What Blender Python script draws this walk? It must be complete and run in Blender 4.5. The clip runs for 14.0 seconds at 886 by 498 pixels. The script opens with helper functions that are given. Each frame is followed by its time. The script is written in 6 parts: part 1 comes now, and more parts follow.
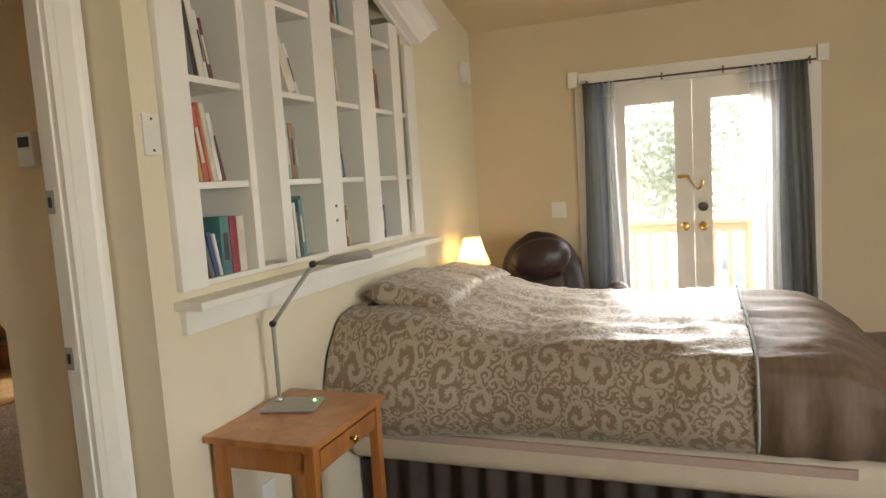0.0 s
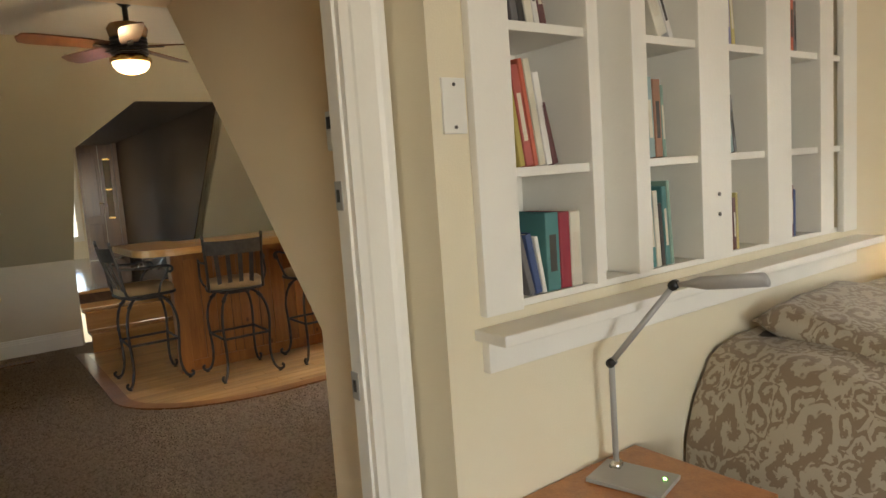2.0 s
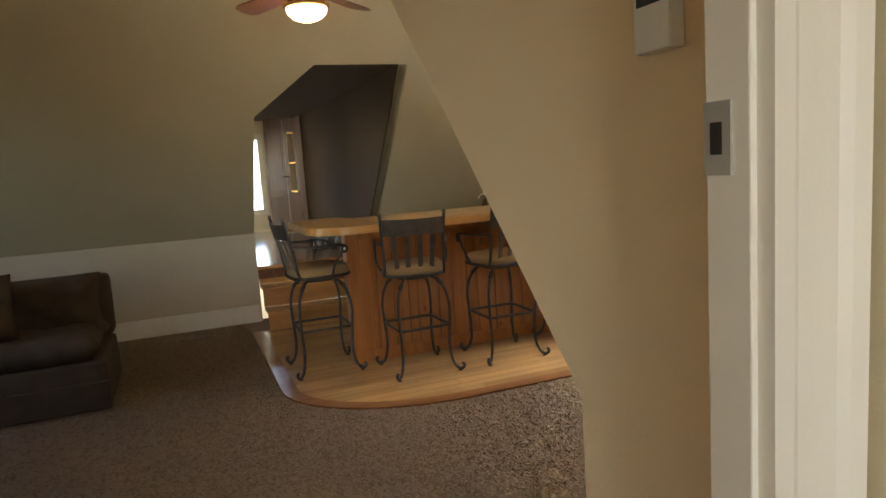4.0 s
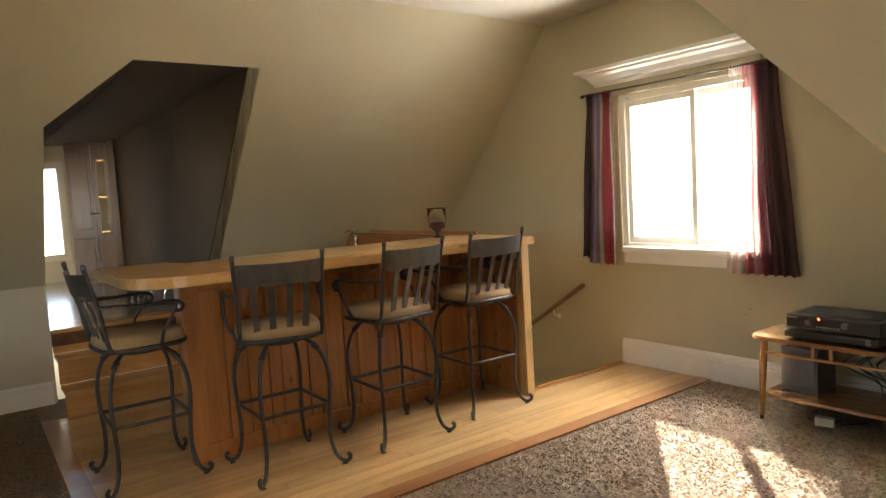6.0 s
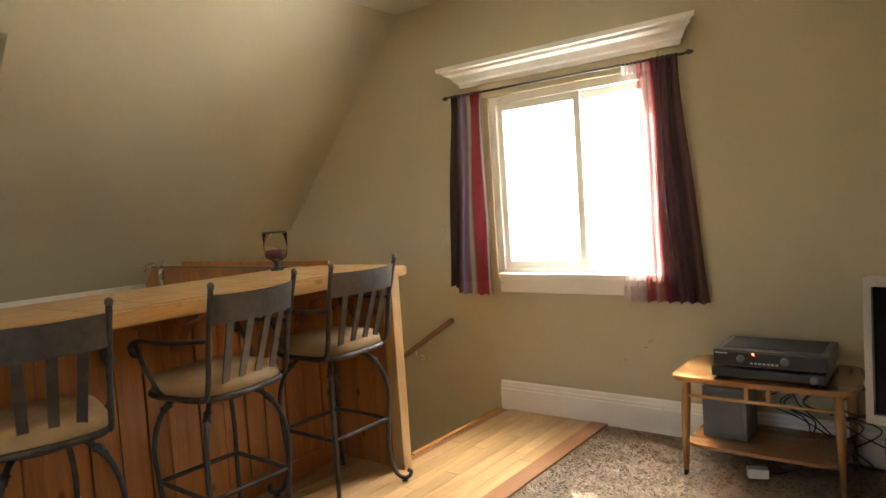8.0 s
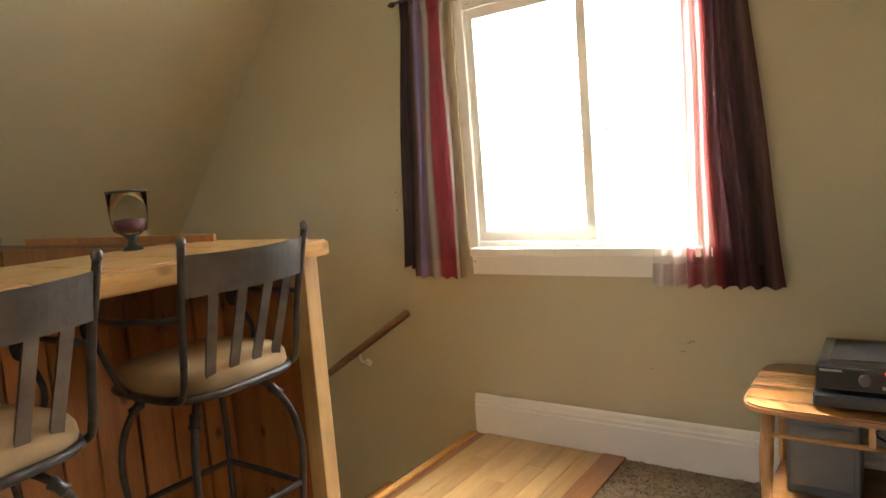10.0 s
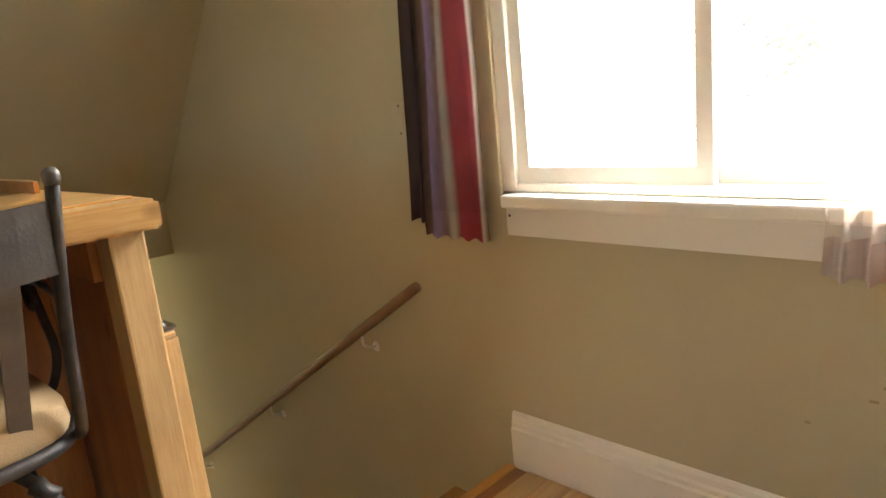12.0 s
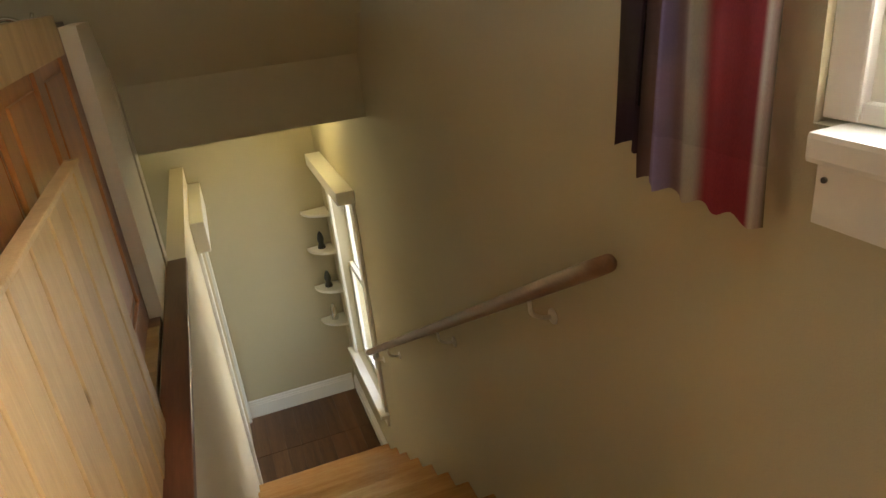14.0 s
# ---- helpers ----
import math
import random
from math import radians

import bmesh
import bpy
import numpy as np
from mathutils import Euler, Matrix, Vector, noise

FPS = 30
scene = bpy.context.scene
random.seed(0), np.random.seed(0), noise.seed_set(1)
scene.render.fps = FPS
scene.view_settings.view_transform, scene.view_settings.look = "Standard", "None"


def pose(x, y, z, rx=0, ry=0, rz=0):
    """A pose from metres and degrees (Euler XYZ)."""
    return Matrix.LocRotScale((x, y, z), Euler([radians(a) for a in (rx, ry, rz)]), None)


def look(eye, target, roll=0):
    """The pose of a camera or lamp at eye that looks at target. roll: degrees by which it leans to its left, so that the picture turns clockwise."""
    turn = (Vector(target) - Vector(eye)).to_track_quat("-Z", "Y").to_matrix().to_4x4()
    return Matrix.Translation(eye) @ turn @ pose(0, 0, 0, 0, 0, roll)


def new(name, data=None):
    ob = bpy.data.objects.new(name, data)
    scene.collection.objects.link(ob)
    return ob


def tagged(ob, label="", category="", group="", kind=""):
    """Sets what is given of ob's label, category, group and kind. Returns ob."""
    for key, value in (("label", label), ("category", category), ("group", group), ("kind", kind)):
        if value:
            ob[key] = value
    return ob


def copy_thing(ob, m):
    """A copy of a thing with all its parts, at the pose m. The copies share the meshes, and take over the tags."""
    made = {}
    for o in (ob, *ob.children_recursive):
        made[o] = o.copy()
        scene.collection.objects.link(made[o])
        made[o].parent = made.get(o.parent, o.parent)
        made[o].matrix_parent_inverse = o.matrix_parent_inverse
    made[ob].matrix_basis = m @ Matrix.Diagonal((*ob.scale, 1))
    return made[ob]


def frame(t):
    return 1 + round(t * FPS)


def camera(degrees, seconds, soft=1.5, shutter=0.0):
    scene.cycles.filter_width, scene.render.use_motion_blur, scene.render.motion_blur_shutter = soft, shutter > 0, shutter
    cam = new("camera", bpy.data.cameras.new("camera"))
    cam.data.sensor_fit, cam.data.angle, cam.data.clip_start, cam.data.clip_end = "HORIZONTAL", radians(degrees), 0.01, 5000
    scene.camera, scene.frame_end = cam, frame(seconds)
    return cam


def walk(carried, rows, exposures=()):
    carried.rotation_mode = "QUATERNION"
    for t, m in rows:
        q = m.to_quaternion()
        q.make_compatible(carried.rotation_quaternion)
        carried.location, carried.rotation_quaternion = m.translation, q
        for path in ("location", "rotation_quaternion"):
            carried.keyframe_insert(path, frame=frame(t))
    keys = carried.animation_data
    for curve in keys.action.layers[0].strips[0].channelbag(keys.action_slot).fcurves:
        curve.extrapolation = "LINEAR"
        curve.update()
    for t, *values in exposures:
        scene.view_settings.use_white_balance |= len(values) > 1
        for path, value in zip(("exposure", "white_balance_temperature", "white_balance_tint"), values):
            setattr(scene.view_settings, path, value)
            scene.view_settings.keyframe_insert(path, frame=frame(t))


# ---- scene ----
cam = camera(67.7, 14.0)
PATH = [
    (0, (0.067, -0.015, 1.434), (-0.649, 1.841, 1.231), -3.6),
    (0.5, (0.005, 0.13, 1.444), (-0.954, 1.872, 1.232), -3.6),
    (1, (-0.072, 0.307, 1.429), (-1.269, 1.896, 1.229), -4.0),
    (1.5, (-0.15, 0.45, 1.451), (-1.555, 1.858, 1.246), -4.1),
    (2, (-0.245, 0.596, 1.476), (-1.851, 1.767, 1.251), -4.0),
    (2.5, (-0.379, 0.722, 1.478), (-2.146, 1.628, 1.239), -4.1),
    (3, (-0.649, 0.788, 1.467), (-2.488, 1.532, 1.211), -4.0),
    (3.2, (-0.754, 0.8, 1.463), (-2.604, 1.516, 1.204), -3.8),
    (5.3, (-1.756, 0.924, 1.394), (-3.516, 1.85, 1.182), -3.2),
    (5.5, (-1.893, 0.947, 1.39), (-3.609, 1.953, 1.186), -3.3),
    (6, (-2.176, 1.032, 1.368), (-3.788, 2.204, 1.206), -3.4),
    (6.5, (-2.411, 1.085, 1.358), (-3.919, 2.393, 1.232), -3.7),
    (7, (-2.655, 1.163, 1.357), (-4.034, 2.607, 1.237), -3.8),
    (7.5, (-2.851, 1.308, 1.345), (-4.135, 2.836, 1.224), -3.8),
    (8, (-3.063, 1.487, 1.352), (-4.289, 3.062, 1.226), -3.9),
    (8.5, (-3.302, 1.7, 1.338), (-4.48, 3.311, 1.207), -4.0),
    (9, (-3.499, 1.928, 1.321), (-4.632, 3.569, 1.162), -4.2),
    (9.2, (-3.569, 2.03, 1.306), (-4.689, 3.679, 1.135), -4.3),
    (11.3, (-3.96, 3.22, 1.176), (-5.238, 4.722, 0.851), -5.7),
    (11.5, (-4.016, 3.326, 1.18), (-5.328, 4.796, 0.828), -6.0),
    (12, (-4.155, 3.584, 1.177), (-5.555, 4.948, 0.75), -5.8),
    (12.5, (-4.305, 3.824, 1.165), (-5.806, 5.04, 0.656), -5.8),
    (13, (-4.413, 4.062, 1.162), (-6.069, 5.015, 0.573), -6.0),
    (13.5, (-4.618, 4.25, 1.143), (-6.348, 4.977, 0.453), -6.1),
    (14, (-4.81, 4.378, 1.128), (-6.555, 4.952, 0.337), -6.2),
]
EXPOSURE = [(0, 2.86), (3, 2.93), (5.5, 3.03), (9, 3.1), (11.5, 3.1), (13, 2.8), (14, 2.6)]
walk(cam, [(t, look(eye, target, roll)) for t, eye, target, roll in PATH], EXPOSURE)
# ---------------------------------------------------------------- light
world = bpy.data.worlds.new("sky")
scene.world = world
world.use_nodes = True
wn = world.node_tree.nodes
sky = wn.new("ShaderNodeTexSky")
sky.sky_type = "NISHITA"
sky.sun_disc = False
sky.sun_elevation = radians(38)
SUN = Vector((-0.79, 0.93, 0.95)).normalized()
sky.sun_rotation = math.atan2(SUN.x, SUN.y)
wn["Background"].inputs["Strength"].default_value = 0.15
world.node_tree.links.new(sky.outputs["Color"], wn["Background"].inputs["Color"])

sun = new("sun", bpy.data.lights.new("sun", "SUN"))
sun.data.energy, sun.data.angle, sun.data.color = 5.0, radians(0.6), (1.0, 0.93, 0.82)
sun.matrix_world = look(SUN * 30, (0, 0, 0))


def area(name, place, aim, w, h, watts, colour):
    ob = new(name, bpy.data.lights.new(name, "AREA"))
    ob.data.shape, ob.data.size, ob.data.size_y = "RECTANGLE", w, h
    ob.data.energy, ob.data.color = watts, colour
    ob.matrix_world = look(place, aim)
    return ob


DAY = (1.0, 0.97, 0.92)
area("daylight_living", (-4.88, 6.0, 2.50), (-5.0, 3.4, 1.0), 1.5, 0.8, 22, DAY)
area("ground_light_living", (-4.88, 5.95, 0.35), (-5.3, 3.4, 2.3), 1.5, 0.8, 29, DAY)
area("daylight_bedroom", (0.05, 5.7, 2.42), (-0.2, 2.6, 1.0), 2.0, 0.6, 36, DAY)
area("daylight_stair", (-9.0, 5.26, -0.85), (-9.0, 4, -0.9), 0.7, 1.5, 1.5, DAY)
# the next two are added fill lamps, set in made-up window openings
area("daylight_bedroom_side", (3.66, -0.25, 1.5), (-1.5, 1.5, 1.7), 1.4, 1.2, 12, DAY)
area("daylight_living_back", (-4.9, -2.68, 1.5), (-4.9, 0, 1.3), 1.4, 1.2, 0.2, DAY)
area("daylight_hall", (-11.3, 1.0, 1.7), (-9.5, 2.2, 1.2), 0.8, 1.3, 0.12, DAY)


def bulb(name, place, watts, colour, size=0.04):
    ob = new(name, bpy.data.lights.new(name, "POINT"))
    ob.data.energy, ob.data.color, ob.data.shadow_soft_size = watts, colour, size
    ob.location = place
    return ob


# ---------------------------------------------------------------- materials
def material(name):
    m = bpy.data.materials.new(name)
    m.use_nodes = True
    return m, m.node_tree.nodes, m.node_tree.links, m.node_tree.nodes["Principled BSDF"]


def surface(name, a, b, scale=6.0, rough=0.6, metal=0.0, bump=0.05, grain=120.0, stretch=(1, 1, 1), vary=0.0, coat=0.0):
    """A paint, cloth or metal whose colour drifts between a and b, with fine relief."""
    m, n, l, p = material(name)
    tc, mp = n.new("ShaderNodeTexCoord"), n.new("ShaderNodeMapping")
    mp.inputs["Scale"].default_value = stretch
    l.new(tc.outputs["Object"], mp.inputs["Vector"])
    big, fine = n.new("ShaderNodeTexNoise"), n.new("ShaderNodeTexNoise")
    big.inputs["Scale"].default_value, big.inputs["Detail"].default_value = scale, 6
    fine.inputs["Scale"].default_value, fine.inputs["Detail"].default_value = grain, 3
    l.new(mp.outputs["Vector"], big.inputs["Vector"])
    l.new(mp.outputs["Vector"], fine.inputs["Vector"])
    ramp = n.new("ShaderNodeValToRGB")
    ramp.color_ramp.elements[0].color, ramp.color_ramp.elements[1].color = (*a, 1), (*b, 1)
    ramp.color_ramp.elements[0].position, ramp.color_ramp.elements[1].position = 0.3, 0.7
    l.new(big.outputs["Fac"], ramp.inputs["Fac"])
    colour = ramp.outputs["Color"]
    if vary:
        info, hsv = n.new("ShaderNodeObjectInfo"), n.new("ShaderNodeHueSaturation")
        mr = n.new("ShaderNodeMapRange")
        mr.inputs["To Min"].default_value, mr.inputs["To Max"].default_value = 1 - vary, 1 + vary
        l.new(info.outputs["Random"], mr.inputs["Value"])
        l.new(mr.outputs["Result"], hsv.inputs["Value"])
        l.new(colour, hsv.inputs["Color"])
        colour = hsv.outputs["Color"]
    l.new(colour, p.inputs["Base Color"])
    rr = n.new("ShaderNodeMapRange")
    rr.inputs["To Min"].default_value, rr.inputs["To Max"].default_value = max(rough - 0.08, 0.03), min(rough + 0.08, 1)
    l.new(big.outputs["Fac"], rr.inputs["Value"])
    l.new(rr.outputs["Result"], p.inputs["Roughness"])
    p.inputs["Metallic"].default_value = metal
    p.inputs["Coat Weight"].default_value = coat
    p.inputs["Coat Roughness"].default_value = 0.2
    bp = n.new("ShaderNodeBump")
    bp.inputs["Strength"].default_value, bp.inputs["Distance"].default_value = bump, 0.01
    l.new(fine.outputs["Fac"], bp.inputs["Height"])
    l.new(bp.outputs["Normal"], p.inputs["Normal"])
    return m


def wood(name, a, b, axis, rough=0.35, vary=0.12, coat=0.3, ring=5.0, knots=0.0):
    """Boards with grain along one axis; knots: how strong the dark knots are."""
    m, n, l, p = material(name)
    tc, mp = n.new("ShaderNodeTexCoord"), n.new("ShaderNodeMapping")
    s = [9.0, 9.0, 9.0]
    s[axis] = 0.7
    mp.inputs["Scale"].default_value = s
    info = n.new("ShaderNodeObjectInfo")
    shift = n.new("ShaderNodeVectorMath")
    shift.operation = "SCALE"
    shift.inputs[0].default_value = (17.0, 31.0, 23.0)
    l.new(info.outputs["Random"], shift.inputs["Scale"])
    add = n.new("ShaderNodeVectorMath")
    l.new(tc.outputs["Object"], add.inputs[0])
    l.new(shift.outputs["Vector"], add.inputs[1])
    l.new(add.outputs["Vector"], mp.inputs["Vector"])
    no, fi = n.new("ShaderNodeTexNoise"), n.new("ShaderNodeTexNoise")
    no.inputs["Scale"].default_value, no.inputs["Detail"].default_value, no.inputs["Distortion"].default_value = ring * 0.3, 5, 0.8
    fi.inputs["Scale"].default_value, fi.inputs["Detail"].default_value = ring * 4, 8
    l.new(mp.outputs["Vector"], no.inputs["Vector"])
    l.new(mp.outputs["Vector"], fi.inputs["Vector"])
    mix = n.new("ShaderNodeMix")
    mix.inputs["Factor"].default_value = 0.35
    l.new(no.outputs["Fac"], mix.inputs["A"])
    l.new(fi.outputs["Fac"], mix.inputs["B"])
    ramp = n.new("ShaderNodeValToRGB")
    ramp.color_ramp.elements[0].color, ramp.color_ramp.elements[1].color = (*a, 1), (*b, 1)
    ramp.color_ramp.elements[0].position, ramp.color_ramp.elements[1].position = 0.36, 0.62
    l.new(mix.outputs["Result"], ramp.inputs["Fac"])
    colour = ramp.outputs["Color"]
    if knots:
        vo, kr, km = n.new("ShaderNodeTexVoronoi"), n.new("ShaderNodeValToRGB"), n.new("ShaderNodeMix")
        vm = n.new("ShaderNodeMapping")
        ks = [1.0, 1.0, 1.0]
        ks[axis] = 0.6
        vm.inputs["Scale"].default_value = ks
        l.new(add.outputs["Vector"], vm.inputs["Vector"])
        l.new(vm.outputs["Vector"], vo.inputs["Vector"])
        vo.inputs["Scale"].default_value = 6.5
        kr.color_ramp.elements[0].position, kr.color_ramp.elements[1].position = 0.05, 0.12
        kr.color_ramp.elements[0].color, kr.color_ramp.elements[1].color = (knots, knots, knots, 1), (0, 0, 0, 1)
        l.new(vo.outputs["Distance"], kr.inputs["Fac"])
        km.data_type = "RGBA"
        l.new(kr.outputs["Color"], km.inputs["Factor"])
        l.new(colour, km.inputs["A"])
        km.inputs["B"].default_value = (a[0] * 0.3, a[1] * 0.25, a[2] * 0.25, 1)
        colour = km.outputs["Result"]
    hsv, mr = n.new("ShaderNodeHueSaturation"), n.new("ShaderNodeMapRange")
    mr.inputs["To Min"].default_value, mr.inputs["To Max"].default_value = 1 - vary, 1 + vary
    l.new(info.outputs["Random"], mr.inputs["Value"])
    l.new(mr.outputs["Result"], hsv.inputs["Value"])
    l.new(colour, hsv.inputs["Color"])
    l.new(hsv.outputs["Color"], p.inputs["Base Color"])
    p.inputs["Roughness"].default_value = rough
    p.inputs["Coat Weight"].default_value = coat
    p.inputs["Coat Roughness"].default_value = 0.18
    bp = n.new("ShaderNodeBump")
    bp.inputs["Strength"].default_value, bp.inputs["Distance"].default_value = 0.06, 0.01
    l.new(fi.outputs["Fac"], bp.inputs["Height"])
    l.new(bp.outputs["Normal"], p.inputs["Normal"])
    return m


def glass(name, tint=(1, 1, 1), rough=0.0, ior=1.45):
    m, n, l, p = material(name)
    p.inputs["Base Color"].default_value = (*tint, 1)
    p.inputs["Transmission Weight"].default_value = 1
    p.inputs["Roughness"].default_value = rough
    p.inputs["IOR"].default_value = ior
    return m


def sheer(name, stripes, alpha, repeat, axis=0):
    """Curtain cloth in vertical stripes, each see-through to its own degree but for the doubled hems."""
    m, n, l, p = material(name)
    uv, sep = n.new("ShaderNodeUVMap"), n.new("ShaderNodeSeparateXYZ")
    l.new(uv.outputs["UV"], sep.inputs["Vector"])
    mul, fr = n.new("ShaderNodeMath"), n.new("ShaderNodeMath")
    mul.operation, fr.operation = "MULTIPLY", "FRACT"
    mul.inputs[1].default_value = repeat
    l.new(sep.outputs["X"], mul.inputs[0])
    l.new(mul.outputs["Value"], fr.inputs[0])
    ramp = n.new("ShaderNodeValToRGB")
    cr = ramp.color_ramp
    cr.interpolation = "EASE"
    while len(cr.elements) < len(stripes):
        cr.elements.new(0.5)
    for e, (pos, c) in zip(cr.elements, stripes):
        e.position, e.color = pos, (*c, 1)
    l.new(fr.outputs["Value"], ramp.inputs["Fac"])
    weave = n.new("ShaderNodeTexNoise")
    weave.inputs["Scale"].default_value = 260
    mixc = n.new("ShaderNodeMix")
    mixc.data_type, mixc.blend_type = "RGBA", "MULTIPLY"
    mixc.inputs["Factor"].default_value = 0.35
    l.new(ramp.outputs["Color"], mixc.inputs["A"])
    l.new(weave.outputs["Fac"], mixc.inputs["B"])
    tr, df, tp = n.new("ShaderNodeBsdfTranslucent"), n.new("ShaderNodeBsdfDiffuse"), n.new("ShaderNodeBsdfTransparent")
    l.new(mixc.outputs["Result"], tr.inputs["Color"])
    l.new(mixc.outputs["Result"], df.inputs["Color"])
    a, b = n.new("ShaderNodeMixShader"), n.new("ShaderNodeMixShader")
    a.inputs["Fac"].default_value = 0.45
    l.new(df.outputs["BSDF"], a.inputs[1])
    l.new(tr.outputs["BSDF"], a.inputs[2])
    thin = n.new("ShaderNodeValToRGB")
    while len(thin.color_ramp.elements) < len(alpha):
        thin.color_ramp.elements.new(0.5)
    for e, (pos, v) in zip(thin.color_ramp.elements, alpha):
        e.position, e.color = pos, (v, v, v, 1)
    l.new(fr.outputs["Value"], thin.inputs["Fac"])
    hem, head, both, out = (n.new("ShaderNodeMath") for _ in range(4))
    hem.operation, head.operation, both.operation, out.operation = "LESS_THAN", "GREATER_THAN", "MULTIPLY", "MULTIPLY"
    hem.inputs[1].default_value, head.inputs[1].default_value = 0.935, 0.05
    l.new(sep.outputs["Y"], hem.inputs[0])
    l.new(sep.outputs["Y"], head.inputs[0])
    l.new(hem.outputs["Value"], both.inputs[0])
    l.new(head.outputs["Value"], both.inputs[1])
    l.new(both.outputs["Value"], out.inputs[0])
    l.new(thin.outputs["Color"], out.inputs[1])
    l.new(out.outputs["Value"], b.inputs["Fac"])
    l.new(a.outputs["Shader"], b.inputs[1])
    l.new(tp.outputs["BSDF"], b.inputs[2])
    l.new(b.outputs["Shader"], n["Material Output"].inputs["Surface"])
    return m


def glow(name, colour, strength):
    m, n, l, p = material(name)
    p.inputs["Base Color"].default_value = (*colour, 1)
    p.inputs["Emission Color"].default_value = (*colour, 1)
    p.inputs["Emission Strength"].default_value = strength
    return m


WALL = surface("wall_paint_tan", (0.475, 0.42, 0.275), (0.505, 0.45, 0.30), 1.6, 0.75, bump=0.12, grain=260)
CREAM = surface("wall_paint_cream", (0.72, 0.64, 0.47), (0.75, 0.67, 0.50), 1.6, 0.7, bump=0.12, grain=260)
PEACH = surface("wall_paint_sand", (0.62, 0.51, 0.34), (0.65, 0.54, 0.37), 1.6, 0.72, bump=0.12, grain=260)
# brighter copy of the sand paint; the passage's missing light is in its colour
SAND = surface("wall_paint_passage", (0.77, 0.595, 0.365), (0.81, 0.63, 0.395), 1.6, 0.7, bump=0.12, grain=260)
CEIL = surface("ceiling_paint", (0.60, 0.56, 0.46), (0.63, 0.59, 0.49), 1.4, 0.8, bump=0.12, grain=240)
WHITE = surface("trim_paint_white", (0.79, 0.76, 0.69), (0.83, 0.80, 0.73), 3.0, 0.4, bump=0.05, grain=90)
# dark brown holds the hall passage's deep shade in its colour
HALLSHADE = surface("wall_paint_chocolate", (0.052, 0.030, 0.012), (0.064, 0.038, 0.016), 1.6, 0.95, bump=0.12, grain=260)
PLASTIC = surface("switch_plastic", (0.74, 0.72, 0.66), (0.78, 0.76, 0.70), 8.0, 0.35, bump=0.01)
IVORY = surface("almond_plastic", (0.50, 0.43, 0.28), (0.54, 0.47, 0.32), 8.0, 0.4, bump=0.01)
# wall paint lightened: the light falling on the knee wall is in the colour
KNEE = surface("wall_paint_oatmeal", (0.56, 0.49, 0.36), (0.60, 0.53, 0.39), 1.6, 0.75, bump=0.12, grain=260)
CARPET = surface("shag_carpet", (0.215, 0.158, 0.11), (0.34, 0.26, 0.188), 55.0, 0.95, bump=1.0, grain=160)
OAKFLOOR = wood("oak_floor", (0.44, 0.26, 0.10), (0.60, 0.39, 0.17), 1, 0.28, 0.16, 0.5)
BORDER = wood("walnut_border", (0.22, 0.085, 0.03), (0.32, 0.14, 0.05), 1, 0.3, 0.1, 0.5)
DARKFLOOR = wood("dark_plank_floor", (0.09, 0.04, 0.018), (0.17, 0.08, 0.035), 0, 0.35, 0.25, 0.4)
HALLFLOOR = wood("hall_floor", (0.10, 0.05, 0.025), (0.16, 0.08, 0.04), 0, 0.12, 0.1, 0.8)
PINE = wood("amber_pine", (0.30, 0.105, 0.024), (0.45, 0.18, 0.045), 2, 0.3, 0.12, 0.5, knots=0.9)
PINETOP = wood("pine_bar_top", (0.50, 0.27, 0.085), (0.66, 0.40, 0.15), 1, 0.28, 0.08, 0.5, knots=0.5)
PINEPALE = wood("pale_pine", (0.46, 0.285, 0.115), (0.60, 0.40, 0.18), 2, 0.4, 0.08, 0.3, knots=0.8)
STEPWOOD = wood("step_wood", (0.42, 0.20, 0.06), (0.56, 0.30, 0.10), 1, 0.25, 0.1, 0.6)
DOORWOOD = wood("brown_door_wood", (0.09, 0.045, 0.02), (0.15, 0.075, 0.032), 2, 0.35, 0.05, 0.4)


# ---------------------------------------------------------------- mesh helpers
def box(bm, x0, x1, y0, y1, z0, z1):
    v = [bm.verts.new((x, y, z)) for x in (x0, x1) for y in (y0, y1) for z in (z0, z1)]
    for f in ((0, 1, 3, 2), (4, 6, 7, 5), (0, 4, 5, 1), (2, 3, 7, 6), (0, 2, 6, 4), (1, 5, 7, 3)):
        bm.faces.new([v[i] for i in f])
    return v


def cube(x0, x1, y0, y1, z0, z1, bevel=0.0, seg=2):
    bm = bmesh.new()
    box(bm, *sorted((x0, x1)), *sorted((y0, y1)), *sorted((z0, z1)))
    if bevel:
        bmesh.ops.bevel(bm, geom=bm.edges[:], offset=bevel, segments=seg, affect="EDGES", profile=0.6)
    return bm


def prism(points, axis, a, b):
    """A flat outline (two coordinates) drawn out along axis from a to b."""
    bm = bmesh.new()
    put = lambda p, d: (d, p[0], p[1]) if axis == 0 else (p[0], d, p[1]) if axis == 1 else (p[0], p[1], d)
    lo, hi = [bm.verts.new(put(p, a)) for p in points], [bm.verts.new(put(p, b)) for p in points]
    bm.faces.new(lo), bm.faces.new(hi[::-1])
    for i in range(len(points)):
        j = (i + 1) % len(points)
        bm.faces.new((lo[j], lo[i], hi[i], hi[j]))
    bmesh.ops.recalc_face_normals(bm, faces=bm.faces[:])
    return bm


def join(*bms):
    out = bms[0]
    for b in bms[1:]:
        me = bpy.data.meshes.new("tmp")
        b.to_mesh(me)
        out.from_mesh(me)
        bpy.data.meshes.remove(me)
        b.free()
    return out


def turned(bm, m):
    bmesh.ops.transform(bm, matrix=m, verts=bm.verts[:])
    return bm


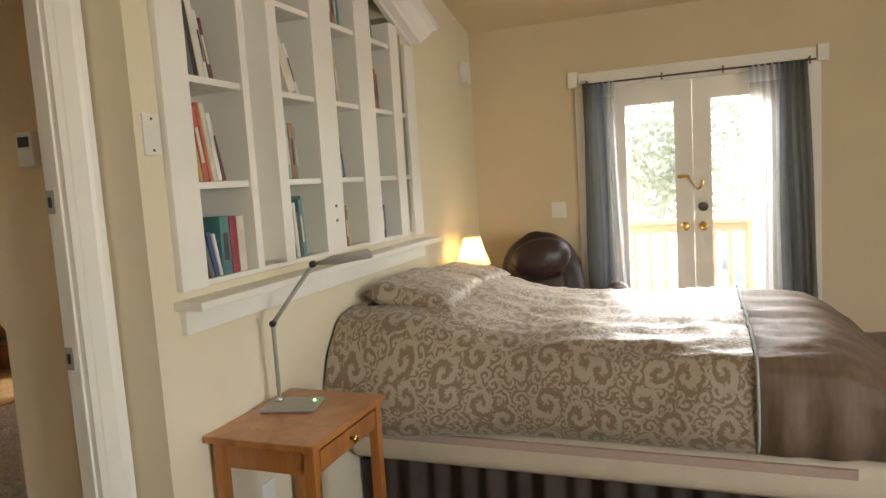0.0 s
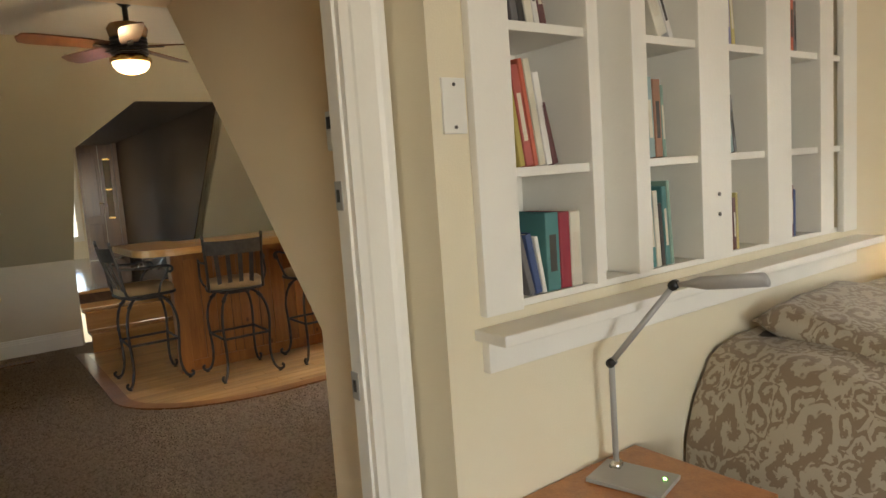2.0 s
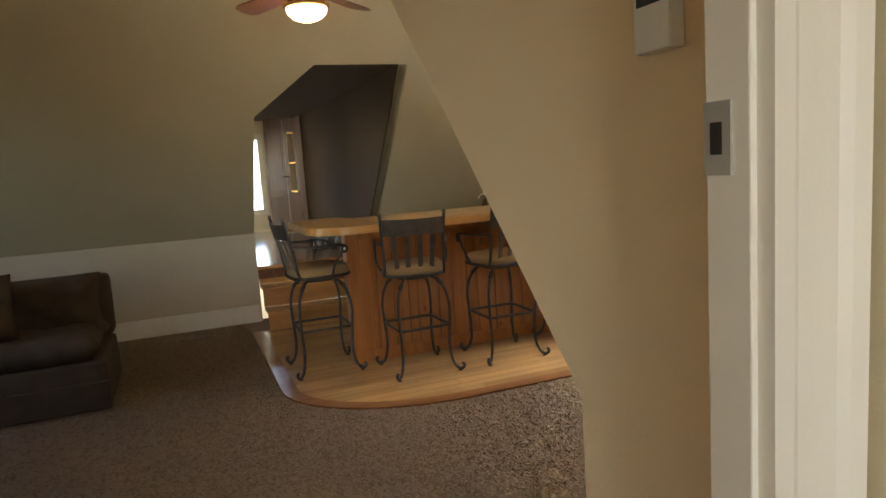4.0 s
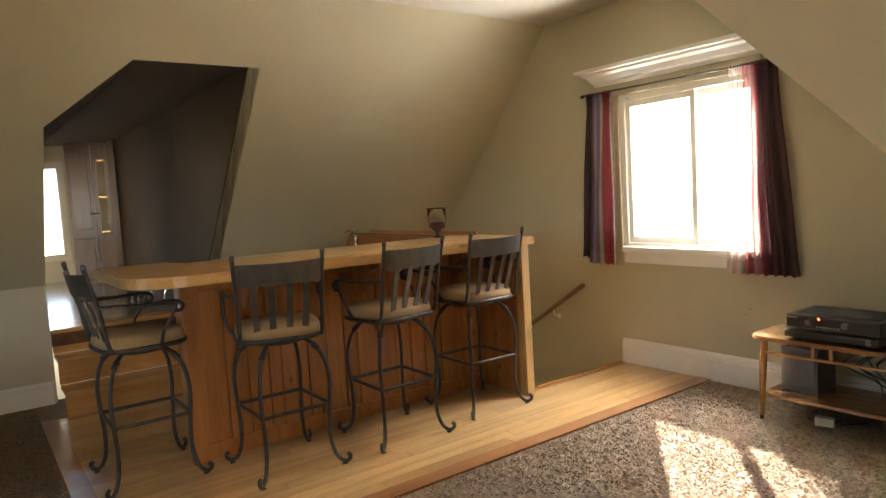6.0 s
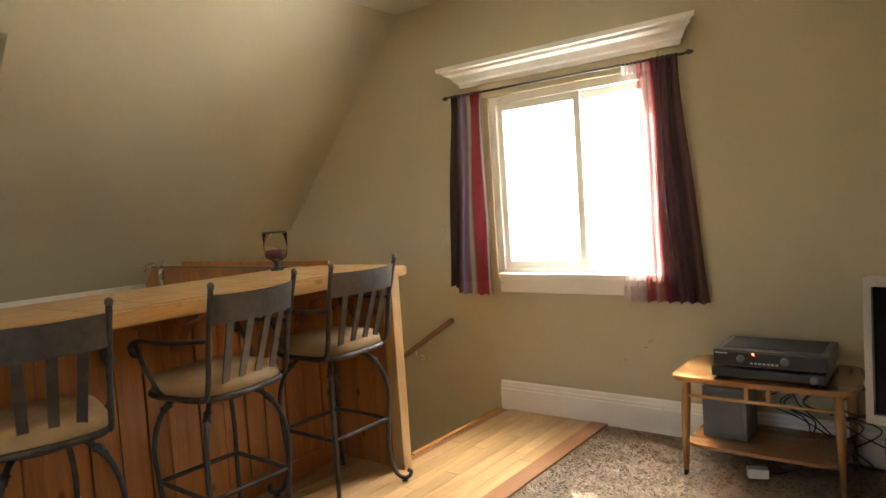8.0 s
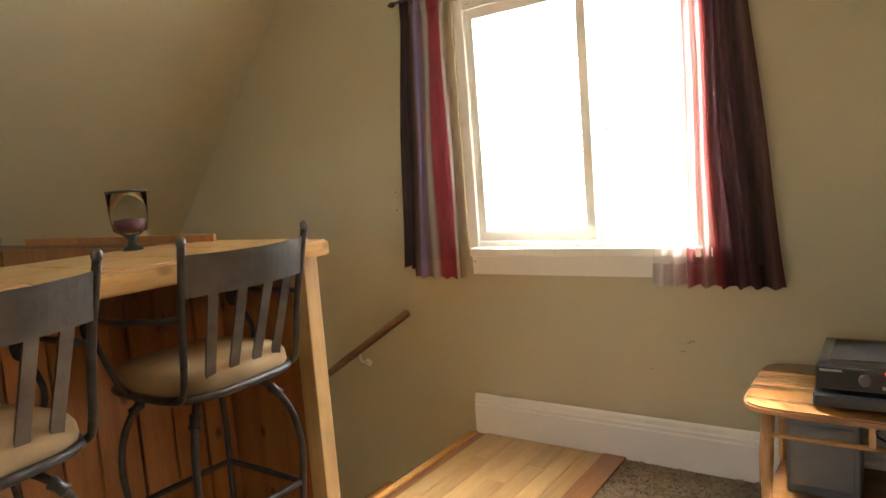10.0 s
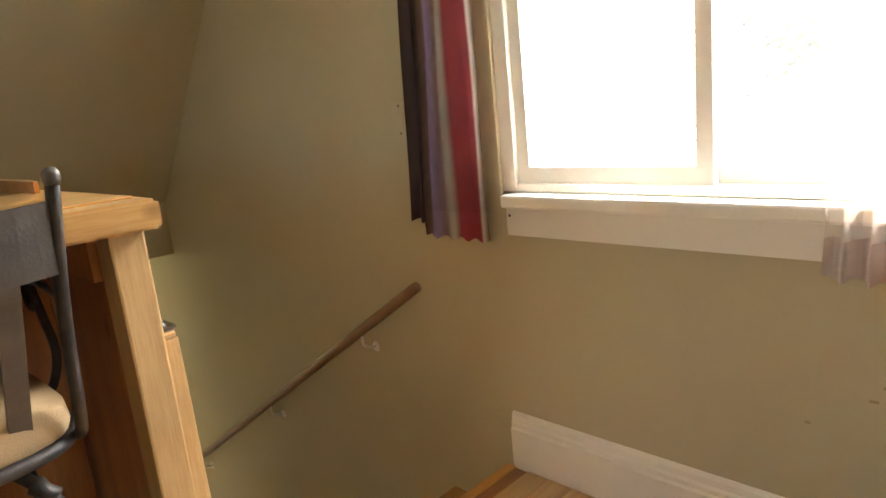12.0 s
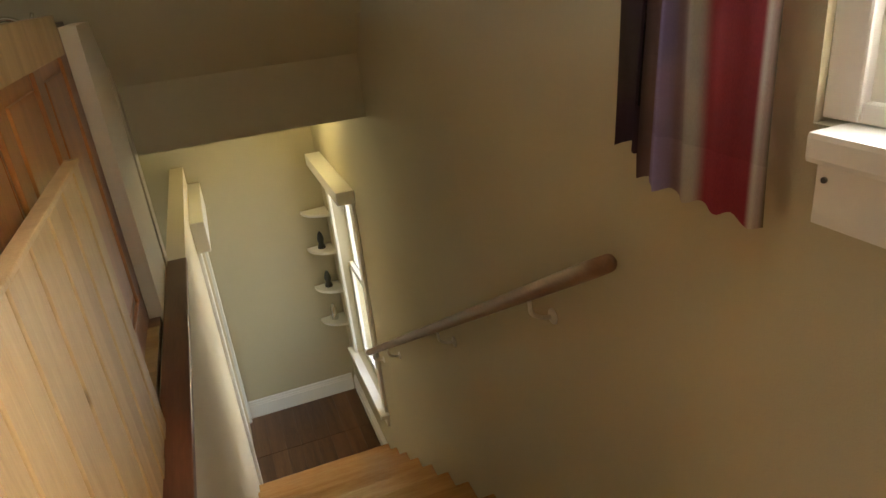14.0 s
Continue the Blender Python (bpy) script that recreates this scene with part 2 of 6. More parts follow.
def tube(points, r, n=8, closed=False, radii=None, flat=1.0):
    """A rod along a line of points."""
    bm = bmesh.new()
    pts = [Vector(p) for p in points]
    rings, up = [], None
    for i, p in enumerate(pts):
        if closed:
            d = pts[(i + 1) % len(pts)] - pts[i - 1]
        else:
            d = pts[min(i + 1, len(pts) - 1)] - pts[max(i - 1, 0)]
        d.normalize()
        if up is None:
            up = d.orthogonal().normalized()
        up = (up - d * up.dot(d)).normalized()
        side = d.cross(up)
        rr = radii[i] if radii else r
        rings.append([bm.verts.new(p + (up * math.cos(a) * flat + side * math.sin(a)) * rr) for a in (2 * math.pi * k / n for k in range(n))])
    m = len(rings)
    for i in range(m if closed else m - 1):
        a, b = rings[i], rings[(i + 1) % m]
        for k in range(n):
            bm.faces.new((a[k], a[(k + 1) % n], b[(k + 1) % n], b[k]))
    if not closed:
        bm.faces.new(rings[0][::-1]), bm.faces.new(rings[-1])
    bmesh.ops.recalc_face_normals(bm, faces=bm.faces[:])
    return bm


def lathe(profile, n=24, cap=True):
    """Turned about z: profile of (radius, z)."""
    bm = bmesh.new()
    rings = [[bm.verts.new((r * math.cos(a), r * math.sin(a), z)) for a in (2 * math.pi * k / n for k in range(n))] for r, z in profile]
    for a, b in zip(rings, rings[1:]):
        for k in range(n):
            bm.faces.new((a[k], a[(k + 1) % n], b[(k + 1) % n], b[k]))
    if cap:
        bm.faces.new(rings[0][::-1]), bm.faces.new(rings[-1])
    bmesh.ops.recalc_face_normals(bm, faces=bm.faces[:])
    return bm


def smooth_line(points, n=8):
    """A Catmull-Rom line through the points."""
    p = [Vector(q) for q in points]
    p = [p[0] * 2 - p[1]] + p + [p[-1] * 2 - p[-2]]
    out = []
    for i in range(1, len(p) - 2):
        for k in range(n):
            t = k / n
            out.append(0.5 * (2 * p[i] + (p[i + 1] - p[i - 1]) * t + (2 * p[i - 1] - 5 * p[i] + 4 * p[i + 1] - p[i + 2]) * t * t + (3 * p[i] - p[i - 1] - 3 * p[i + 1] + p[i + 2]) * t ** 3))
    out.append(p[-2])
    return out


def mesh(name, bm, mat, smooth=False):
    me = bpy.data.meshes.new(name)
    bm.to_mesh(me)
    bm.free()
    me.materials.append(mat)
    if smooth:
        for f in me.polygons:
            f.use_smooth = True
    return me


def part(name, bm, mat, parent, label="", smooth=False):
    ob = new(name, mesh(name, bm, mat, smooth))
    ob.parent = parent
    return tagged(ob, label)


def thing(name, label, category, place=(0, 0, 0), turn=0, group="", kind=""):
    ob = new(name)
    ob.matrix_world = pose(*place, 0, 0, turn)
    return tagged(ob, label, category, group, kind)


def single(name, bm, mat, label, category, kind="", smooth=False, group=""):
    ob = new(name, mesh(name, bm, mat, smooth))
    return tagged(ob, label, category, group, kind)


def structure(name, bm, mat, label, category="wall", smooth=False):
    return single(name, bm, mat, label, category, "structure", smooth)


def pierced(axis, a, b, u0, u1, z0, z1, holes):
    """A wall between a and b on an axis, from u0 to u1 along the other, with holes (u0, u1, z0, z1) through it."""
    us = sorted({u0, u1, *[h[0] for h in holes], *[h[1] for h in holes]})
    zs = sorted({z0, z1, *[h[2] for h in holes], *[h[3] for h in holes]})
    bm, vs = bmesh.new(), {}

    def v(d, u, z):
        if (d, u, z) not in vs:
            vs[d, u, z] = bm.verts.new((d, u, z) if axis == 0 else (u, d, z))
        return vs[d, u, z]

    solid = {}
    for i in range(len(us) - 1):
        for k in range(len(zs) - 1):
            uc, zc = (us[i] + us[i + 1]) / 2, (zs[k] + zs[k + 1]) / 2
            solid[i, k] = not any(h[0] < uc < h[1] and h[2] < zc < h[3] for h in holes)
    for (i, k), s in solid.items():
        if not s:
            continue
        ua, ub, za, zb = us[i], us[i + 1], zs[k], zs[k + 1]
        for d in (a, b):
            bm.faces.new((v(d, ua, za), v(d, ub, za), v(d, ub, zb), v(d, ua, zb)))
        for di, dk, e in ((-1, 0, ((ua, za), (ua, zb))), (1, 0, ((ub, za), (ub, zb))), (0, -1, ((ua, za), (ub, za))), (0, 1, ((ua, zb), (ub, zb)))):
            if not solid.get((i + di, k + dk), False):
                (p, q), (r, t) = e
                bm.faces.new((v(a, p, q), v(a, r, t), v(b, r, t), v(b, p, q)))
    bmesh.ops.recalc_face_normals(bm, faces=bm.faces[:])
    return bm


# ---------------------------------------------------------------- the shell
KX, KZ = -7.80, 0.88          # foot of the far slope
RX, RZ = -1.985, 1.05          # foot of the near slope
CZ, CX0, CX1 = 2.715, -6.13, -3.665
WY = 5.08                     # window wall
BX, BY = -1.37, 4.45          # bedroom: shelf wall, garden wall
DX = -1.525                   # door wall, set back behind the shelf wall
Y0 = -2.6
D0, D1 = 1.50, 2.68           # passage through the far slope
P0, P1 = 0.36, 1.41           # passage through the near slope

structure("wall_north", pierced(1, WY, WY + 0.16, -10.0, -1.6, -2.5, 2.95, [(-5.42, -4.34, 0.90, 2.03), (-9.40, -8.62, -1.66, -0.12)]), WALL,
          "tan painted gable wall with a window, beside the stairs")
structure("wall_knee_west", join(pierced(0, KX - 0.1, KX, Y0, D0, -0.1, KZ, []), pierced(0, KX - 0.1, KX, D1, 4.06, -0.1, KZ, [])), KNEE, "low knee wall under the sloped ceiling, painted lighter as if lit")
structure("wall_stair_beam", cube(KX - 0.22, KX - 0.08, 4.062, WY - 0.002, 0.50, 0.80), WALL, "tan painted beam across the stairwell")
structure("wall_knee_east", join(pierced(0, RX, RX + 0.1, Y0, P0, -0.1, RZ, []), pierced(0, RX, RX + 0.1, P1 + 0.1, WY, -0.1, RZ, [])), WALL, "low tan painted knee wall")


def slope(polys, x_of, t):
    """Sheets of the sloped ceiling, given as outlines in (y, z)."""
    out = None
    for poly in polys:
        bm = bmesh.new()
        lo, hi = [bm.verts.new((x_of(z), y, z)) for y, z in poly], [bm.verts.new((x_of(z) + t, y, z + 0.08)) for y, z in poly]
        bm.faces.new(lo), bm.faces.new(hi[::-1])
        for i in range(len(poly)):
            j = (i + 1) % len(poly)
            bm.faces.new((lo[j], lo[i], hi[i], hi[j]))
        bmesh.ops.recalc_face_normals(bm, faces=bm.faces[:])
        out = join(out, bm) if out else bm
    bmesh.ops.remove_doubles(out, verts=out.verts[:], dist=0.0005)
    return out


far = lambda z: CX0 - (CZ - z) / (CZ - KZ) * (CX0 - KX)
near = lambda z: CX1 + (CZ - z) / (CZ - RZ) * (RX - CX1)
structure("ceiling_slope_west", slope([
    [(Y0, KZ), (D0, KZ), (D0, 1.92), (D0, CZ), (Y0, CZ)],
    [(D0, 1.92), (1.97, 2.29), (1.97, CZ), (D0, CZ)],
    [(1.97, 2.29), (D1, 2.29), (D1, CZ), (1.97, CZ)],
    [(D1, KZ), (4.06, KZ), (4.06, 0.79), (WY, 0.79), (WY, CZ), (D1, CZ), (D1, 2.29)]], far, -0.08), WALL, "tan painted sloped ceiling with a passage cut through", "ceiling")
structure("ceiling_slope_east", slope([
    [(Y0, RZ), (P0 - 0.006, RZ), (P0 - 0.006, 2.25), (P0, CZ), (Y0, CZ)],
    [(P0, 2.25), (P1, 2.25), (P1, CZ), (P0, CZ)],
    [(P1 + 0.006, RZ), (WY, RZ), (WY, CZ), (P1 + 0.006, CZ), (P1 + 0.006, 2.25)]], near, 0.08), WALL, "tan painted sloped ceiling", "ceiling")
structure("ceiling", cube(CX0 - 0.1, CX1 + 0.1, Y0, WY, CZ, CZ + 0.1), CEIL, "pale painted flat ceiling of the attic room", "ceiling")
# the opening is made up, for the back fill lamp
structure("wall_south", pierced(1, Y0 - 0.12, Y0, -8.1, -1.5, -0.1, 2.9, [(-5.65, -4.15, 0.85, 2.15)]), WALL, "plain tan painted wall")
structure("floor", join(cube(-7.9, 3.6, Y0, 4.04, -0.12, 0.0), cube(-5.45, -1.5, 4.04, WY, -0.12, 0.0), cube(-1.5, 3.6, 4.04, 4.44, -0.12, 0.0)), CARPET, "brown carpet over the floor", "floor")

# passage between the rooms
def cheek(y, t):
    return prism([(DX - 0.047, 0), (RX, 0), (RX, RZ), (near(2.25), 2.25), (DX - 0.047, 2.25)], 1, y, y + t)


structure("wall_passage_right", cheek(P1, 0.1), SAND, "sand painted cheek wall cut along the roof slope")
structure("wall_passage_left", cheek(P0 - 0.1, 0.1), SAND, "sand painted cheek wall of the passage")
structure("ceiling_passage", cube(near(2.25) - 0.02, DX - 0.047, P0 - 0.1, P1 + 0.1, 2.25, 2.33), SAND, "sand painted passage ceiling", "ceiling")

# bedroom
structure("wall_shelf", pierced(0, BX - 0.158, BX, 1.41, BY, -0.1, 3.9, [(1.60, 2.90, 1.155, 2.46), (2.90, 3.09, 1.155, 2.37), (3.09, 3.27, 1.155, 2.27)]), CREAM, "cream painted bedroom wall with built-in bookshelves")
structure("wall_door", pierced(0, DX - 0.045, DX, -1.6, 1.56, -0.1, 3.9, [(0.42, 1.295, -0.1, 2.05)]), CREAM, "cream painted bedroom wall round the doorway")
structure("wall_garden", pierced(1, BY, BY + 0.15, BX - 0.15, 3.6, -0.1, 3.0, [(-0.57, 0.68, 0.0, 2.0)]), PEACH, "sand painted bedroom wall round the french doors")
structure("wall_bedroom_back", cube(DX - 0.13, 3.6, -1.72, -1.602, -0.1, 4.0), CREAM, "plain cream painted wall")
# this opening is invented too, to hold the side fill lamp
structure("wall_bedroom_side", pierced(0, 3.6, 3.72, -1.72, 4.6, -0.1, 4.0, [(-1.0, 0.5, 0.85, 2.15)]), CREAM, "plain cream painted wall")
structure("ceiling_bedroom", prism([(BY + 0.14, 2.40), (BY + 0.14, 2.50), (-1.72, 3.95), (-1.72, 3.85)], 0, DX - 0.13, 3.7), PEACH, "sand painted bedroom ceiling", "ceiling")

# hall beyond the far slope
structure("floor_hall", join(cube(-9.0, KX + 0.004, D0, D1, 0.42, 0.545), cube(-12.0, -9.0, D0 - 2.0, D1, 0.42, 0.545)), HALLFLOOR, "glossy dark wooden hall floor", "floor")
# passage walls and ceiling are coloured dark in place of shade
structure("wall_hall_right", prism([(-8.0, 0.3), (KX, 0.3), (KX, KZ), (far(2.29), 2.29), (far(2.29), 2.36), (-8.0, 2.36)], 1, D1 - 0.008, D1 + 0.08), HALLSHADE, "wall at the mouth of the hall passage, shade set into its brown")
structure("wall_hall_inner", cube(-12.0, -8.002, D1 - 0.002, D1 + 0.08, 0.3, 2.36), HALLSHADE, "wall of the hall passage, deep shade set into its brown")
def hall_ceiling():
    """Flat over the passage, sloping on one side, its mouth cut along the roof slope."""
    bm = bmesh.new()
    for sheet in ([(far(1.92), D0, 1.92), (far(2.29), 1.97, 2.29), (-12, 1.97, 2.29), (-12, D0, 1.92)], [(far(2.29), 1.97, 2.29), (far(2.29), D1, 2.29), (-12, D1, 2.29), (-12, 1.97, 2.29)], [(-9.0, D0 - 2.0, 1.92), (-9.0, D0, 1.92), (-12, D0, 1.92), (-12, D0 - 2.0, 1.92)]):
        lo = [bm.verts.new(p) for p in sheet]
        hi = [bm.verts.new((p[0] - 0.06, p[1], p[2] + 0.06)) for p in sheet]
        bm.faces.new(lo), bm.faces.new(hi[::-1])
        for i in range(4):
            bm.faces.new((lo[(i + 1) % 4], lo[i], hi[i], hi[(i + 1) % 4]))
    bmesh.ops.recalc_face_normals(bm, faces=bm.faces[:])
    return bm


structure("ceiling_hall", hall_ceiling(), HALLSHADE, "ceiling of the hall passage, shade set into its brown", "ceiling")
structure("wall_hall_end", pierced(0, -12.1, -12.0, D0 - 2.0, D1, 0.4, 2.6, [(1.0, 2.1, 0.9, 2.0)]), CREAM, "cream end wall of the hall with a window")
structure("wall_hall_left", join(cube(-9.0, KX - 0.1, D0 - 0.1, D0, 0.4, 2.1), cube(-12, -9.0, D0 - 2.1, D0 - 2.0, 0.4, 2.1)), WALL, "plain wall of the hall")

# stairwell
RISE, RUN, SX, NSTEP = 0.187, 0.296, -5.45, 12
LZ = -RISE * NSTEP
structure("wall_stair_left", pierced(1, 4.04, 4.13, -9.8, SX - 0.005, -2.5, -0.025, [(-9.72, -8.98, LZ, -0.35)]), CREAM, "cream painted wall under the kitchen, along the stairs")
structure("wall_stair_end", cube(-9.92, -9.80, 2.9, WY, -2.5, 0.6), WALL, "tan painted wall at the foot of the stairs")
structure("ceiling_stair", cube(-9.9, KX - 0.22, 2.9, WY, 0.50, 0.6), WALL, "tan ceiling over the stair landing", "ceiling")
structure("wall_below", cube(-9.9, -8.6, 2.8, 2.9, -2.5, 0.6), CREAM, "plain cream wall of the lower room")
structure("floor_landing", cube(-9.9, SX - RUN * (NSTEP - 1) + 0.1, 2.9, WY, LZ - 0.12, LZ - 0.004), DARKFLOOR, "dark brown wooden floor of the stair landing", "floor")
stair = thing("staircase", "honey oak staircase going down beside the gable wall", "stairs", kind="structure")
for i in range(NSTEP):
    x1, z = SX - RUN * (i - 1), -RISE * i
    if i:
        part("tread", cube(x1 - RUN, x1 + 0.025 - 0.02, 4.134, WY - 0.004, z - 0.035, z, 0.006), STEPWOOD, stair)
    part("riser", cube(SX - RUN * i - 0.02, SX - RUN * i, 4.136, WY - 0.006, z - RISE, z - 0.036), STEPWOOD, stair)
# grass colour is lightened to carry the glare outdoors
structure("ground", cube(-200, 200, WY + 0.3, 400, -3.1, -3.0), surface("grass_ground", (0.26, 0.26, 0.16), (0.40, 0.38, 0.28), 0.8, 0.95, bump=0.3, grain=20), "lawn and yard around the house, paled for outdoor glare", "ground")
# ---------------------------------------------------------------- more materials
IRON = surface("wrought_iron", (0.055, 0.05, 0.047), (0.10, 0.092, 0.085), 30, 0.5, 0.75, 0.15, 90)
STEEL = surface("brushed_iron", (0.11, 0.10, 0.092), (0.17, 0.155, 0.14), 18, 0.42, 0.8, 0.1, 140)
SUEDE = surface("tan_suede", (0.30, 0.20, 0.095), (0.40, 0.275, 0.14), 9, 0.9, bump=0.15, grain=300)
SOFA = surface("brown_microfibre", (0.05, 0.036, 0.024), (0.085, 0.062, 0.042), 7, 0.95, bump=0.2, grain=260)
CHROME = surface("chrome", (0.6, 0.6, 0.58), (0.7, 0.7, 0.68), 20, 0.18, 1.0, 0.01)
BRASS = surface("brass", (0.55, 0.36, 0.10), (0.65, 0.44, 0.15), 20, 0.22, 1.0, 0.02)
BLACK = surface("black_plastic", (0.012, 0.012, 0.012), (0.022, 0.021, 0.02), 12, 0.32, bump=0.05, grain=200)
RUBBER = surface("black_rubber", (0.012, 0.012, 0.012), (0.02, 0.02, 0.02), 12, 0.8, bump=0.1)
GREYBOX = surface("grey_speaker_plastic", (0.10, 0.10, 0.10), (0.14, 0.14, 0.14), 8, 0.5, bump=0.05)
SILVER = surface("silver_plastic", (0.34, 0.325, 0.30), (0.40, 0.385, 0.36), 8, 0.4, 0.1, 0.03)
SCREEN = surface("dark_screen", (0.006, 0.006, 0.006), (0.010, 0.010, 0.010), 3, 0.08, bump=0.0)
WALNUT = wood("walnut_veneer", (0.19, 0.085, 0.03), (0.30, 0.145, 0.052), 0, 0.22, 0.05, 0.6)
WALNUTLEG = wood("walnut_leg", (0.33, 0.165, 0.06), (0.46, 0.25, 0.10), 2, 0.25, 0.05, 0.5)
REDTRIM = wood("mahogany_trim", (0.13, 0.04, 0.018), (0.21, 0.075, 0.032), 0, 0.3, 0.05, 0.5)
RAILWOOD = wood("handrail_wood", (0.17, 0.085, 0.04), (0.25, 0.13, 0.065), 0, 0.4, 0.05, 0.3)
FANWOOD = wood("fan_blade_wood", (0.12, 0.045, 0.02), (0.19, 0.08, 0.035), 0, 0.35, 0.05, 0.4)
TILE = surface("glazed_counter_tile", (0.42, 0.36, 0.28), (0.50, 0.44, 0.35), 14, 0.25, bump=0.05, vary=0.06)
PANE = glass("window_glass")
JARGLASS = glass("jar_glass", (0.97, 0.98, 0.98), ior=1.12)
WAX = surface("purple_wax", (0.13, 0.05, 0.07), (0.18, 0.075, 0.10), 20, 0.55, bump=0.1)
LED_RED, LED_GREEN = glow("led_red", (1, 0.05, 0.02), 6), glow("led_green", (0.2, 1, 0.1), 8)
CURTAIN_RED = sheer("plum_striped_voile", [(0.0, (0.05, 0.025, 0.035)), (0.10, (0.08, 0.05, 0.08)), (0.22, (0.045, 0.025, 0.035)), (0.27, (0.22, 0.14, 0.13)), (0.37, (0.42, 0.35, 0.68)), (0.47, (0.27, 0.18, 0.20)), (0.57, (0.60, 0.57, 0.50)), (0.65, (0.38, 0.06, 0.08)), (0.90, (0.32, 0.05, 0.07)), (0.945, (0.68, 0.62, 0.56)), (0.975, (0.50, 0.40, 0.36)), (1.0, (0.18, 0.15, 0.10))], [(0.0, 0.08), (0.3, 0.10), (0.45, 0.14), (0.9, 0.12)], 0.999)
CURTAIN_WINE = sheer("wine_striped_voile", [(0.0, (0.74, 0.64, 0.60)), (0.23, (0.72, 0.60, 0.56)), (0.29, (0.58, 0.34, 0.32)), (0.36, (0.42, 0.10, 0.11)), (0.44, (0.58, 0.36, 0.34)), (0.52, (0.30, 0.05, 0.06)), (0.60, (0.07, 0.03, 0.045)), (0.72, (0.11, 0.06, 0.075)), (0.84, (0.055, 0.03, 0.04)), (0.94, (0.15, 0.09, 0.09)), (1.0, (0.10, 0.05, 0.05))], [(0.0, 0.82), (0.22, 0.78), (0.32, 0.35), (0.58, 0.10)], 0.999)
CURTAIN_BLUE = sheer("blue_grey_voile", [(0.0, (0.17, 0.17, 0.16)), (0.2, (0.24, 0.26, 0.27)), (0.42, (0.34, 0.39, 0.47)), (0.60, (0.22, 0.25, 0.32)), (0.72, (0.42, 0.46, 0.52)), (0.80, (0.78, 0.80, 0.82)), (1.0, (0.76, 0.78, 0.80))], [(0.0, 0.05), (0.6, 0.12), (0.82, 0.40)], 0.999)
CURTAIN_GREY = sheer("grey_white_voile", [(0.0, (0.74, 0.76, 0.78)), (0.40, (0.76, 0.79, 0.81)), (0.50, (0.42, 0.46, 0.53)), (0.62, (0.27, 0.28, 0.31)), (0.76, (0.32, 0.33, 0.35)), (0.9, (0.21, 0.21, 0.20)), (1.0, (0.27, 0.27, 0.25))], [(0.0, 0.42), (0.40, 0.36), (0.55, 0.12), (0.8, 0.05)], 0.999)


# ---------------------------------------------------------------- trim of the attic room
def skirting(name, a, b, face, height=0.2):
    """A stepped skirting board from a to b (x, y), standing out along face."""
    prof = [(0, 0), (0.022, 0), (0.022, height * 0.72), (0.016, height * 0.75), (0.018, height * 0.82), (0.012, height * 0.86), (0.012, height * 0.95), (0.004, height), (0, height)]
    bm = bmesh.new()
    rows = [[bm.verts.new((p[0] + face[0] * d, p[1] + face[1] * d, z)) for d, z in prof] for p in (a, b)]
    for i in range(len(prof)):
        j = (i + 1) % len(prof)
        bm.faces.new((rows[0][i], rows[0][j], rows[1][j], rows[1][i]))
    bm.faces.new(rows[0]), bm.faces.new(rows[1][::-1])
    bmesh.ops.recalc_face_normals(bm, faces=bm.faces[:])
    return structure(name, bm, WHITE, "white painted moulded baseboard", "baseboard")


skirting("baseboard_window", (-5.44, WY), (-1.99, WY), (0, -1), 0.195)
skirting("baseboard_knee", (KX, Y0), (KX, D0 - 0.02), (1, 0), 0.17)
skirting("baseboard_bedroom", (0.83, BY), (3.59, BY), (0, -1), 0.24)
low = skirting("baseboard_landing", (-9.80, 2.95), (-9.80, WY - 0.03), (1, 0), 0.16)
low.location.z = LZ
low = skirting("baseboard_landing_side", (-9.78, WY), (-8.74, WY), (0, -1), 0.14)
low.location.z = LZ

floor_vent = thing("floor_vent", "brown metal floor register in the carpet", "vent")
part("frame", cube(-7.49, -7.38, 0.72, 1.02, 0.0, 0.012, 0.003), RAILWOOD, floor_vent)
for i in range(9):
    part("slat", cube(-7.48, -7.39, 0.735 + i * 0.031, 0.745 + i * 0.031, 0.012, 0.016), BLACK, floor_vent)


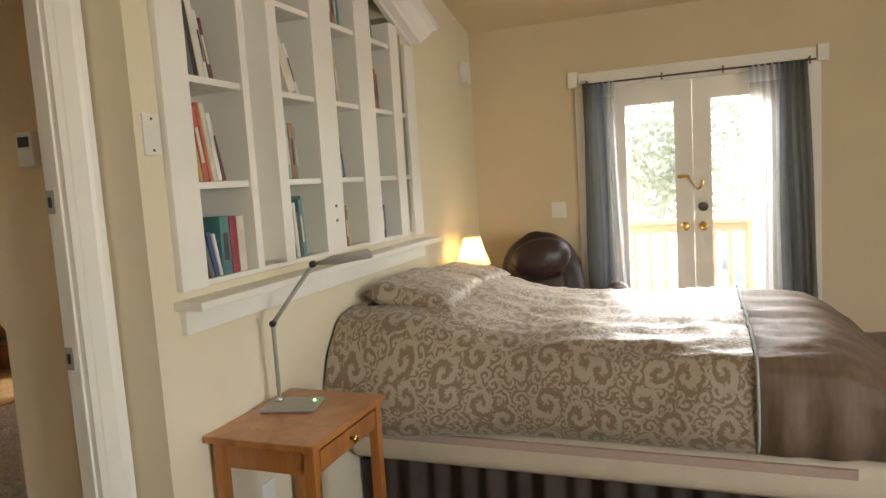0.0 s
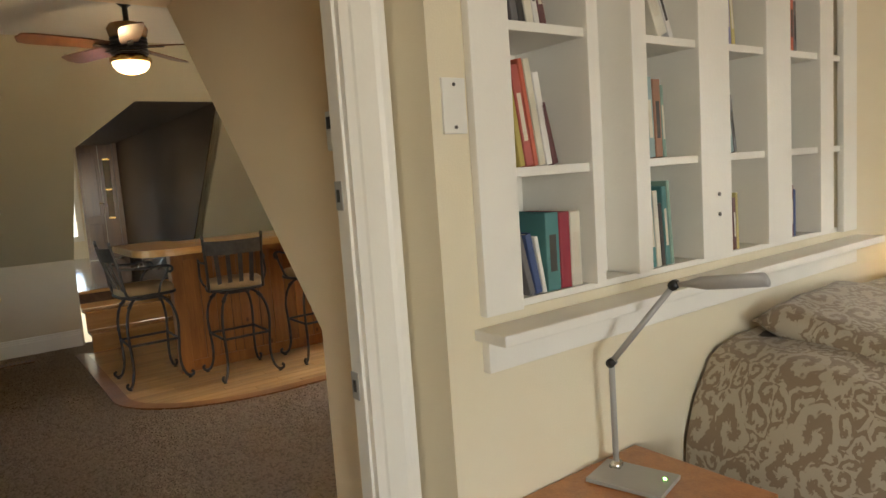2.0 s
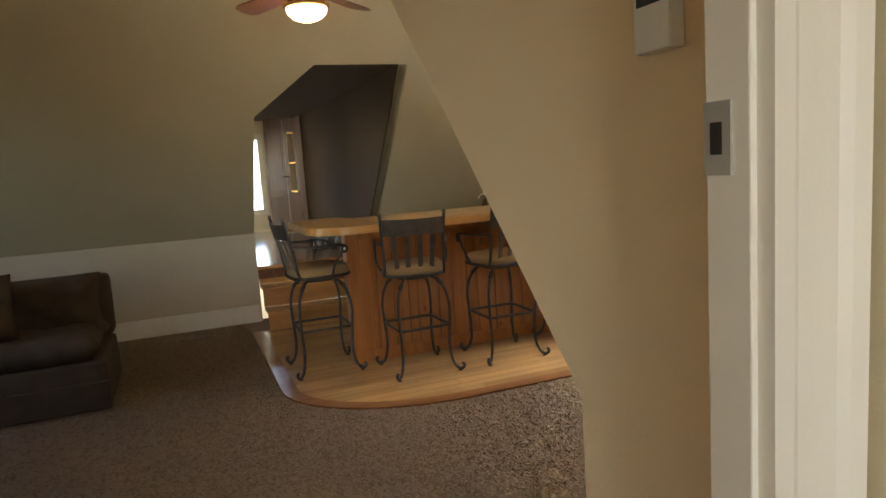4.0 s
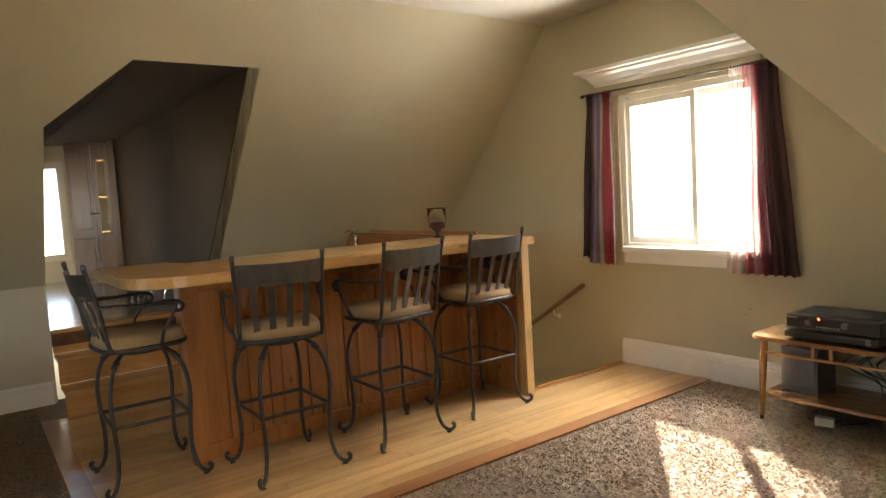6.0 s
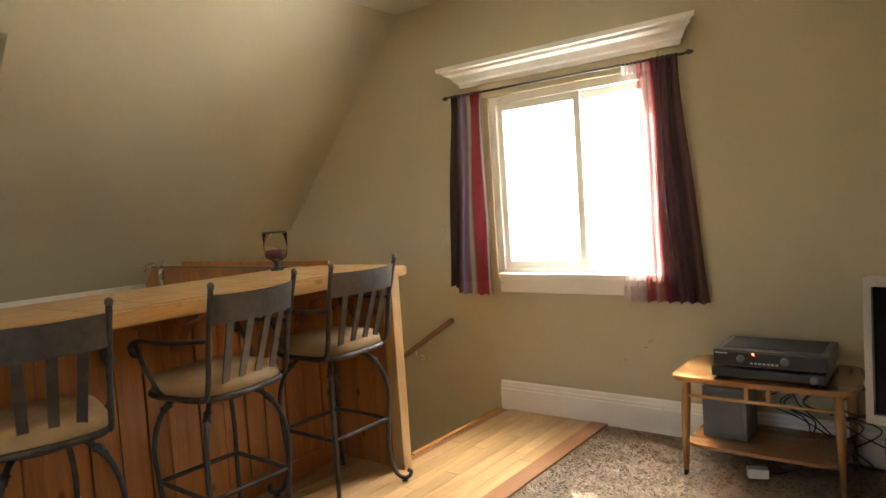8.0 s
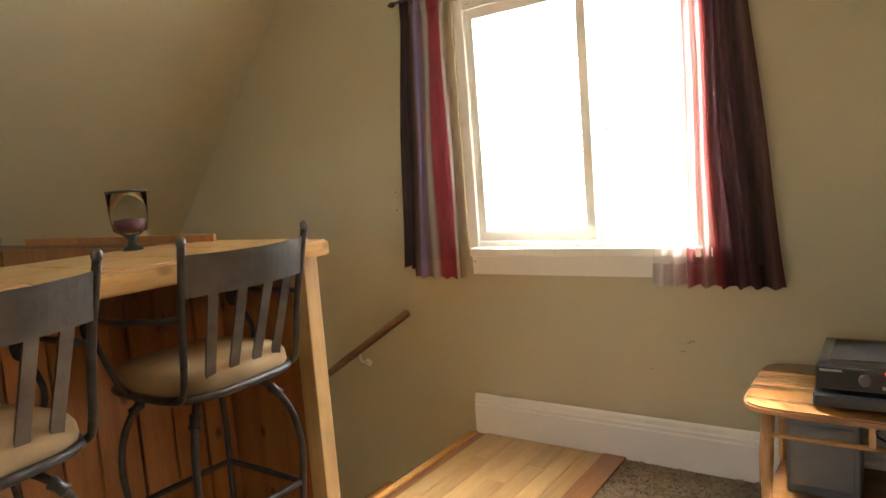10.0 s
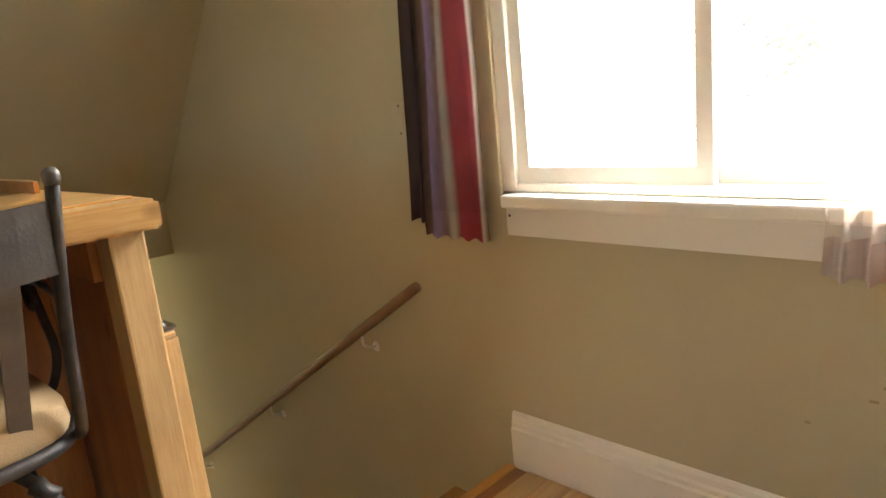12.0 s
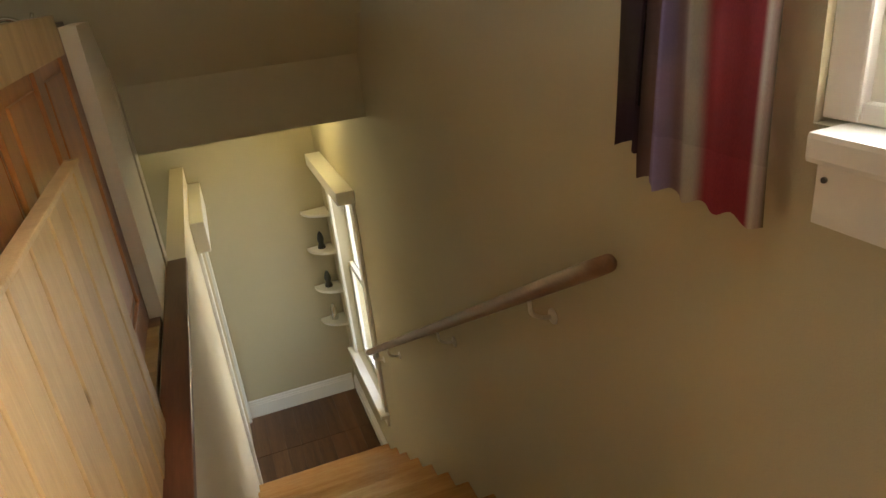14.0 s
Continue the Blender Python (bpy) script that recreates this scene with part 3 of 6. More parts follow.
def window_trim():
    """Casing, sill, apron and cornice round the living-room window."""
    x0, x1, z0, z1, y = -5.42, -4.34, 0.90, 2.03, WY
    w = thing("window_1", "white sliding window under a moulded cornice", "window", kind="structure")
    prof = [(0, 2.115), (0.03, 2.115), (0.035, 2.14), (0.05, 2.15), (0.075, 2.185), (0.105, 2.20), (0.11, 2.215), (0.135, 2.22), (0.14, 2.245), (0, 2.245)]
    bm, ends = bmesh.new(), []
    for x, s in ((x0 - 0.16, -1), (x1 + 0.13, 1)):
        ends.append([bm.verts.new((x + s * d, y - d, z)) for d, z in prof])
    for i in range(len(prof)):
        j = (i + 1) % len(prof)
        bm.faces.new((ends[0][i], ends[0][j], ends[1][j], ends[1][i]))
    bm.faces.new(ends[0]), bm.faces.new(ends[1][::-1])
    bmesh.ops.recalc_face_normals(bm, faces=bm.faces[:])
    part("cornice", bm, WHITE, w, "white crown moulding cornice")
    part("head_casing", cube(x0 - 0.03, x1 + 0.03, y - 0.02, y + 0.001, z1 - 0.002, 2.115, 0.002), WALL, w)
    part("window_sill", cube(x0 + 0.03, x1 + 0.02, y - 0.045, y + 0.11, z0 - 0.035, z0 + 0.004, 0.008), WHITE, w)
    part("apron", cube(x0 + 0.028, x1 - 0.0, y - 0.018, y + 0.0, z0 - 0.12, z0 - 0.036, 0.003), WHITE, w)
    for n, a in (("frame_left", (x0, x0 + 0.05)), ("frame_right", (x1 - 0.05, x1))):
        part(n, cube(*a, y + 0.012, y + 0.10, z0 + 0.005, z1 - 0.001, 0.004), WHITE, w)
    part("frame_top", cube(x0 + 0.05, x1 - 0.05, y + 0.012, y + 0.10, z1 - 0.05, z1 - 0.001, 0.004), WHITE, w)
    part("frame_bottom", cube(x0 + 0.05, x1 - 0.05, y + 0.014, y + 0.102, z0 + 0.005, z0 + 0.03, 0.004), WHITE, w)
    xm = -4.822
    for n, a, b, yy in (("sash", x0 + 0.05, xm + 0.025, y + 0.028), ("sash", xm - 0.02, x1 - 0.05, y + 0.062)):
        bm = pierced(1, yy, yy + 0.03, a, b, z0 + 0.03, z1 - 0.05, [(a + 0.04, b - 0.04, z0 + 0.075, z1 - 0.095)])
        s = part(n, bm, WHITE, w)
        p = part("pane", cube(a + 0.04, b - 0.04, yy + 0.012, yy + 0.018, z0 + 0.075, z1 - 0.095), PANE, s)
        p.visible_shadow = False
    part("apron_screw", turned(lathe([(0.004, 0), (0.004, 0.003)], 10), pose(x0 + 0.042, y - 0.018, z0 - 0.06, 90)), STEEL, w)
    for xx in (x0 + 0.115, x0 + 0.13):
        part("screw", turned(lathe([(0.003, 0), (0.003, 0.003)], 8), pose(xx - 0.04, y + 0.012, z1 - 0.03, 90)), BLACK, w)
    return w


window_trim()


def curtain(name, label, x0, x1, y, z0, z1, folds, mat, flare=0.0, depth=0.03, seed=1, hem=0.05, flat=0.0, lean=0.0, group="", tuck=(0, 0)):
    """Gathered cloth with deep folds; flare widens it toward the hem; flat: the share at the inner edge that hangs nearly plain; tuck: how far a share at the edge is drawn up behind the rest."""
    rnd = random.Random(seed)
    ph = [rnd.uniform(0, 6.28) for _ in range(6)]
    nx, nz = folds * 10, 26
    bm = bmesh.new()
    uvl = bm.loops.layers.uv.new("UVMap")
    grid = []
    for k in range(nz + 1):
        v = k / nz
        row = []
        for i in range(nx + 1):
            u = i / nx
            z = z1 + (z0 - z1) * v
            w = (x1 - x0) * (1 + flare * v ** 1.3)
            x = x0 + lean * v + u * w + 0.006 * math.sin(7 * v + ph[0] + 9 * u)
            a = u * folds * 2 * math.pi + 0.7 * math.sin(2.2 * v + ph[1]) + 0.9 * math.sin(5 * u + ph[3])
            d = depth * (0.55 + 0.5 * math.sin(3 * u + ph[2])) * (0.5 + 0.7 * v) * (1 - flat * 0.8 * (1 if flat and u < flat else 0))
            yy = y + d * math.sin(a) + 0.35 * d * math.sin(2.3 * a + ph[4])
            if v < 0.04:
                yy = y + 0.012 * math.sin(a * 1.5)
            zz = z + (0.006 * math.sin(a + ph[5]) if k == nz else 0)
            if u < tuck[0]:
                zz, yy = zz + tuck[1] * v ** 3, yy + 0.014 * v
            row.append((bm.verts.new((x, yy, zz)), (u, v)))
        grid.append(row)
    for k in range(nz):
        for i in range(nx):
            q = (grid[k][i], grid[k][i + 1], grid[k + 1][i + 1], grid[k + 1][i])
            f = bm.faces.new([c[0] for c in q])
            for lp, c in zip(f.loops, q):
                lp[uvl].uv = c[1]
    ob = single(name, bm, mat, label, "curtain", smooth=True, group=group)
    return ob


curtain("curtain", "short sheer plum striped curtain gathered at the window", -5.665, -5.42, WY - 0.055, 0.765, 2.075, 5, CURTAIN_RED, 0.45, 0.017, 3, lean=-0.115, tuck=(0.225, 0.045), group="living room curtains")
curtain("curtain", "short sheer plum striped curtain, wider at the hem", -4.50, -4.185, WY - 0.055, 0.755, 2.07, 8, CURTAIN_WINE, 0.52, 0.024, 8, flat=0.2, lean=-0.05, group="living room curtains")

rod = thing("curtain_rod", "thin black iron curtain rod over the window", "curtain rod")
part("rod", tube([(-5.69, WY - 0.058, 2.066), (-4.15, WY - 0.058, 2.058)], 0.007, 10), IRON, rod, smooth=True)
for x, s in ((-5.69, -1), (-4.15, 1)):
    part("finial", turned(lathe([(0.004, 0), (0.011, 0.008), (0.014, 0.02), (0.009, 0.035), (0.002, 0.045)], 12), pose(x, WY - 0.058, 2.062, 0, 90 * s, 0)), IRON, rod, smooth=True)
for x in (-5.6, -4.24):
    part("bracket", tube([(x, WY - 0.002, 2.05), (x, WY - 0.05, 2.05), (x, WY - 0.058, 2.058)], 0.005, 6), IRON, rod)


def plate(name, label, centre, face, w, h, mat=PLASTIC, toggles=1, screws=True, category="light switch"):
    """A cover plate on a wall; face is 'x' (+x), 'y' (-y)."""
    t = thing(name, label, category)
    m = pose(*centre, 90, 0, 0) if face == "y" else pose(*centre, 90, 0, 90)
    bm = cube(-w / 2, w / 2, -h / 2, h / 2, 0.0, 0.007, 0.002)
    part("plate", turned(bm, m), mat, t)
    for i in range(toggles):
        ox = (i - (toggles - 1) / 2) * 0.046
        part("toggle", turned(cube(-0.017 + ox, 0.017 + ox, -0.033, 0.033, 0.007, 0.011, 0.002), m), mat, t)
    if screws:
        for s in (-1, 1):
            part("screw", turned(lathe([(0.004, 0.006), (0.004, 0.009)], 8), m @ pose(0, s * (h / 2 - 0.014), 0)), STEEL, t)
    return t


plate("light_switch", "almond light switch on the wall above the stairs", (-5.825, WY, 1.14), "y", 0.075, 0.118, mat=IVORY)

SCUFF = surface("scuffed_paint", (0.30, 0.24, 0.15), (0.38, 0.31, 0.20), 60, 0.9, bump=0.2)
for x, z, w in ((-4.42, 0.526, 0.010), (-4.432, 0.518, 0.007), (-4.455, 0.484, 0.009), (-4.58, 0.402, 0.006)):
    single("wall_scuff", cube(x - w, x + w, WY - 0.0006, WY + 0.001, z - 0.003, z + 0.003), SCUFF, "small dark scuff mark on the tan wall", "scuff mark", group="wall scuffs")

# handrail
rail = thing("handrail", "brown wooden handrail on brackets above the stairs", "handrail")
ra, rb = Vector((-5.77, WY - 0.065, 0.585)), Vector((-8.52, WY - 0.065, -1.15))
part("rail", tube([ra, ra.lerp(rb, 0.02), ra.lerp(rb, 0.5), rb], 0.02, 14, radii=[0.018, 0.02, 0.02, 0.02]), RAILWOOD, rail, smooth=True)
for f in (0.125, 0.42, 0.78, 0.95):
    p = ra.lerp(rb, f)
    b = part("bracket", tube(smooth_line([(p.x, WY - 0.003, p.z - 0.085), (p.x, WY - 0.03, p.z - 0.08), (p.x, WY - 0.06, p.z - 0.06), (p.x, WY - 0.065, p.z - 0.024)], 4), 0.006, 8), WHITE, rail, "cream painted bracket")
    part("rosette", turned(lathe([(0.022, 0), (0.02, 0.005), (0.008, 0.008)], 14), pose(p.x, WY, p.z - 0.085, 90)), WHITE, b)

# ---------------------------------------------------------------- bar
BT = 1.07
bar = thing("bar_counter", "amber pine breakfast bar with a rounded overhanging top", "bar")
out = [(-5.29, 4.03)]
out += [(-5.29 - 0.30 * (1 - math.cos(a)), 1.905 - 0.30 * math.sin(a)) for a in np.linspace(0, math.pi / 2, 9)]
out += [(-6.28, 1.605), (-6.33, 1.66), (-6.33, 1.98), (-6.07, 2.06), (-6.07, 4.03)]
bm = prism(out, 2, BT - 0.052, BT)
bmesh.ops.bevel(bm, geom=[e for e in bm.edges if abs(e.verts[0].co.z - e.verts[1].co.z) < 1e-4], offset=0.006, segments=2, affect="EDGES")
top = part("top", bm, PINETOP, bar, "glossy golden pine bar top")
for i in range(9):
    y0 = 2.08 + i * 0.216
    for k in range(2):
        x0 = -5.905 + k * 0.275
        part("tile", cube(x0, x0 + 0.268, y0, y0 + 0.209, BT, BT + 0.004, 0.002, 1), PINETOP, top)
n = 16
for i in range(n):
    y0 = 2.02 + i * (3.955 - 2.02) / n
    part("board", cube(-5.80, -5.785 + 0.006 * (i % 2), y0, y0 + (3.955 - 2.02) / n - 0.005, 0.09, 1.017, 0.003, 1), PINE, bar)
part("front_panel", cube(-5.86, -5.80, 1.95, 3.955, 0.0, 1.017), PINE, bar)
part("base_rail", cube(-5.80, -5.77, 2.02, 3.955, 0.0, 0.10, 0.004), PINE, bar)
part("top_rail", cube(-5.80, -5.765, 2.02, 3.955, 0.93, 1.017, 0.004), PINE, bar)
for y0 in (2.45, 2.95, 3.45):
    part("stile", cube(-5.79, -5.764, y0, y0 + 0.075, 0.10, 0.93, 0.004), PINE, bar)
part("corner_post", cube(-5.87, -5.755, 1.92, 2.018, 0.0, 1.017, 0.008), PINE, bar)
part("end_panel", cube(-5.80, -5.40, 3.958, 3.985, 0.0, 1.017, 0.002), PINE, bar)
part("end_post", cube(-5.40, -5.33, 3.95, 4.012, 0.0, 1.017, 0.005), PINEPALE, bar, "pale knotty pine edge post")
part("end_rail", cube(-5.80, -5.40, 3.935, 3.957, 0.93, 1.016, 0.004), PINE, bar)
for y0 in (2.25, 2.98, 3.68):
    bm = prism([(-5.764, 1.016), (-5.50, 1.016), (-5.52, 0.97), (-5.64, 0.93), (-5.70, 0.85), (-5.764, 0.80)], 1, y0, y0 + 0.05)
    part("corbel", bm, PINE, bar)

# panelled back of the kitchen, on the stair side
back = thing("kitchen_back_panel", "varnished pine frame-and-panel back along the stairs", "panel")
part("sheet", cube(-7.30, -5.81, 3.974, 3.984, 0.0, 1.10), PINE, back)
part("top_rail", cube(-7.30, -5.90, 3.985, 3.998, 0.98, 1.10, 0.004), PINEPALE, back)
part("bottom_rail", cube(-7.30, -5.81, 3.985, 3.998, 0.0, 0.12, 0.004), PINE, back)
for x0 in (-7.30, -6.85, -6.40, -5.93):
    part("stile", cube(x0, x0 + 0.09, 3.985, 3.997, 0.12, 0.98, 0.004), PINE, back)
for x0 in (-7.18, -6.73, -6.27):
    part("raised_panel", cube(x0, x0 + 0.29, 3.985, 3.993, 0.16, 0.94, 0.008), PINE, back)
structure("trim_stair_edge", cube(-7.86, SX - 0.02, 4.052, 4.142, -0.022, 0.012, 0.005), REDTRIM, "dark mahogany trim along the stair opening", "trim")
structure("wall_post", cube(-7.95, -7.302, 4.0, 4.052, -0.1, 1.062), CREAM, "cream painted end of the low wall beside the stairs")

lean = thing("stair_gate", "knotty pine plank gate folded against the bar end", "door")
lm = pose(-5.465, 4.062, 0.004, -0.5, 0, 180)
w = 1.09
for i in range(13):
    part("plank", turned(cube(i * w / 13, (i + 1) * w / 13 - 0.004, -0.012 + 0.003 * (i % 2), 0.012, 0.01, 0.775 - 0.001 * (i % 3), 0.003, 1), lm), PINEPALE, lean)
part("cap", turned(cube(-0.03, w, -0.016, 0.016, 0.776, 0.788, 0.003), lm), PINEPALE, lean)
part("edge", turned(cube(-0.03, -0.002, -0.02, 0.02, 0.008, 0.775, 0.003), lm), PINEPALE, lean)
l1 = part("latch", turned(cube(-0.025, 0.03, -0.022, 0.014, 0.788, 0.80, 0.003), lm), CHROME, lean, "bright metal latch")
part("latch_arm", turned(tube(smooth_line([(-0.02, 0, 0.80), (0.0, 0.01, 0.818), (0.03, 0.0, 0.814), (0.05, -0.01, 0.803)], 4), 0.006, 8), lm), CHROME, l1, smooth=True)

# kitchen behind the bar
counter = thing("kitchen_counter", "low kitchen counter under the sloped ceiling", "counter")
part("body", cube(KX + 0.002, -7.22, 2.69, 3.94, 0.0, 0.87), PINE, counter)
part("worktop", cube(KX + 0.002, -7.18, 2.69, 3.94, 0.871, 0.905, 0.004), TILE, counter)
part("ledge", cube(KX + 0.002, KX + 0.06, 2.69, 3.94, 0.906, 0.955, 0.006), WHITE, counter, "white ledge along the back")
part("end_splash", cube(-7.74, -5.93, 3.943, 3.972, 0.906, 1.055, 0.003), PINE, counter, "pine splash board")
part("splash_cap", cube(-7.74, -5.925, 3.94, 3.973, 1.056, 1.072, 0.004), RAILWOOD, counter)
part("sink", pierced(0, -7.62, -7.30, 3.45, 3.9, 0.906, 0.912, []), CHROME, counter, "steel sink rim")
tap = thing("faucet", "chrome kitchen faucet behind the bar", "faucet", (-7.44, 3.9, 0.912))
part("base", lathe([(0.028, 0), (0.028, 0.02), (0.018, 0.03), (0.016, 0.09), (0.02, 0.10), (0.02, 0.13), (0.012, 0.15)], 16), CHROME, tap, smooth=True)
part("spout", tube(smooth_line([(0, 0, 0.13), (0, -0.02, 0.17), (0, -0.07, 0.19), (0.02, -0.12, 0.17), (0.02, -0.13, 0.14)], 5), 0.009, 10), CHROME, tap, smooth=True)
part("lever", tube([(0, 0, 0.15), (0.01, 0.02, 0.20)], 0.006, 8), CHROME, tap, smooth=True)

jar = thing("candle_holder", "glass hurricane jar with a purple candle on the bar", "candle holder", (-5.995, 3.77, BT))
jar.scale = (0.9, 0.9, 0.95)
part("foot", lathe([(0.038, 0), (0.04, 0.008), (0.018, 0.02), (0.016, 0.04), (0.03, 0.055)], 20), BLACK, jar, smooth=True)
part("glass", lathe([(0.03, 0.056), (0.062, 0.075), (0.07, 0.12), (0.075, 0.215), (0.072, 0.215), (0.067, 0.12), (0.058, 0.08), (0.02, 0.06)], 28), JARGLASS, jar, smooth=True)
part("rim", lathe([(0.0735, 0.214), (0.079, 0.216), (0.079, 0.223), (0.0735, 0.224)], 28, False), BLACK, jar, smooth=True)
part("candle", lathe([(0.045, 0.07), (0.058, 0.085), (0.060, 0.115), (0.02, 0.12)], 20), WAX, jar, smooth=True)

def wine_glass(x, y):
    """A stemmed glass hanging upside down under the bar top."""
    t = thing("wine_glass", "clear wine glass hanging upside down under the bar top", "wine glass", (x, y, BT - 0.053), group="hanging wine glasses")
    part("foot", lathe([(0.032, -0.004), (0.032, -0.002), (0.004, 0.0)], 18), JARGLASS, t, smooth=True)
    part("stem", lathe([(0.004, -0.08), (0.003, -0.04), (0.006, -0.004)], 10), JARGLASS, t, smooth=True)
    part("bowl", lathe([(0.006, -0.08), (0.028, -0.095), (0.038, -0.125), (0.033, -0.175), (0.031, -0.175), (0.036, -0.125), (0.026, -0.098), (0.004, -0.083)], 20), JARGLASS, t, smooth=True)


for x, y in ((-6.15, 1.80), (-6.15, 1.89), (-6.14, 1.97), (-6.23, 1.85)):
    wine_glass(x, y)

# steps up to the hall
steps = thing("hall_steps", "three polished wooden steps up to the hall", "steps", kind="structure")
for i in range(3):
    x1, z = -7.30 - 0.25 * i, 0.182 * (i + 1)
    part("riser", cube(x1 - 0.02, x1, D0 + 0.004, D1 - 0.014, z - 0.182, z - 0.031), STEPWOOD, steps)
    part("tread", cube(x1 - 0.25, x1 + 0.02, D0 + 0.004, D1 - 0.014, z - 0.03, z + (0.003 if i == 2 else 0), 0.006), STEPWOOD, steps)

# wooden door and bright window in the hall
door = thing("door_2", "glossy dark brown double door with a glazed strip", "door", (-11.3, 2.60, 0.545), 262, kind="structure")
part("casing", cube(-0.07, -0.004, -0.03, 0.03, 0.0, 1.76, 0.006), DOORWOOD, door)
glazed = part("leaf", pierced(1, -0.02, 0.02, 0.0, 0.19, 0.01, 1.72, [(0.05, 0.14, 0.62, 1.52)]), DOORWOOD, door)
part("pane", cube(0.05, 0.14, -0.004, 0.004, 0.62, 1.52), PANE, glazed)
for z in (0.62, 1.05, 1.50):
    part("glazing_bar", cube(0.045, 0.145, 0.006, 0.026, z - 0.012, z + 0.012, 0.003), BRASS, glazed)
plain = part("leaf", cube(0.194, 0.47, -0.02, 0.02, 0.01, 1.72, 0.003), DOORWOOD, door)
for z0, z1 in ((0.12, 0.55), (0.66, 1.60)):
    part("panel", cube(0.235, 0.43, 0.018, 0.026, z0, z1, 0.008), DOORWOOD, plain)
h = part("handle", tube(smooth_line([(0.165, 0.02, 0.85), (0.165, 0.06, 0.85), (0.19, 0.07, 0.85), (0.25, 0.065, 0.85)], 4), 0.009, 8), BRASS, glazed, smooth=True)
hw = thing("window_2", "white framed hall window", "window", kind="structure")
part("window_frame", pierced(0, -12.0, -11.96, 0.92, 2.18, 0.82, 2.08, [(1.0, 2.1, 0.9, 2.0)]), WHITE, hw)
part("pane", cube(-12.06, -12.055, 1.0, 2.1, 0.9, 2.0), PANE, hw).visible_shadow = False


# ---------------------------------------------------------------- stools
def stool_meshes():
    k = {}
    rs = lambda a, r: (r * math.cos(a), r * math.sin(a))
    leg = [(0.10, 0.675), (0.15, 0.668), (0.205, 0.625), (0.245, 0.55), (0.262, 0.45), (0.255, 0.34), (0.245, 0.22), (0.25, 0.12), (0.275, 0.05), (0.31, 0.022), (0.338, 0.03), (0.345, 0.052), (0.33, 0.062)]
    k["leg"] = mesh("leg", tube([(x, 0, z) for x, z in [(p.x, p.z) for p in smooth_line([(r, 0, z) for r, z in leg], 5)]], 0.0105, 8), IRON, True)
    k["knuckle"] = mesh("knuckle", turned(lathe([(0.011, -0.022), (0.017, -0.018), (0.013, 0), (0.017, 0.018), (0.011, 0.022)], 10), pose(0.2, 0, 0.63, 0, -48, 0)), IRON, True)
    k["foot_pad"] = mesh("foot_pad", turned(lathe([(0.015, 0), (0.016, 0.008), (0.01, 0.014)], 10), pose(0.312, 0, 0)), BLACK, True)
    c = [rs(math.pi / 4 + i * math.pi / 2, 0.252) for i in range(4)]
    ring = []
    for i in range(4):
        a, b = Vector((*c[i], 0.33)), Vector((*c[(i + 1) % 4], 0.33))
        ring += [a.lerp(b, f) + Vector((a + b)).normalized().cross(Vector((0, 0, 0))) for f in (0.03, 0.2, 0.4, 0.6, 0.8, 0.97)]
    k["foot_ring"] = mesh("foot_ring", tube(ring, 0.0095, 8, closed=True), IRON, True)
    k["swivel_plate"] = mesh("swivel_plate", join(lathe([(0.13, 0.664), (0.135, 0.668), (0.135, 0.684), (0.06, 0.686), (0.06, 0.70)], 24)), IRON, True)
    out = []
    for i in range(32):
        a = 2 * math.pi * i / 32
        x, y = math.copysign(abs(math.cos(a)) ** 0.55, math.cos(a)) * 0.212, math.copysign(abs(math.sin(a)) ** 0.55, math.sin(a)) * 0.205
        out.append((x, y))
    k["seat_frame"] = mesh("seat_frame", tube([(x, y, 0.705) for x, y in out], 0.012, 8, closed=True), IRON, True)
    bm = bmesh.new()
    rings = []
    for sc, z in ((0.80, 0.70), (0.97, 0.705), (1.0, 0.725), (0.985, 0.752), (0.93, 0.770), (0.75, 0.779), (0.4, 0.782), (0.1, 0.782)):
        rings.append([bm.verts.new((x * sc, y * sc, z)) for x, y in out])
    for a, b in zip(rings, rings[1:]):
        for i in range(32):
            bm.faces.new((a[i], a[(i + 1) % 32], b[(i + 1) % 32], b[i]))
    bm.faces.new(rings[0][::-1]), bm.faces.new(rings[-1])
    k["cushion"] = mesh("cushion", bm, SUEDE, True)
    for s, nm in ((-1, "upright_left"), (1, "upright_right")):
        k[nm] = mesh("upright", tube(smooth_line([(s * 0.195, -0.10, 0.70), (s * 0.20, -0.165, 0.71), (s * 0.20, -0.19, 0.76), (s * 0.203, -0.215, 0.92), (s * 0.212, -0.262, 1.12)], 5), 0.0105, 8), IRON, True)
        k["finial" + nm] = mesh("finial", turned(lathe([(0.0105, -0.006), (0.013, 0.002), (0.0125, 0.012), (0.008, 0.018), (0.003, 0.02)], 12), pose(s * 0.212, -0.263, 1.122)), STEEL, True)
        arm = smooth_line([(s * 0.205, -0.215, 0.93), (s * 0.23, -0.12, 0.925), (s * 0.245, 0.0, 0.92), (s * 0.25, 0.10, 0.925), (s * 0.25, 0.155, 0.905), (s * 0.25, 0.15, 0.875), (s * 0.25, 0.12, 0.875), (s * 0.25, 0.118, 0.895)], 5)
        k["arm" + nm] = mesh("arm", tube(arm, 0.013, 8, flat=0.5), IRON, True)
        post = smooth_line([(s * 0.25, 0.13, 0.91), (s * 0.252, 0.10, 0.85), (s * 0.25, 0.06, 0.79), (s * 0.232, 0.05, 0.735), (s * 0.205, 0.05, 0.706)], 5)
        k["arm_post" + nm] = mesh("arm_post", tube(post, 0.0085, 8), IRON, True)

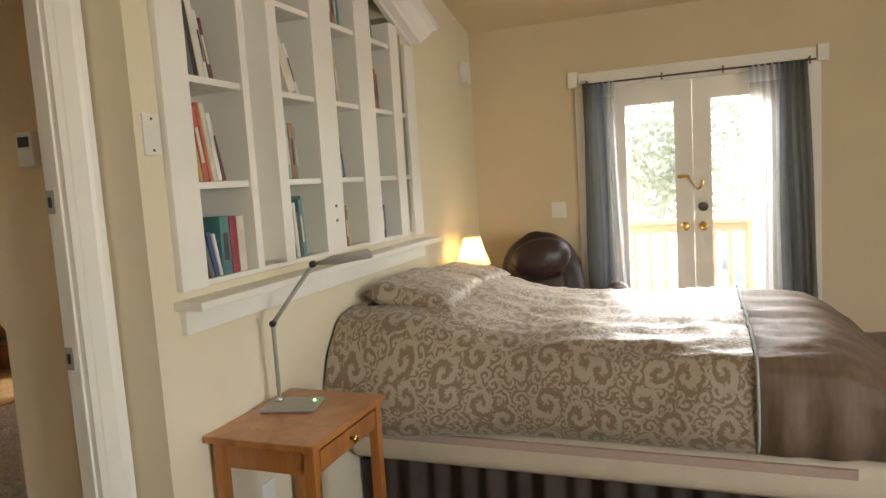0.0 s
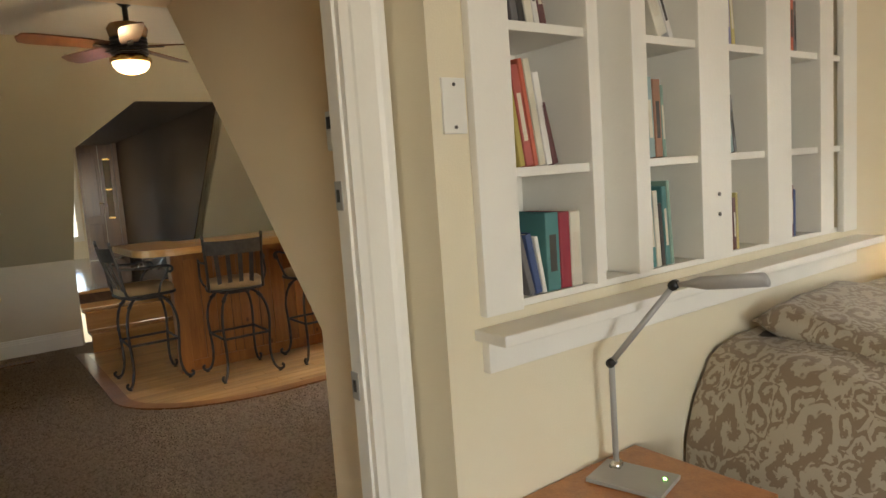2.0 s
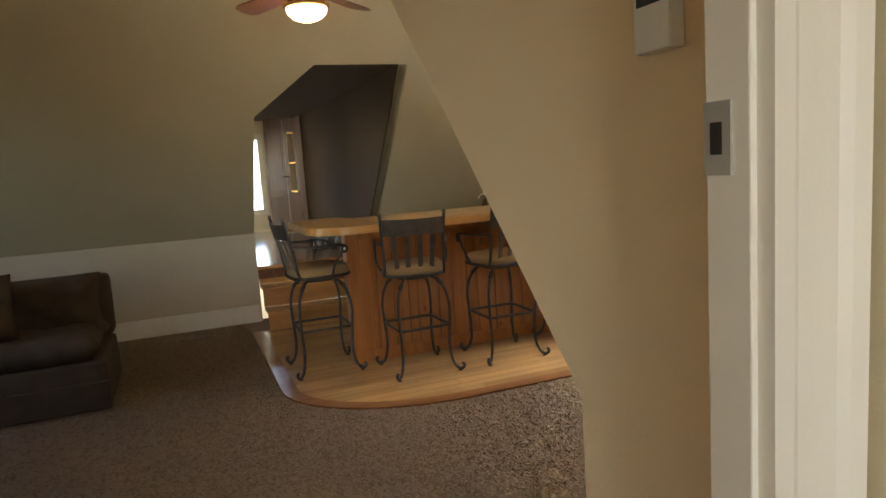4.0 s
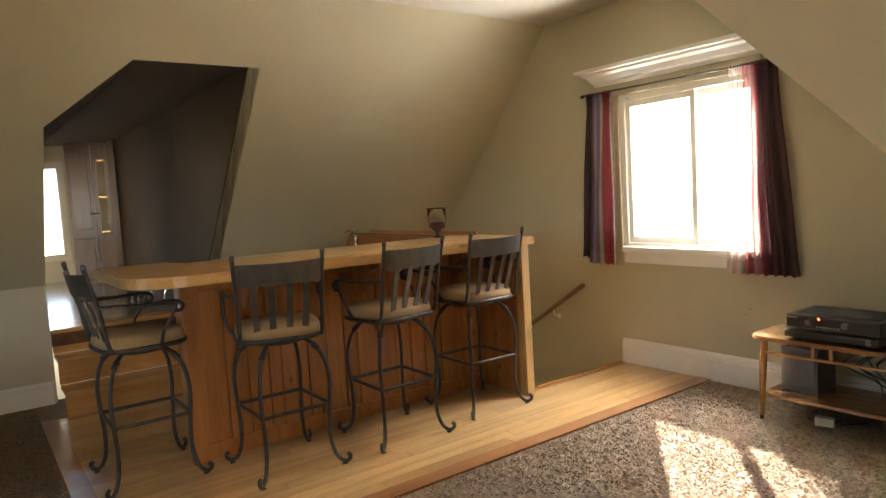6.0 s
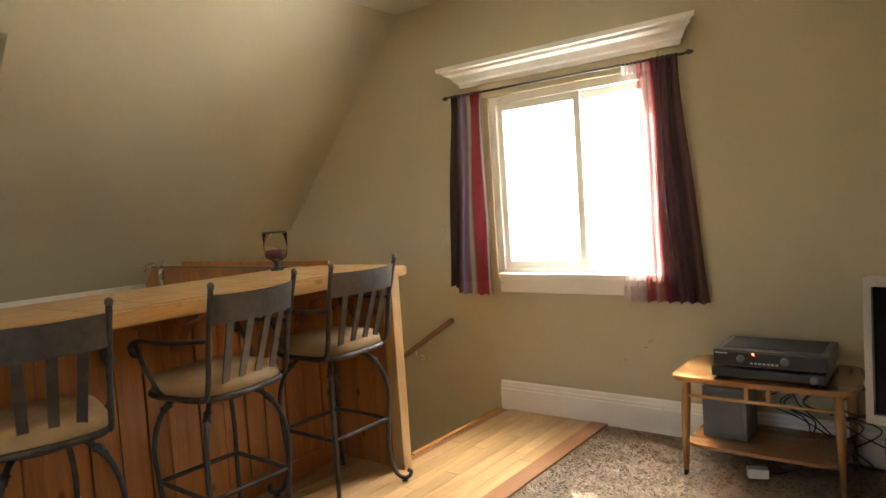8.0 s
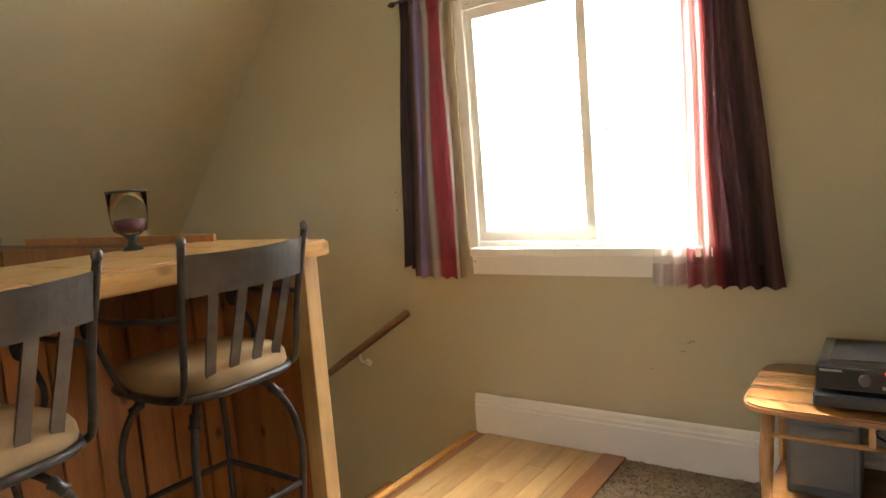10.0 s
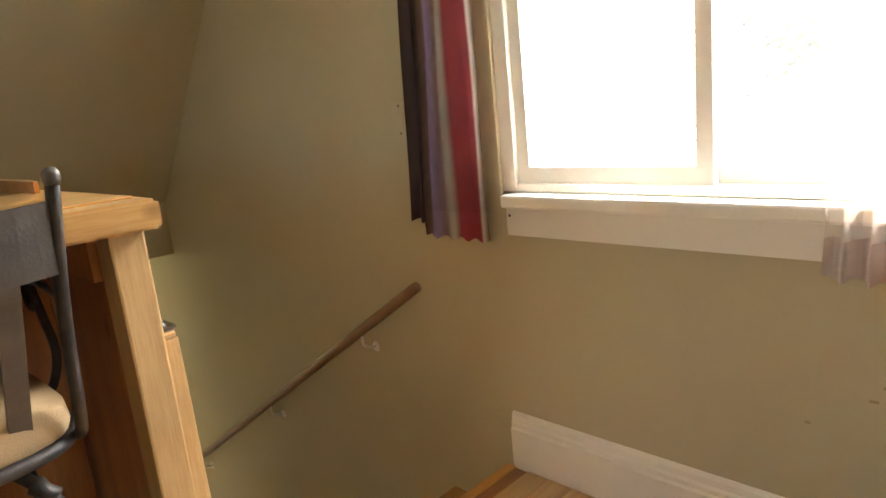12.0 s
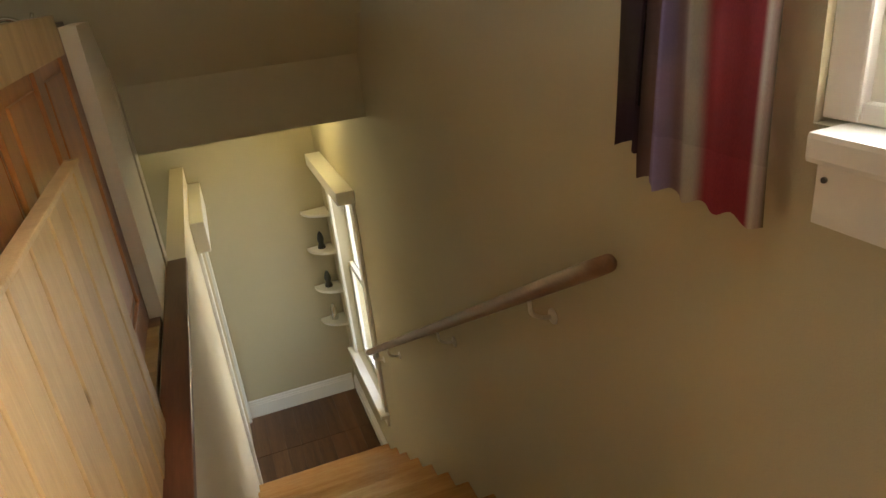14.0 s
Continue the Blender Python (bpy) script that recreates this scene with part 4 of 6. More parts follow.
    def band(z0, z1, u0, u1, n, arc):
        bm = bmesh.new()
        rows = []
        for i in range(n + 1):
            u = u0 + (u1 - u0) * i / n
            col = []
            for z, off in ((z0, 0), (z1 + arc * (1 - (2 * (u / 0.42)) ** 2), 0), (z1 + arc * (1 - (2 * (u / 0.42)) ** 2), 0.009), (z0, 0.009)):
                y = -0.19 - 0.2 * max(z - 0.76, 0) - 0.045 * (1 - (u / 0.21) ** 2) * min((z - 0.7) / 0.3, 1.0)
                col.append(bm.verts.new((u, y + off, z)))
            rows.append(col)
        for a, b in zip(rows, rows[1:]):
            for q in range(4):
                bm.faces.new((a[q], b[q], b[(q + 1) % 4], a[(q + 1) % 4]))
        bm.faces.new(rows[0][::-1]), bm.faces.new(rows[-1])
        bmesh.ops.recalc_face_normals(bm, faces=bm.faces[:])
        return bm

    k["top_rail"] = mesh("top_rail", band(0.985, 1.095, -0.205, 0.205, 16, -0.004), STEEL)
    for i, u in enumerate((-0.13, -0.045, 0.045, 0.13)):
        bm = bmesh.new()
        rows = []
        for j in range(9):
            z = 0.715 + (0.99 - 0.715) * j / 8
            y = -0.185 - 0.2 * max(z - 0.76, 0) - 0.045 * (1 - (u / 0.21) ** 2) * min((z - 0.7) / 0.3, 1.0)
            uu = u * (0.88 + 0.12 * j / 8)
            rows.append([bm.verts.new((uu + dx, y + dy, z)) for dx, dy in ((-0.016, 0), (0.016, 0), (0.016, 0.007), (-0.016, 0.007))])
        for a, b in zip(rows, rows[1:]):
            for q in range(4):
                bm.faces.new((a[q], a[(q + 1) % 4], b[(q + 1) % 4], b[q]))
        bm.faces.new(rows[0][::-1]), bm.faces.new(rows[-1])
        bmesh.ops.recalc_face_normals(bm, faces=bm.faces[:])
        k["slat%d" % i] = mesh("slat", bm, STEEL)
    return k


STOOL = stool_meshes()


def bar_stool(x, y, turn, label):
    t = thing("bar_stool", label, "bar stool", (x, y, 0.004), turn, "stools at the bar")
    for key, me in STOOL.items():
        if key in ("leg", "knuckle", "foot_pad", "foot_ring"):
            continue
        ob = new(me.name.split(".")[0], me)
        ob.parent = t
    ring = new("foot_ring", STOOL["foot_ring"])
    ring.parent, ring.matrix_local = t, pose(0, 0, 0, 0, 0, -turn)
    for i in range(4):
        leg = new("leg", STOOL["leg"])
        leg.parent, leg.matrix_local = t, pose(0, 0, 0, 0, 0, 45 + 90 * i - turn)
        for key in ("knuckle", "foot_pad"):
            ob = new(key, STOOL[key])
            ob.parent = leg
    return t


bar_stool(-5.84, 1.72, 4, "wrought iron swivel stool with suede seat beside the steps")
bar_stool(-5.435, 2.31, 75, "wrought iron swivel stool with tan suede seat at the bar")
bar_stool(-5.41, 2.97, 98, "wrought iron swivel stool with tan suede seat, turned aside")
bar_stool(-5.465, 3.635, 92, "wrought iron swivel stool by the bar's end post")

# ---------------------------------------------------------------- corner with the hi-fi
table = thing("side_table", "mid-century walnut side table with a lower shelf", "table", (-3.77, 4.79, 0))
table.scale = (1, 1, 0.9)
bm = bmesh.new()
outl = []
for i in range(40):
    a = 2 * math.pi * i / 40
    outl.append((math.copysign(abs(math.cos(a)) ** 0.28, math.cos(a)) * 0.385, math.copysign(abs(math.sin(a)) ** 0.28, math.sin(a)) * 0.25))
bm = prism(outl, 2, 0.515, 0.54)
bmesh.ops.bevel(bm, geom=[e for e in bm.edges if abs(e.verts[0].co.z - e.verts[1].co.z) < 1e-4], offset=0.006, segments=2, affect="EDGES")
part("tabletop", bm, WALNUT, table)
part("shelf", prism([(x * 0.86, y * 0.82) for x, y in outl], 2, 0.155, 0.172), WALNUT, table)
for sx in (-1, 1):
    for sy in (-1, 1):
        l = part("leg", tube([(sx * 0.31, sy * 0.185, 0.515), (sx * 0.318, sy * 0.193, 0.36), (sx * 0.325, sy * 0.2, 0.03)], 0.02, 12, radii=[0.018, 0.021, 0.012]), WALNUTLEG, table, smooth=True)
        part("leg_tip", tube([(sx * 0.325, sy * 0.2, 0.03), (sx * 0.326, sy * 0.2, 0.0)], 0.012, 12), BLACK, l, "black leg tip", smooth=True)
for sy in (-1, 1):
    part("stretcher", tube([(-0.325, sy * 0.195, 0.43), (0.325, sy * 0.195, 0.43)], 0.009, 8), WALNUTLEG, table)
    for dx in (-0.045, 0.045):
        part("spindle", cube(dx - 0.008, dx + 0.008, sy * 0.195 - 0.007, sy * 0.195 + 0.007, 0.43, 0.515), WALNUTLEG, table)


def hifi(name, label, x0, x1, y0, y1, z0, z1, knobs, turn=0):
    t = thing(name, label, "hi-fi unit", ((x0 + x1) / 2, (y0 + y1) / 2, z0), turn)
    w, d, h = (x1 - x0) / 2, (y1 - y0) / 2, z1 - z0
    part("case", cube(-w, w, -d, d, 0.012, h, 0.004), BLACK, t)
    part("front_panel", cube(-w + 0.004, w - 0.004, -d - 0.008, -d + 0.001, 0.016, h - 0.004, 0.003), BLACK, t)
    for sx in (-1, 1):
        for sy in (-1, 1):
            part("foot", turned(lathe([(0.016, 0), (0.018, 0.013)], 12), pose(sx * (w - 0.05), sy * (d - 0.05), 0)), RUBBER, t)
    for kx, kz, r in knobs:
        part("knob", turned(lathe([(r, 0), (r, 0.012), (r * 0.8, 0.016)], 16), pose(kx, -d - 0.008, kz, 90)), GREYBOX, t)
    return t


lower = hifi("disc_player", "slim black disc player on the walnut table", -3.96, -3.50, 4.585, 4.90, 0.486, 0.538, [(0.19, 0.034, 0.016)])
upper = hifi("receiver", "black stereo receiver stacked on a disc player", -3.95, -3.49, 4.59, 4.91, 0.538, 0.621, [(-0.11, 0.05, 0.016), (0.07, 0.05, 0.018)])
part("power_light", cube(-0.062, -0.054, -0.175, -0.171, 0.07, 0.076), LED_RED, upper, "red power light")
for i in range(7):
    part("button", cube(-0.07 + i * 0.017, -0.06 + i * 0.017, -0.176, -0.1705, 0.028, 0.036), SILVER, upper)
part("caption_bar", cube(-0.22, -0.165, -0.1725, -0.1705, 0.068, 0.074), SILVER, upper)
part("vents", cube(-0.2, 0.2, -0.1, 0.13, 0.0825, 0.085), RUBBER, upper)
sub = thing("speaker_box", "grey subwoofer box standing on the table's shelf", "speaker", (-3.95, 4.83, 0.155))
part("case", cube(-0.10, 0.10, -0.11, 0.11, 0.0, 0.25, 0.008), GREYBOX, sub)
part("grille", cube(-0.085, 0.085, -0.116, -0.1105, 0.03, 0.23, 0.004), GREYBOX, sub, "dull grey grille")
plug = thing("power_adapter", "white power adapter lying on the carpet", "power adapter", (-3.80, 4.68, 0.012), 20)
part("body", cube(-0.045, 0.045, -0.025, 0.025, 0, 0.045, 0.006), WHITE, plug)
part("cord", tube(smooth_line([(0.04, 0, 0.02), (0.1, 0.04, 0.008), (0.2, 0.12, 0.006), (0.25, 0.3, 0.01)], 5), 0.003, 6), BLACK, plug)
rc = random.Random(5)
for i in range(8):
    x = -3.72 + i * 0.045
    pts = [(x, 4.92, 0.50), (x + rc.uniform(-0.05, 0.05), 4.93, 0.42), (x + rc.uniform(-0.15, 0.12), 4.95, 0.30), (x + rc.uniform(-0.12, 0.2), 4.95, 0.22), (x + rc.uniform(-0.1, 0.3), 4.97, 0.06), (x + rc.uniform(0.1, 0.4), 4.99, 0.012)]
    single("cable", tube(smooth_line(pts, 6), 0.0035, 6), RUBBER, "thin black cable hanging behind the walnut table", "cable", smooth=True, group="hi-fi cables")

tv = thing("television", "old boxy television in a silver frame on a black stand", "television", (-2.877, 4.445, 0.0), -14)
part("stand", cube(-0.36, 0.40, -0.22, 0.25, 0.0, 0.40, 0.006), BLACK, tv)
part("plinth", cube(-0.36, 0.36, -0.20, 0.2, 0.401, 0.46, 0.01), SILVER, tv)
part("bezel", pierced(1, -0.27, -0.20, -0.40, 0.44, 0.46, 0.995, [(-0.375, 0.415, 0.495, 0.965)]), SILVER, tv)
part("screen", cube(-0.375, 0.415, -0.25, -0.22, 0.495, 0.965), SCREEN, tv)
part("back_shell", cube(-0.34, 0.38, -0.199, 0.22, 0.48, 0.97, 0.04), BLACK, tv)

# ---------------------------------------------------------------- sofa
sofa = thing("sofa", "dark brown microfibre sofa with loose cushions", "sofa")
part("base", cube(-6.62, -5.76, -2.1, 0.30, 0.03, 0.33, 0.03, 3), SOFA, sofa)
part("skirt", cube(-6.62, -5.74, -2.1, 0.305, 0.012, 0.20, 0.01), SOFA, sofa)


def pillow(w, d, h, puff=0.5, n=14, seed=0, sag=0.0):
    """A stuffed cushion with soft edges, lying flat, centred at its base."""
    rnd = random.Random(seed)
    o = Vector((rnd.uniform(0, 50), rnd.uniform(0, 50), 0))
    bm = bmesh.new()
    vs = {}
    for s in (1, -1):
        for i in range(n + 1):
            for j in range(n + 1):
                u, v = 2 * i / n - 1, 2 * j / n - 1
                edge = (1 - abs(u) ** 4) * (1 - abs(v) ** 4)
                z = s * h / 2 * (max(edge, 0) ** puff)
                pinch = 1 - 0.06 * (1 - abs(u)) * abs(v) - 0.03 * abs(u * v)
                x, y = u * w / 2 * (1 - 0.05 * (1 - v * v)) * pinch, v * d / 2 * (1 - 0.05 * (1 - u * u)) * pinch
                z += 0.035 * h * noise.noise(Vector((x * 9, y * 9, s)) + o) * (1 if edge > 0 else 0) * 4
                z -= sag * (1 - u * u) * (1 - v * v)
                key = (i, j) if (i in (0, n) or j in (0, n)) else (i, j, s)
                if key not in vs:
                    vs[key] = bm.verts.new((x, y, z + h / 2))
    g = lambda i, j, s: vs[(i, j)] if (i in (0, n) or j in (0, n)) else vs[(i, j, s)]
    for s in (1, -1):
        for i in range(n):
            for j in range(n):
                q = [g(i, j, s), g(i + 1, j, s), g(i + 1, j + 1, s), g(i, j + 1, s)]
                bm.faces.new(q if s == 1 else q[::-1])
    uvl = bm.loops.layers.uv.new("UVMap")
    for f in bm.faces:
        for lp in f.loops:
            lp[uvl].uv = lp.vert.co.xy
    return bm


for i in range(3):
    part("seat_cushion", turned(pillow(0.86, 0.80, 0.22, 0.28, seed=i), pose(-6.14, -0.10 - i * 0.79, 0.305)), SOFA, sofa, smooth=True)
    part("back_cushion", turned(pillow(0.50, 0.80, 0.27, 0.4, seed=9 + i), pose(-6.36, -0.10 - i * 0.79, 0.64, 0, 100, 0)), SOFA, sofa, smooth=True)
part("backrest", cube(-6.72, -6.52, -2.1, 0.30, 0.33, 0.79, 0.06, 4), SOFA, sofa, smooth=True)
single("cushion", turned(pillow(0.46, 0.46, 0.17, 0.45, seed=31), pose(-5.98, -0.42, 0.68, 0, 62, 12)), SOFA, "dark brown loose cushion leaning on the sofa", "cushion", smooth=True)

# ---------------------------------------------------------------- ceiling fan
fan = thing("ceiling_fan", "walnut bladed ceiling fan with a lit glass bowl", "ceiling fan", (-4.58, 1.55, -0.07))
part("rod", lathe([(0.065, CZ + 0.07), (0.065, CZ - 0.02), (0.03, CZ - 0.05), (0.016, CZ - 0.06), (0.016, 2.56)], 18), IRON, fan, smooth=True)
part("motor", lathe([(0.05, 2.57), (0.10, 2.555), (0.115, 2.53), (0.105, 2.49), (0.095, 2.48)], 28), WALNUTLEG, fan, smooth=True)
for i in range(5):
    part("rib", turned(lathe([(0.085, 0), (0.105, 0.004), (0.105, 0.012), (0.085, 0.016)], 28), pose(0, 0, 2.462 - i * 0.021)), IRON, fan, smooth=True)
part("collar", lathe([(0.075, 2.48), (0.085, 2.37), (0.115, 2.36), (0.118, 2.34), (0.11, 2.335)], 28), BRASS, fan, smooth=True)
part("light_bowl", lathe([(0.105, 2.338), (0.10, 2.31), (0.075, 2.285), (0.04, 2.272), (0.005, 2.268)], 24), glow("lit_bowl", (1.0, 0.66, 0.30), 0.9), fan, smooth=True)
for i in range(5):
    a = 206 + 72 * i
    bm = prism([(0.12, -0.045), (0.20, -0.058), (0.52, -0.068), (0.57, -0.055), (0.59, 0.0), (0.57, 0.055), (0.52, 0.068), (0.20, 0.058), (0.12, 0.045)], 2, -0.004, 0.004)
    blade = part("blade", turned(bm, pose(0, 0, 2.43, 0, 0, a) @ pose(0, 0, 0, 12, 0, 0)), FANWOOD, fan)
    part("blade_arm", turned(cube(0.07, 0.2, -0.018, 0.018, -0.012, -0.005, 0.003), pose(0, 0, 2.43, 0, 0, a) @ pose(0, 0, 0, 12, 0, 0)), IRON, blade)
bulb("fan_light", (-4.58, 1.55, 2.13), 2.2, (1.0, 0.70, 0.38), 0.06)
# ---------------------------------------------------------------- bedroom: doorway
def casing(name, side):
    """Moulded door casing on the bedroom side: side is the jamb's y and the way out."""
    y, s = side
    prof = [(0, 0.022), (0.02, 0.022), (0.03, 0.016), (0.075, 0.014), (0.085, 0.02), (0.10, 0.024), (0.105, 0.0)]
    bm = bmesh.new()
    rows = [[bm.verts.new((DX + d, y + s * u * 1.12, z)) for u, d in [(0, 0.0)] + prof] for z in (0.0, 2.15)]
    for i in range(len(prof) + 1):
        j = (i + 1) % (len(prof) + 1)
        bm.faces.new((rows[0][i], rows[0][j], rows[1][j], rows[1][i]))
    bm.faces.new(rows[0]), bm.faces.new(rows[1][::-1])
    bmesh.ops.recalc_face_normals(bm, faces=bm.faces[:])
    return bm


frame_1 = thing("door_frame", "white painted door frame with strike plates", "door frame", kind="structure")
part("casing", casing("casing", (1.287, 1)), WHITE, frame_1)
part("casing", casing("casing", (0.43, -1)), WHITE, frame_1)
part("head_casing", cube(DX, DX + 0.022, 0.305, 1.40, 2.152, 2.26, 0.004), WHITE, frame_1)
part("jamb", cube(DX - 0.046, DX + 0.004, 1.280, 1.296, 0.0, 2.05, 0.002), WHITE, frame_1)
part("jamb", cube(DX - 0.046, DX + 0.004, 0.419, 0.435, 0.0, 2.05, 0.002), WHITE, frame_1)
part("jamb_head", cube(DX - 0.046, DX + 0.004, 0.419, 1.296, 2.034, 2.051), WHITE, frame_1)
for z in (1.444, 1.012):
    sp = part("strike_plate", cube(DX - 0.045, DX - 0.015, 1.2775, 1.280, z - 0.032, z + 0.032), SILVER, frame_1, "dull steel strike plate")
    part("strike_hole", cube(DX - 0.037, DX - 0.024, 1.2765, 1.2772, z - 0.014, z + 0.014), BLACK, sp)

leaf = thing("door_1", "white panelled door standing open, with a brass lever", "door", (DX - 0.15, 0.455, 0.0), 183, kind="structure")
part("leaf", cube(0.0, 0.80, -0.02, 0.02, 0.012, 2.02, 0.003), WHITE, leaf)
for z0, z1 in ((0.2, 0.85), (1.1, 1.85)):
    for x0 in (0.1, 0.44):
        part("panel", cube(x0, x0 + 0.26, -0.028, -0.019, z0, z1, 0.006), WHITE, leaf)
part("latch_plate", cube(0.8, 0.803, -0.013, 0.013, 0.93, 1.05), BRASS, leaf)
for s in (-1, 1):
    hd = part("lever", tube(smooth_line([(0.74, s * 0.02, 0.99), (0.74, s * 0.07, 0.99), (0.71, s * 0.075, 0.99), (0.64, s * 0.07, 0.985)], 4), 0.01, 10), BRASS, leaf, "brass door lever", smooth=True)
    part("rose", turned(lathe([(0.03, 0), (0.028, 0.008), (0.012, 0.012)], 18), pose(0.74, s * 0.02, 0.99, -90 * s)), BRASS, hd, smooth=True)

thermo = thing("thermostat", "small white digital thermostat with a dark display", "thermostat")
part("case", cube(-1.80, -1.735, P1 - 0.026, P1 - 0.001, 1.555, 1.655, 0.005), PLASTIC, thermo)
part("display", cube(-1.79, -1.745, P1 - 0.028, P1 - 0.0262, 1.61, 1.64), BLACK, thermo)

# ---------------------------------------------------------------- built-in bookcase
case = thing("bookcase", "white painted built-in bookcase set into the wall", "bookcase", kind="structure")
XF, XB = BX + 0.025, BX - 0.235
Z0, Z1 = 1.155, 2.13
rake = lambda y: 2.115 + 0.4 * (3.5 - y)
part("back", cube(XB - 0.02, XB, 1.58, 3.29, Z0 - 0.04, 2.49), WHITE, case)
part("bottom_board", cube(XB, BX - 0.001, 1.601, 3.269, Z0 + 0.001, Z0 + 0.018), WHITE, case)
part("top_board", cube(XB, BX - 0.16, 1.58, 3.29, 2.47, 2.49), WHITE, case)
for y in (1.58, 3.271):
    part("side_board", cube(XB, BX - 0.16, y, y + 0.019, Z0 - 0.04, 2.469), WHITE, case)
part("under_board", cube(XB, BX - 0.16, 1.60, 3.27, Z0 - 0.04, Z0 - 0.001), WHITE, case)
part("casing_left", cube(BX + 0.001, XF, 1.505, 1.618, Z0, 2.60, 0.003), WHITE, case)
part("casing_right", cube(BX + 0.001, XF, 3.262, 3.375, Z0, rake(3.375), 0.003), WHITE, case)
part("head", prism([(1.619, rake(1.619)), (3.261, rake(3.261)), (3.375, rake(3.375)), (3.375, rake(3.375) + 0.15), (1.619, rake(1.619) + 0.15)], 0, BX + 0.001, XF - 0.001), WHITE, case)
prof = [(0, 0.0), (0.035, 0.0), (0.04, 0.02), (0.055, 0.03), (0.085, 0.07), (0.105, 0.08), (0.11, 0.105), (0.0, 0.105)]
bm, ends = bmesh.new(), []
for y, s in ((1.50, -1), (3.38, 1)):
    ends.append([bm.verts.new((BX + 0.028 + d, y + s * d, rake(y) + 0.02 + z)) for d, z in prof])
for i in range(len(prof)):
    j = (i + 1) % len(prof)
    bm.faces.new((ends[0][i], ends[0][j], ends[1][j], ends[1][i]))
bm.faces.new(ends[0]), bm.faces.new(ends[1][::-1])
bmesh.ops.recalc_face_normals(bm, faces=bm.faces[:])
part("crown", bm, WHITE, case, "white crown moulding on the rake")
part("sill", cube(BX + 0.001, BX + 0.105, 1.485, 3.42, 1.104, 1.13, 0.004), WHITE, case)
part("apron", cube(BX + 0.001, BX + 0.025, 1.505, 3.375, 1.028, 1.103, 0.003), WHITE, case)
BAYS = [(1.62, 1.875), (2.105, 2.345), (2.502, 2.72), (2.875, 3.085), (3.185, 3.262)]
EDGES = [(1.875, 2.105), (2.345, 2.502), (2.72, 2.875), (3.085, 3.185)]
for k, (a, b) in enumerate(EDGES):
    high = min(rake(b), 2.46)
    if k == 0:
        # a sunk channel between two boxes of shelves
        part("upright", cube(XB, XF - 0.002, a, a + 0.035, Z0 + 0.019, high, 0.002), WHITE, case)
        part("upright", cube(XB, XF - 0.002, b - 0.06, b, Z0 + 0.019, high, 0.002), WHITE, case)
        part("filler", cube(XB, XF - 0.11, a + 0.036, b - 0.061, Z0 + 0.019, high), WHITE, case)
        part("bead", cube(XF - 0.11, XF - 0.095, a + 0.036, a + 0.05, Z0 + 0.019, high), WHITE, case)
    else:
        part("upright", cube(XB, XF - 0.002, a, b, Z0 + 0.019, high, 0.002), WHITE, case)
SHELF = (1.457, 1.783, 2.112)
for a, b in BAYS:
    for z in SHELF if a < 3.1 else SHELF[:2]:
        part("shelf", cube(XB, XF - 0.012, a + 0.001, b - 0.001, z, z + 0.022, 0.002), WHITE, case)
for z in (1.30, 1.36):
    part("shelf_peg", turned(lathe([(0.006, 0), (0.006, 0.004)], 8), pose(XF - 0.001, 2.43, z, 0, 90, 0)), STEEL, case)

BOOKC = [(0.70, 0.66, 0.55), (0.06, 0.055, 0.05), (0.45, 0.36, 0.10), (0.42, 0.10, 0.08), (0.62, 0.58, 0.46), (0.50, 0.12, 0.07), (0.14, 0.06, 0.06), (0.08, 0.22, 0.22), (0.30, 0.03, 0.05), (0.30, 0.40, 0.40), (0.36, 0.18, 0.11), (0.28, 0.26, 0.45), (0.72, 0.70, 0.66), (0.50, 0.42, 0.16), (0.05, 0.08, 0.20), (0.22, 0.34, 0.28), (0.40, 0.22, 0.09), (0.16, 0.15, 0.15)]
BMAT = [surface("book_cover_%s" % n, tuple(c * 0.9 for c in col), tuple(min(c * 1.08, 1) for c in col), 14, 0.5, bump=0.06) for n, col in zip("abcdefghijklmnopqr", BOOKC)]
PAPER = surface("book_pages", (0.66, 0.60, 0.48), (0.72, 0.67, 0.55), 60, 0.9, bump=0.3, grain=400, stretch=(1, 8, 1))
rb_ = random.Random(12)


def book(y, z, thick, high, deep, lean_deg, mat, pivot_left=True):
    """A book standing on a shelf, spine to the room, leaning along the shelf."""
    t = thing("book", "upright book leaning on the white shelf, spine outward", "book", group="books in the bookcase")
    m = pose(XF - 0.035, y, z) @ pose(0, 0, 0, -lean_deg, 0, 0)
    part("cover", turned(join(cube(-deep, 0, 0, 0.003, 0, high), cube(-deep, 0, thick - 0.003, thick, 0, high), cube(-0.003, 0.002, 0.0005, thick - 0.0005, 0.0005, high - 0.0005, 0.001, 1)), m), mat, t)
    part("pages", turned(cube(-deep + 0.004, -0.004, 0.0032, thick - 0.0032, 0.003, high - 0.004), m), PAPER, t)
    if thick > 0.013:
        mm = rb_.choice((PAPER, PAPER, mat, mat, BMAT[1]))
        part("spine_label", turned(cube(0.0021, 0.0026, thick * 0.25, thick * 0.75, high * 0.25, high * 0.72), m), mm, t)
    return t


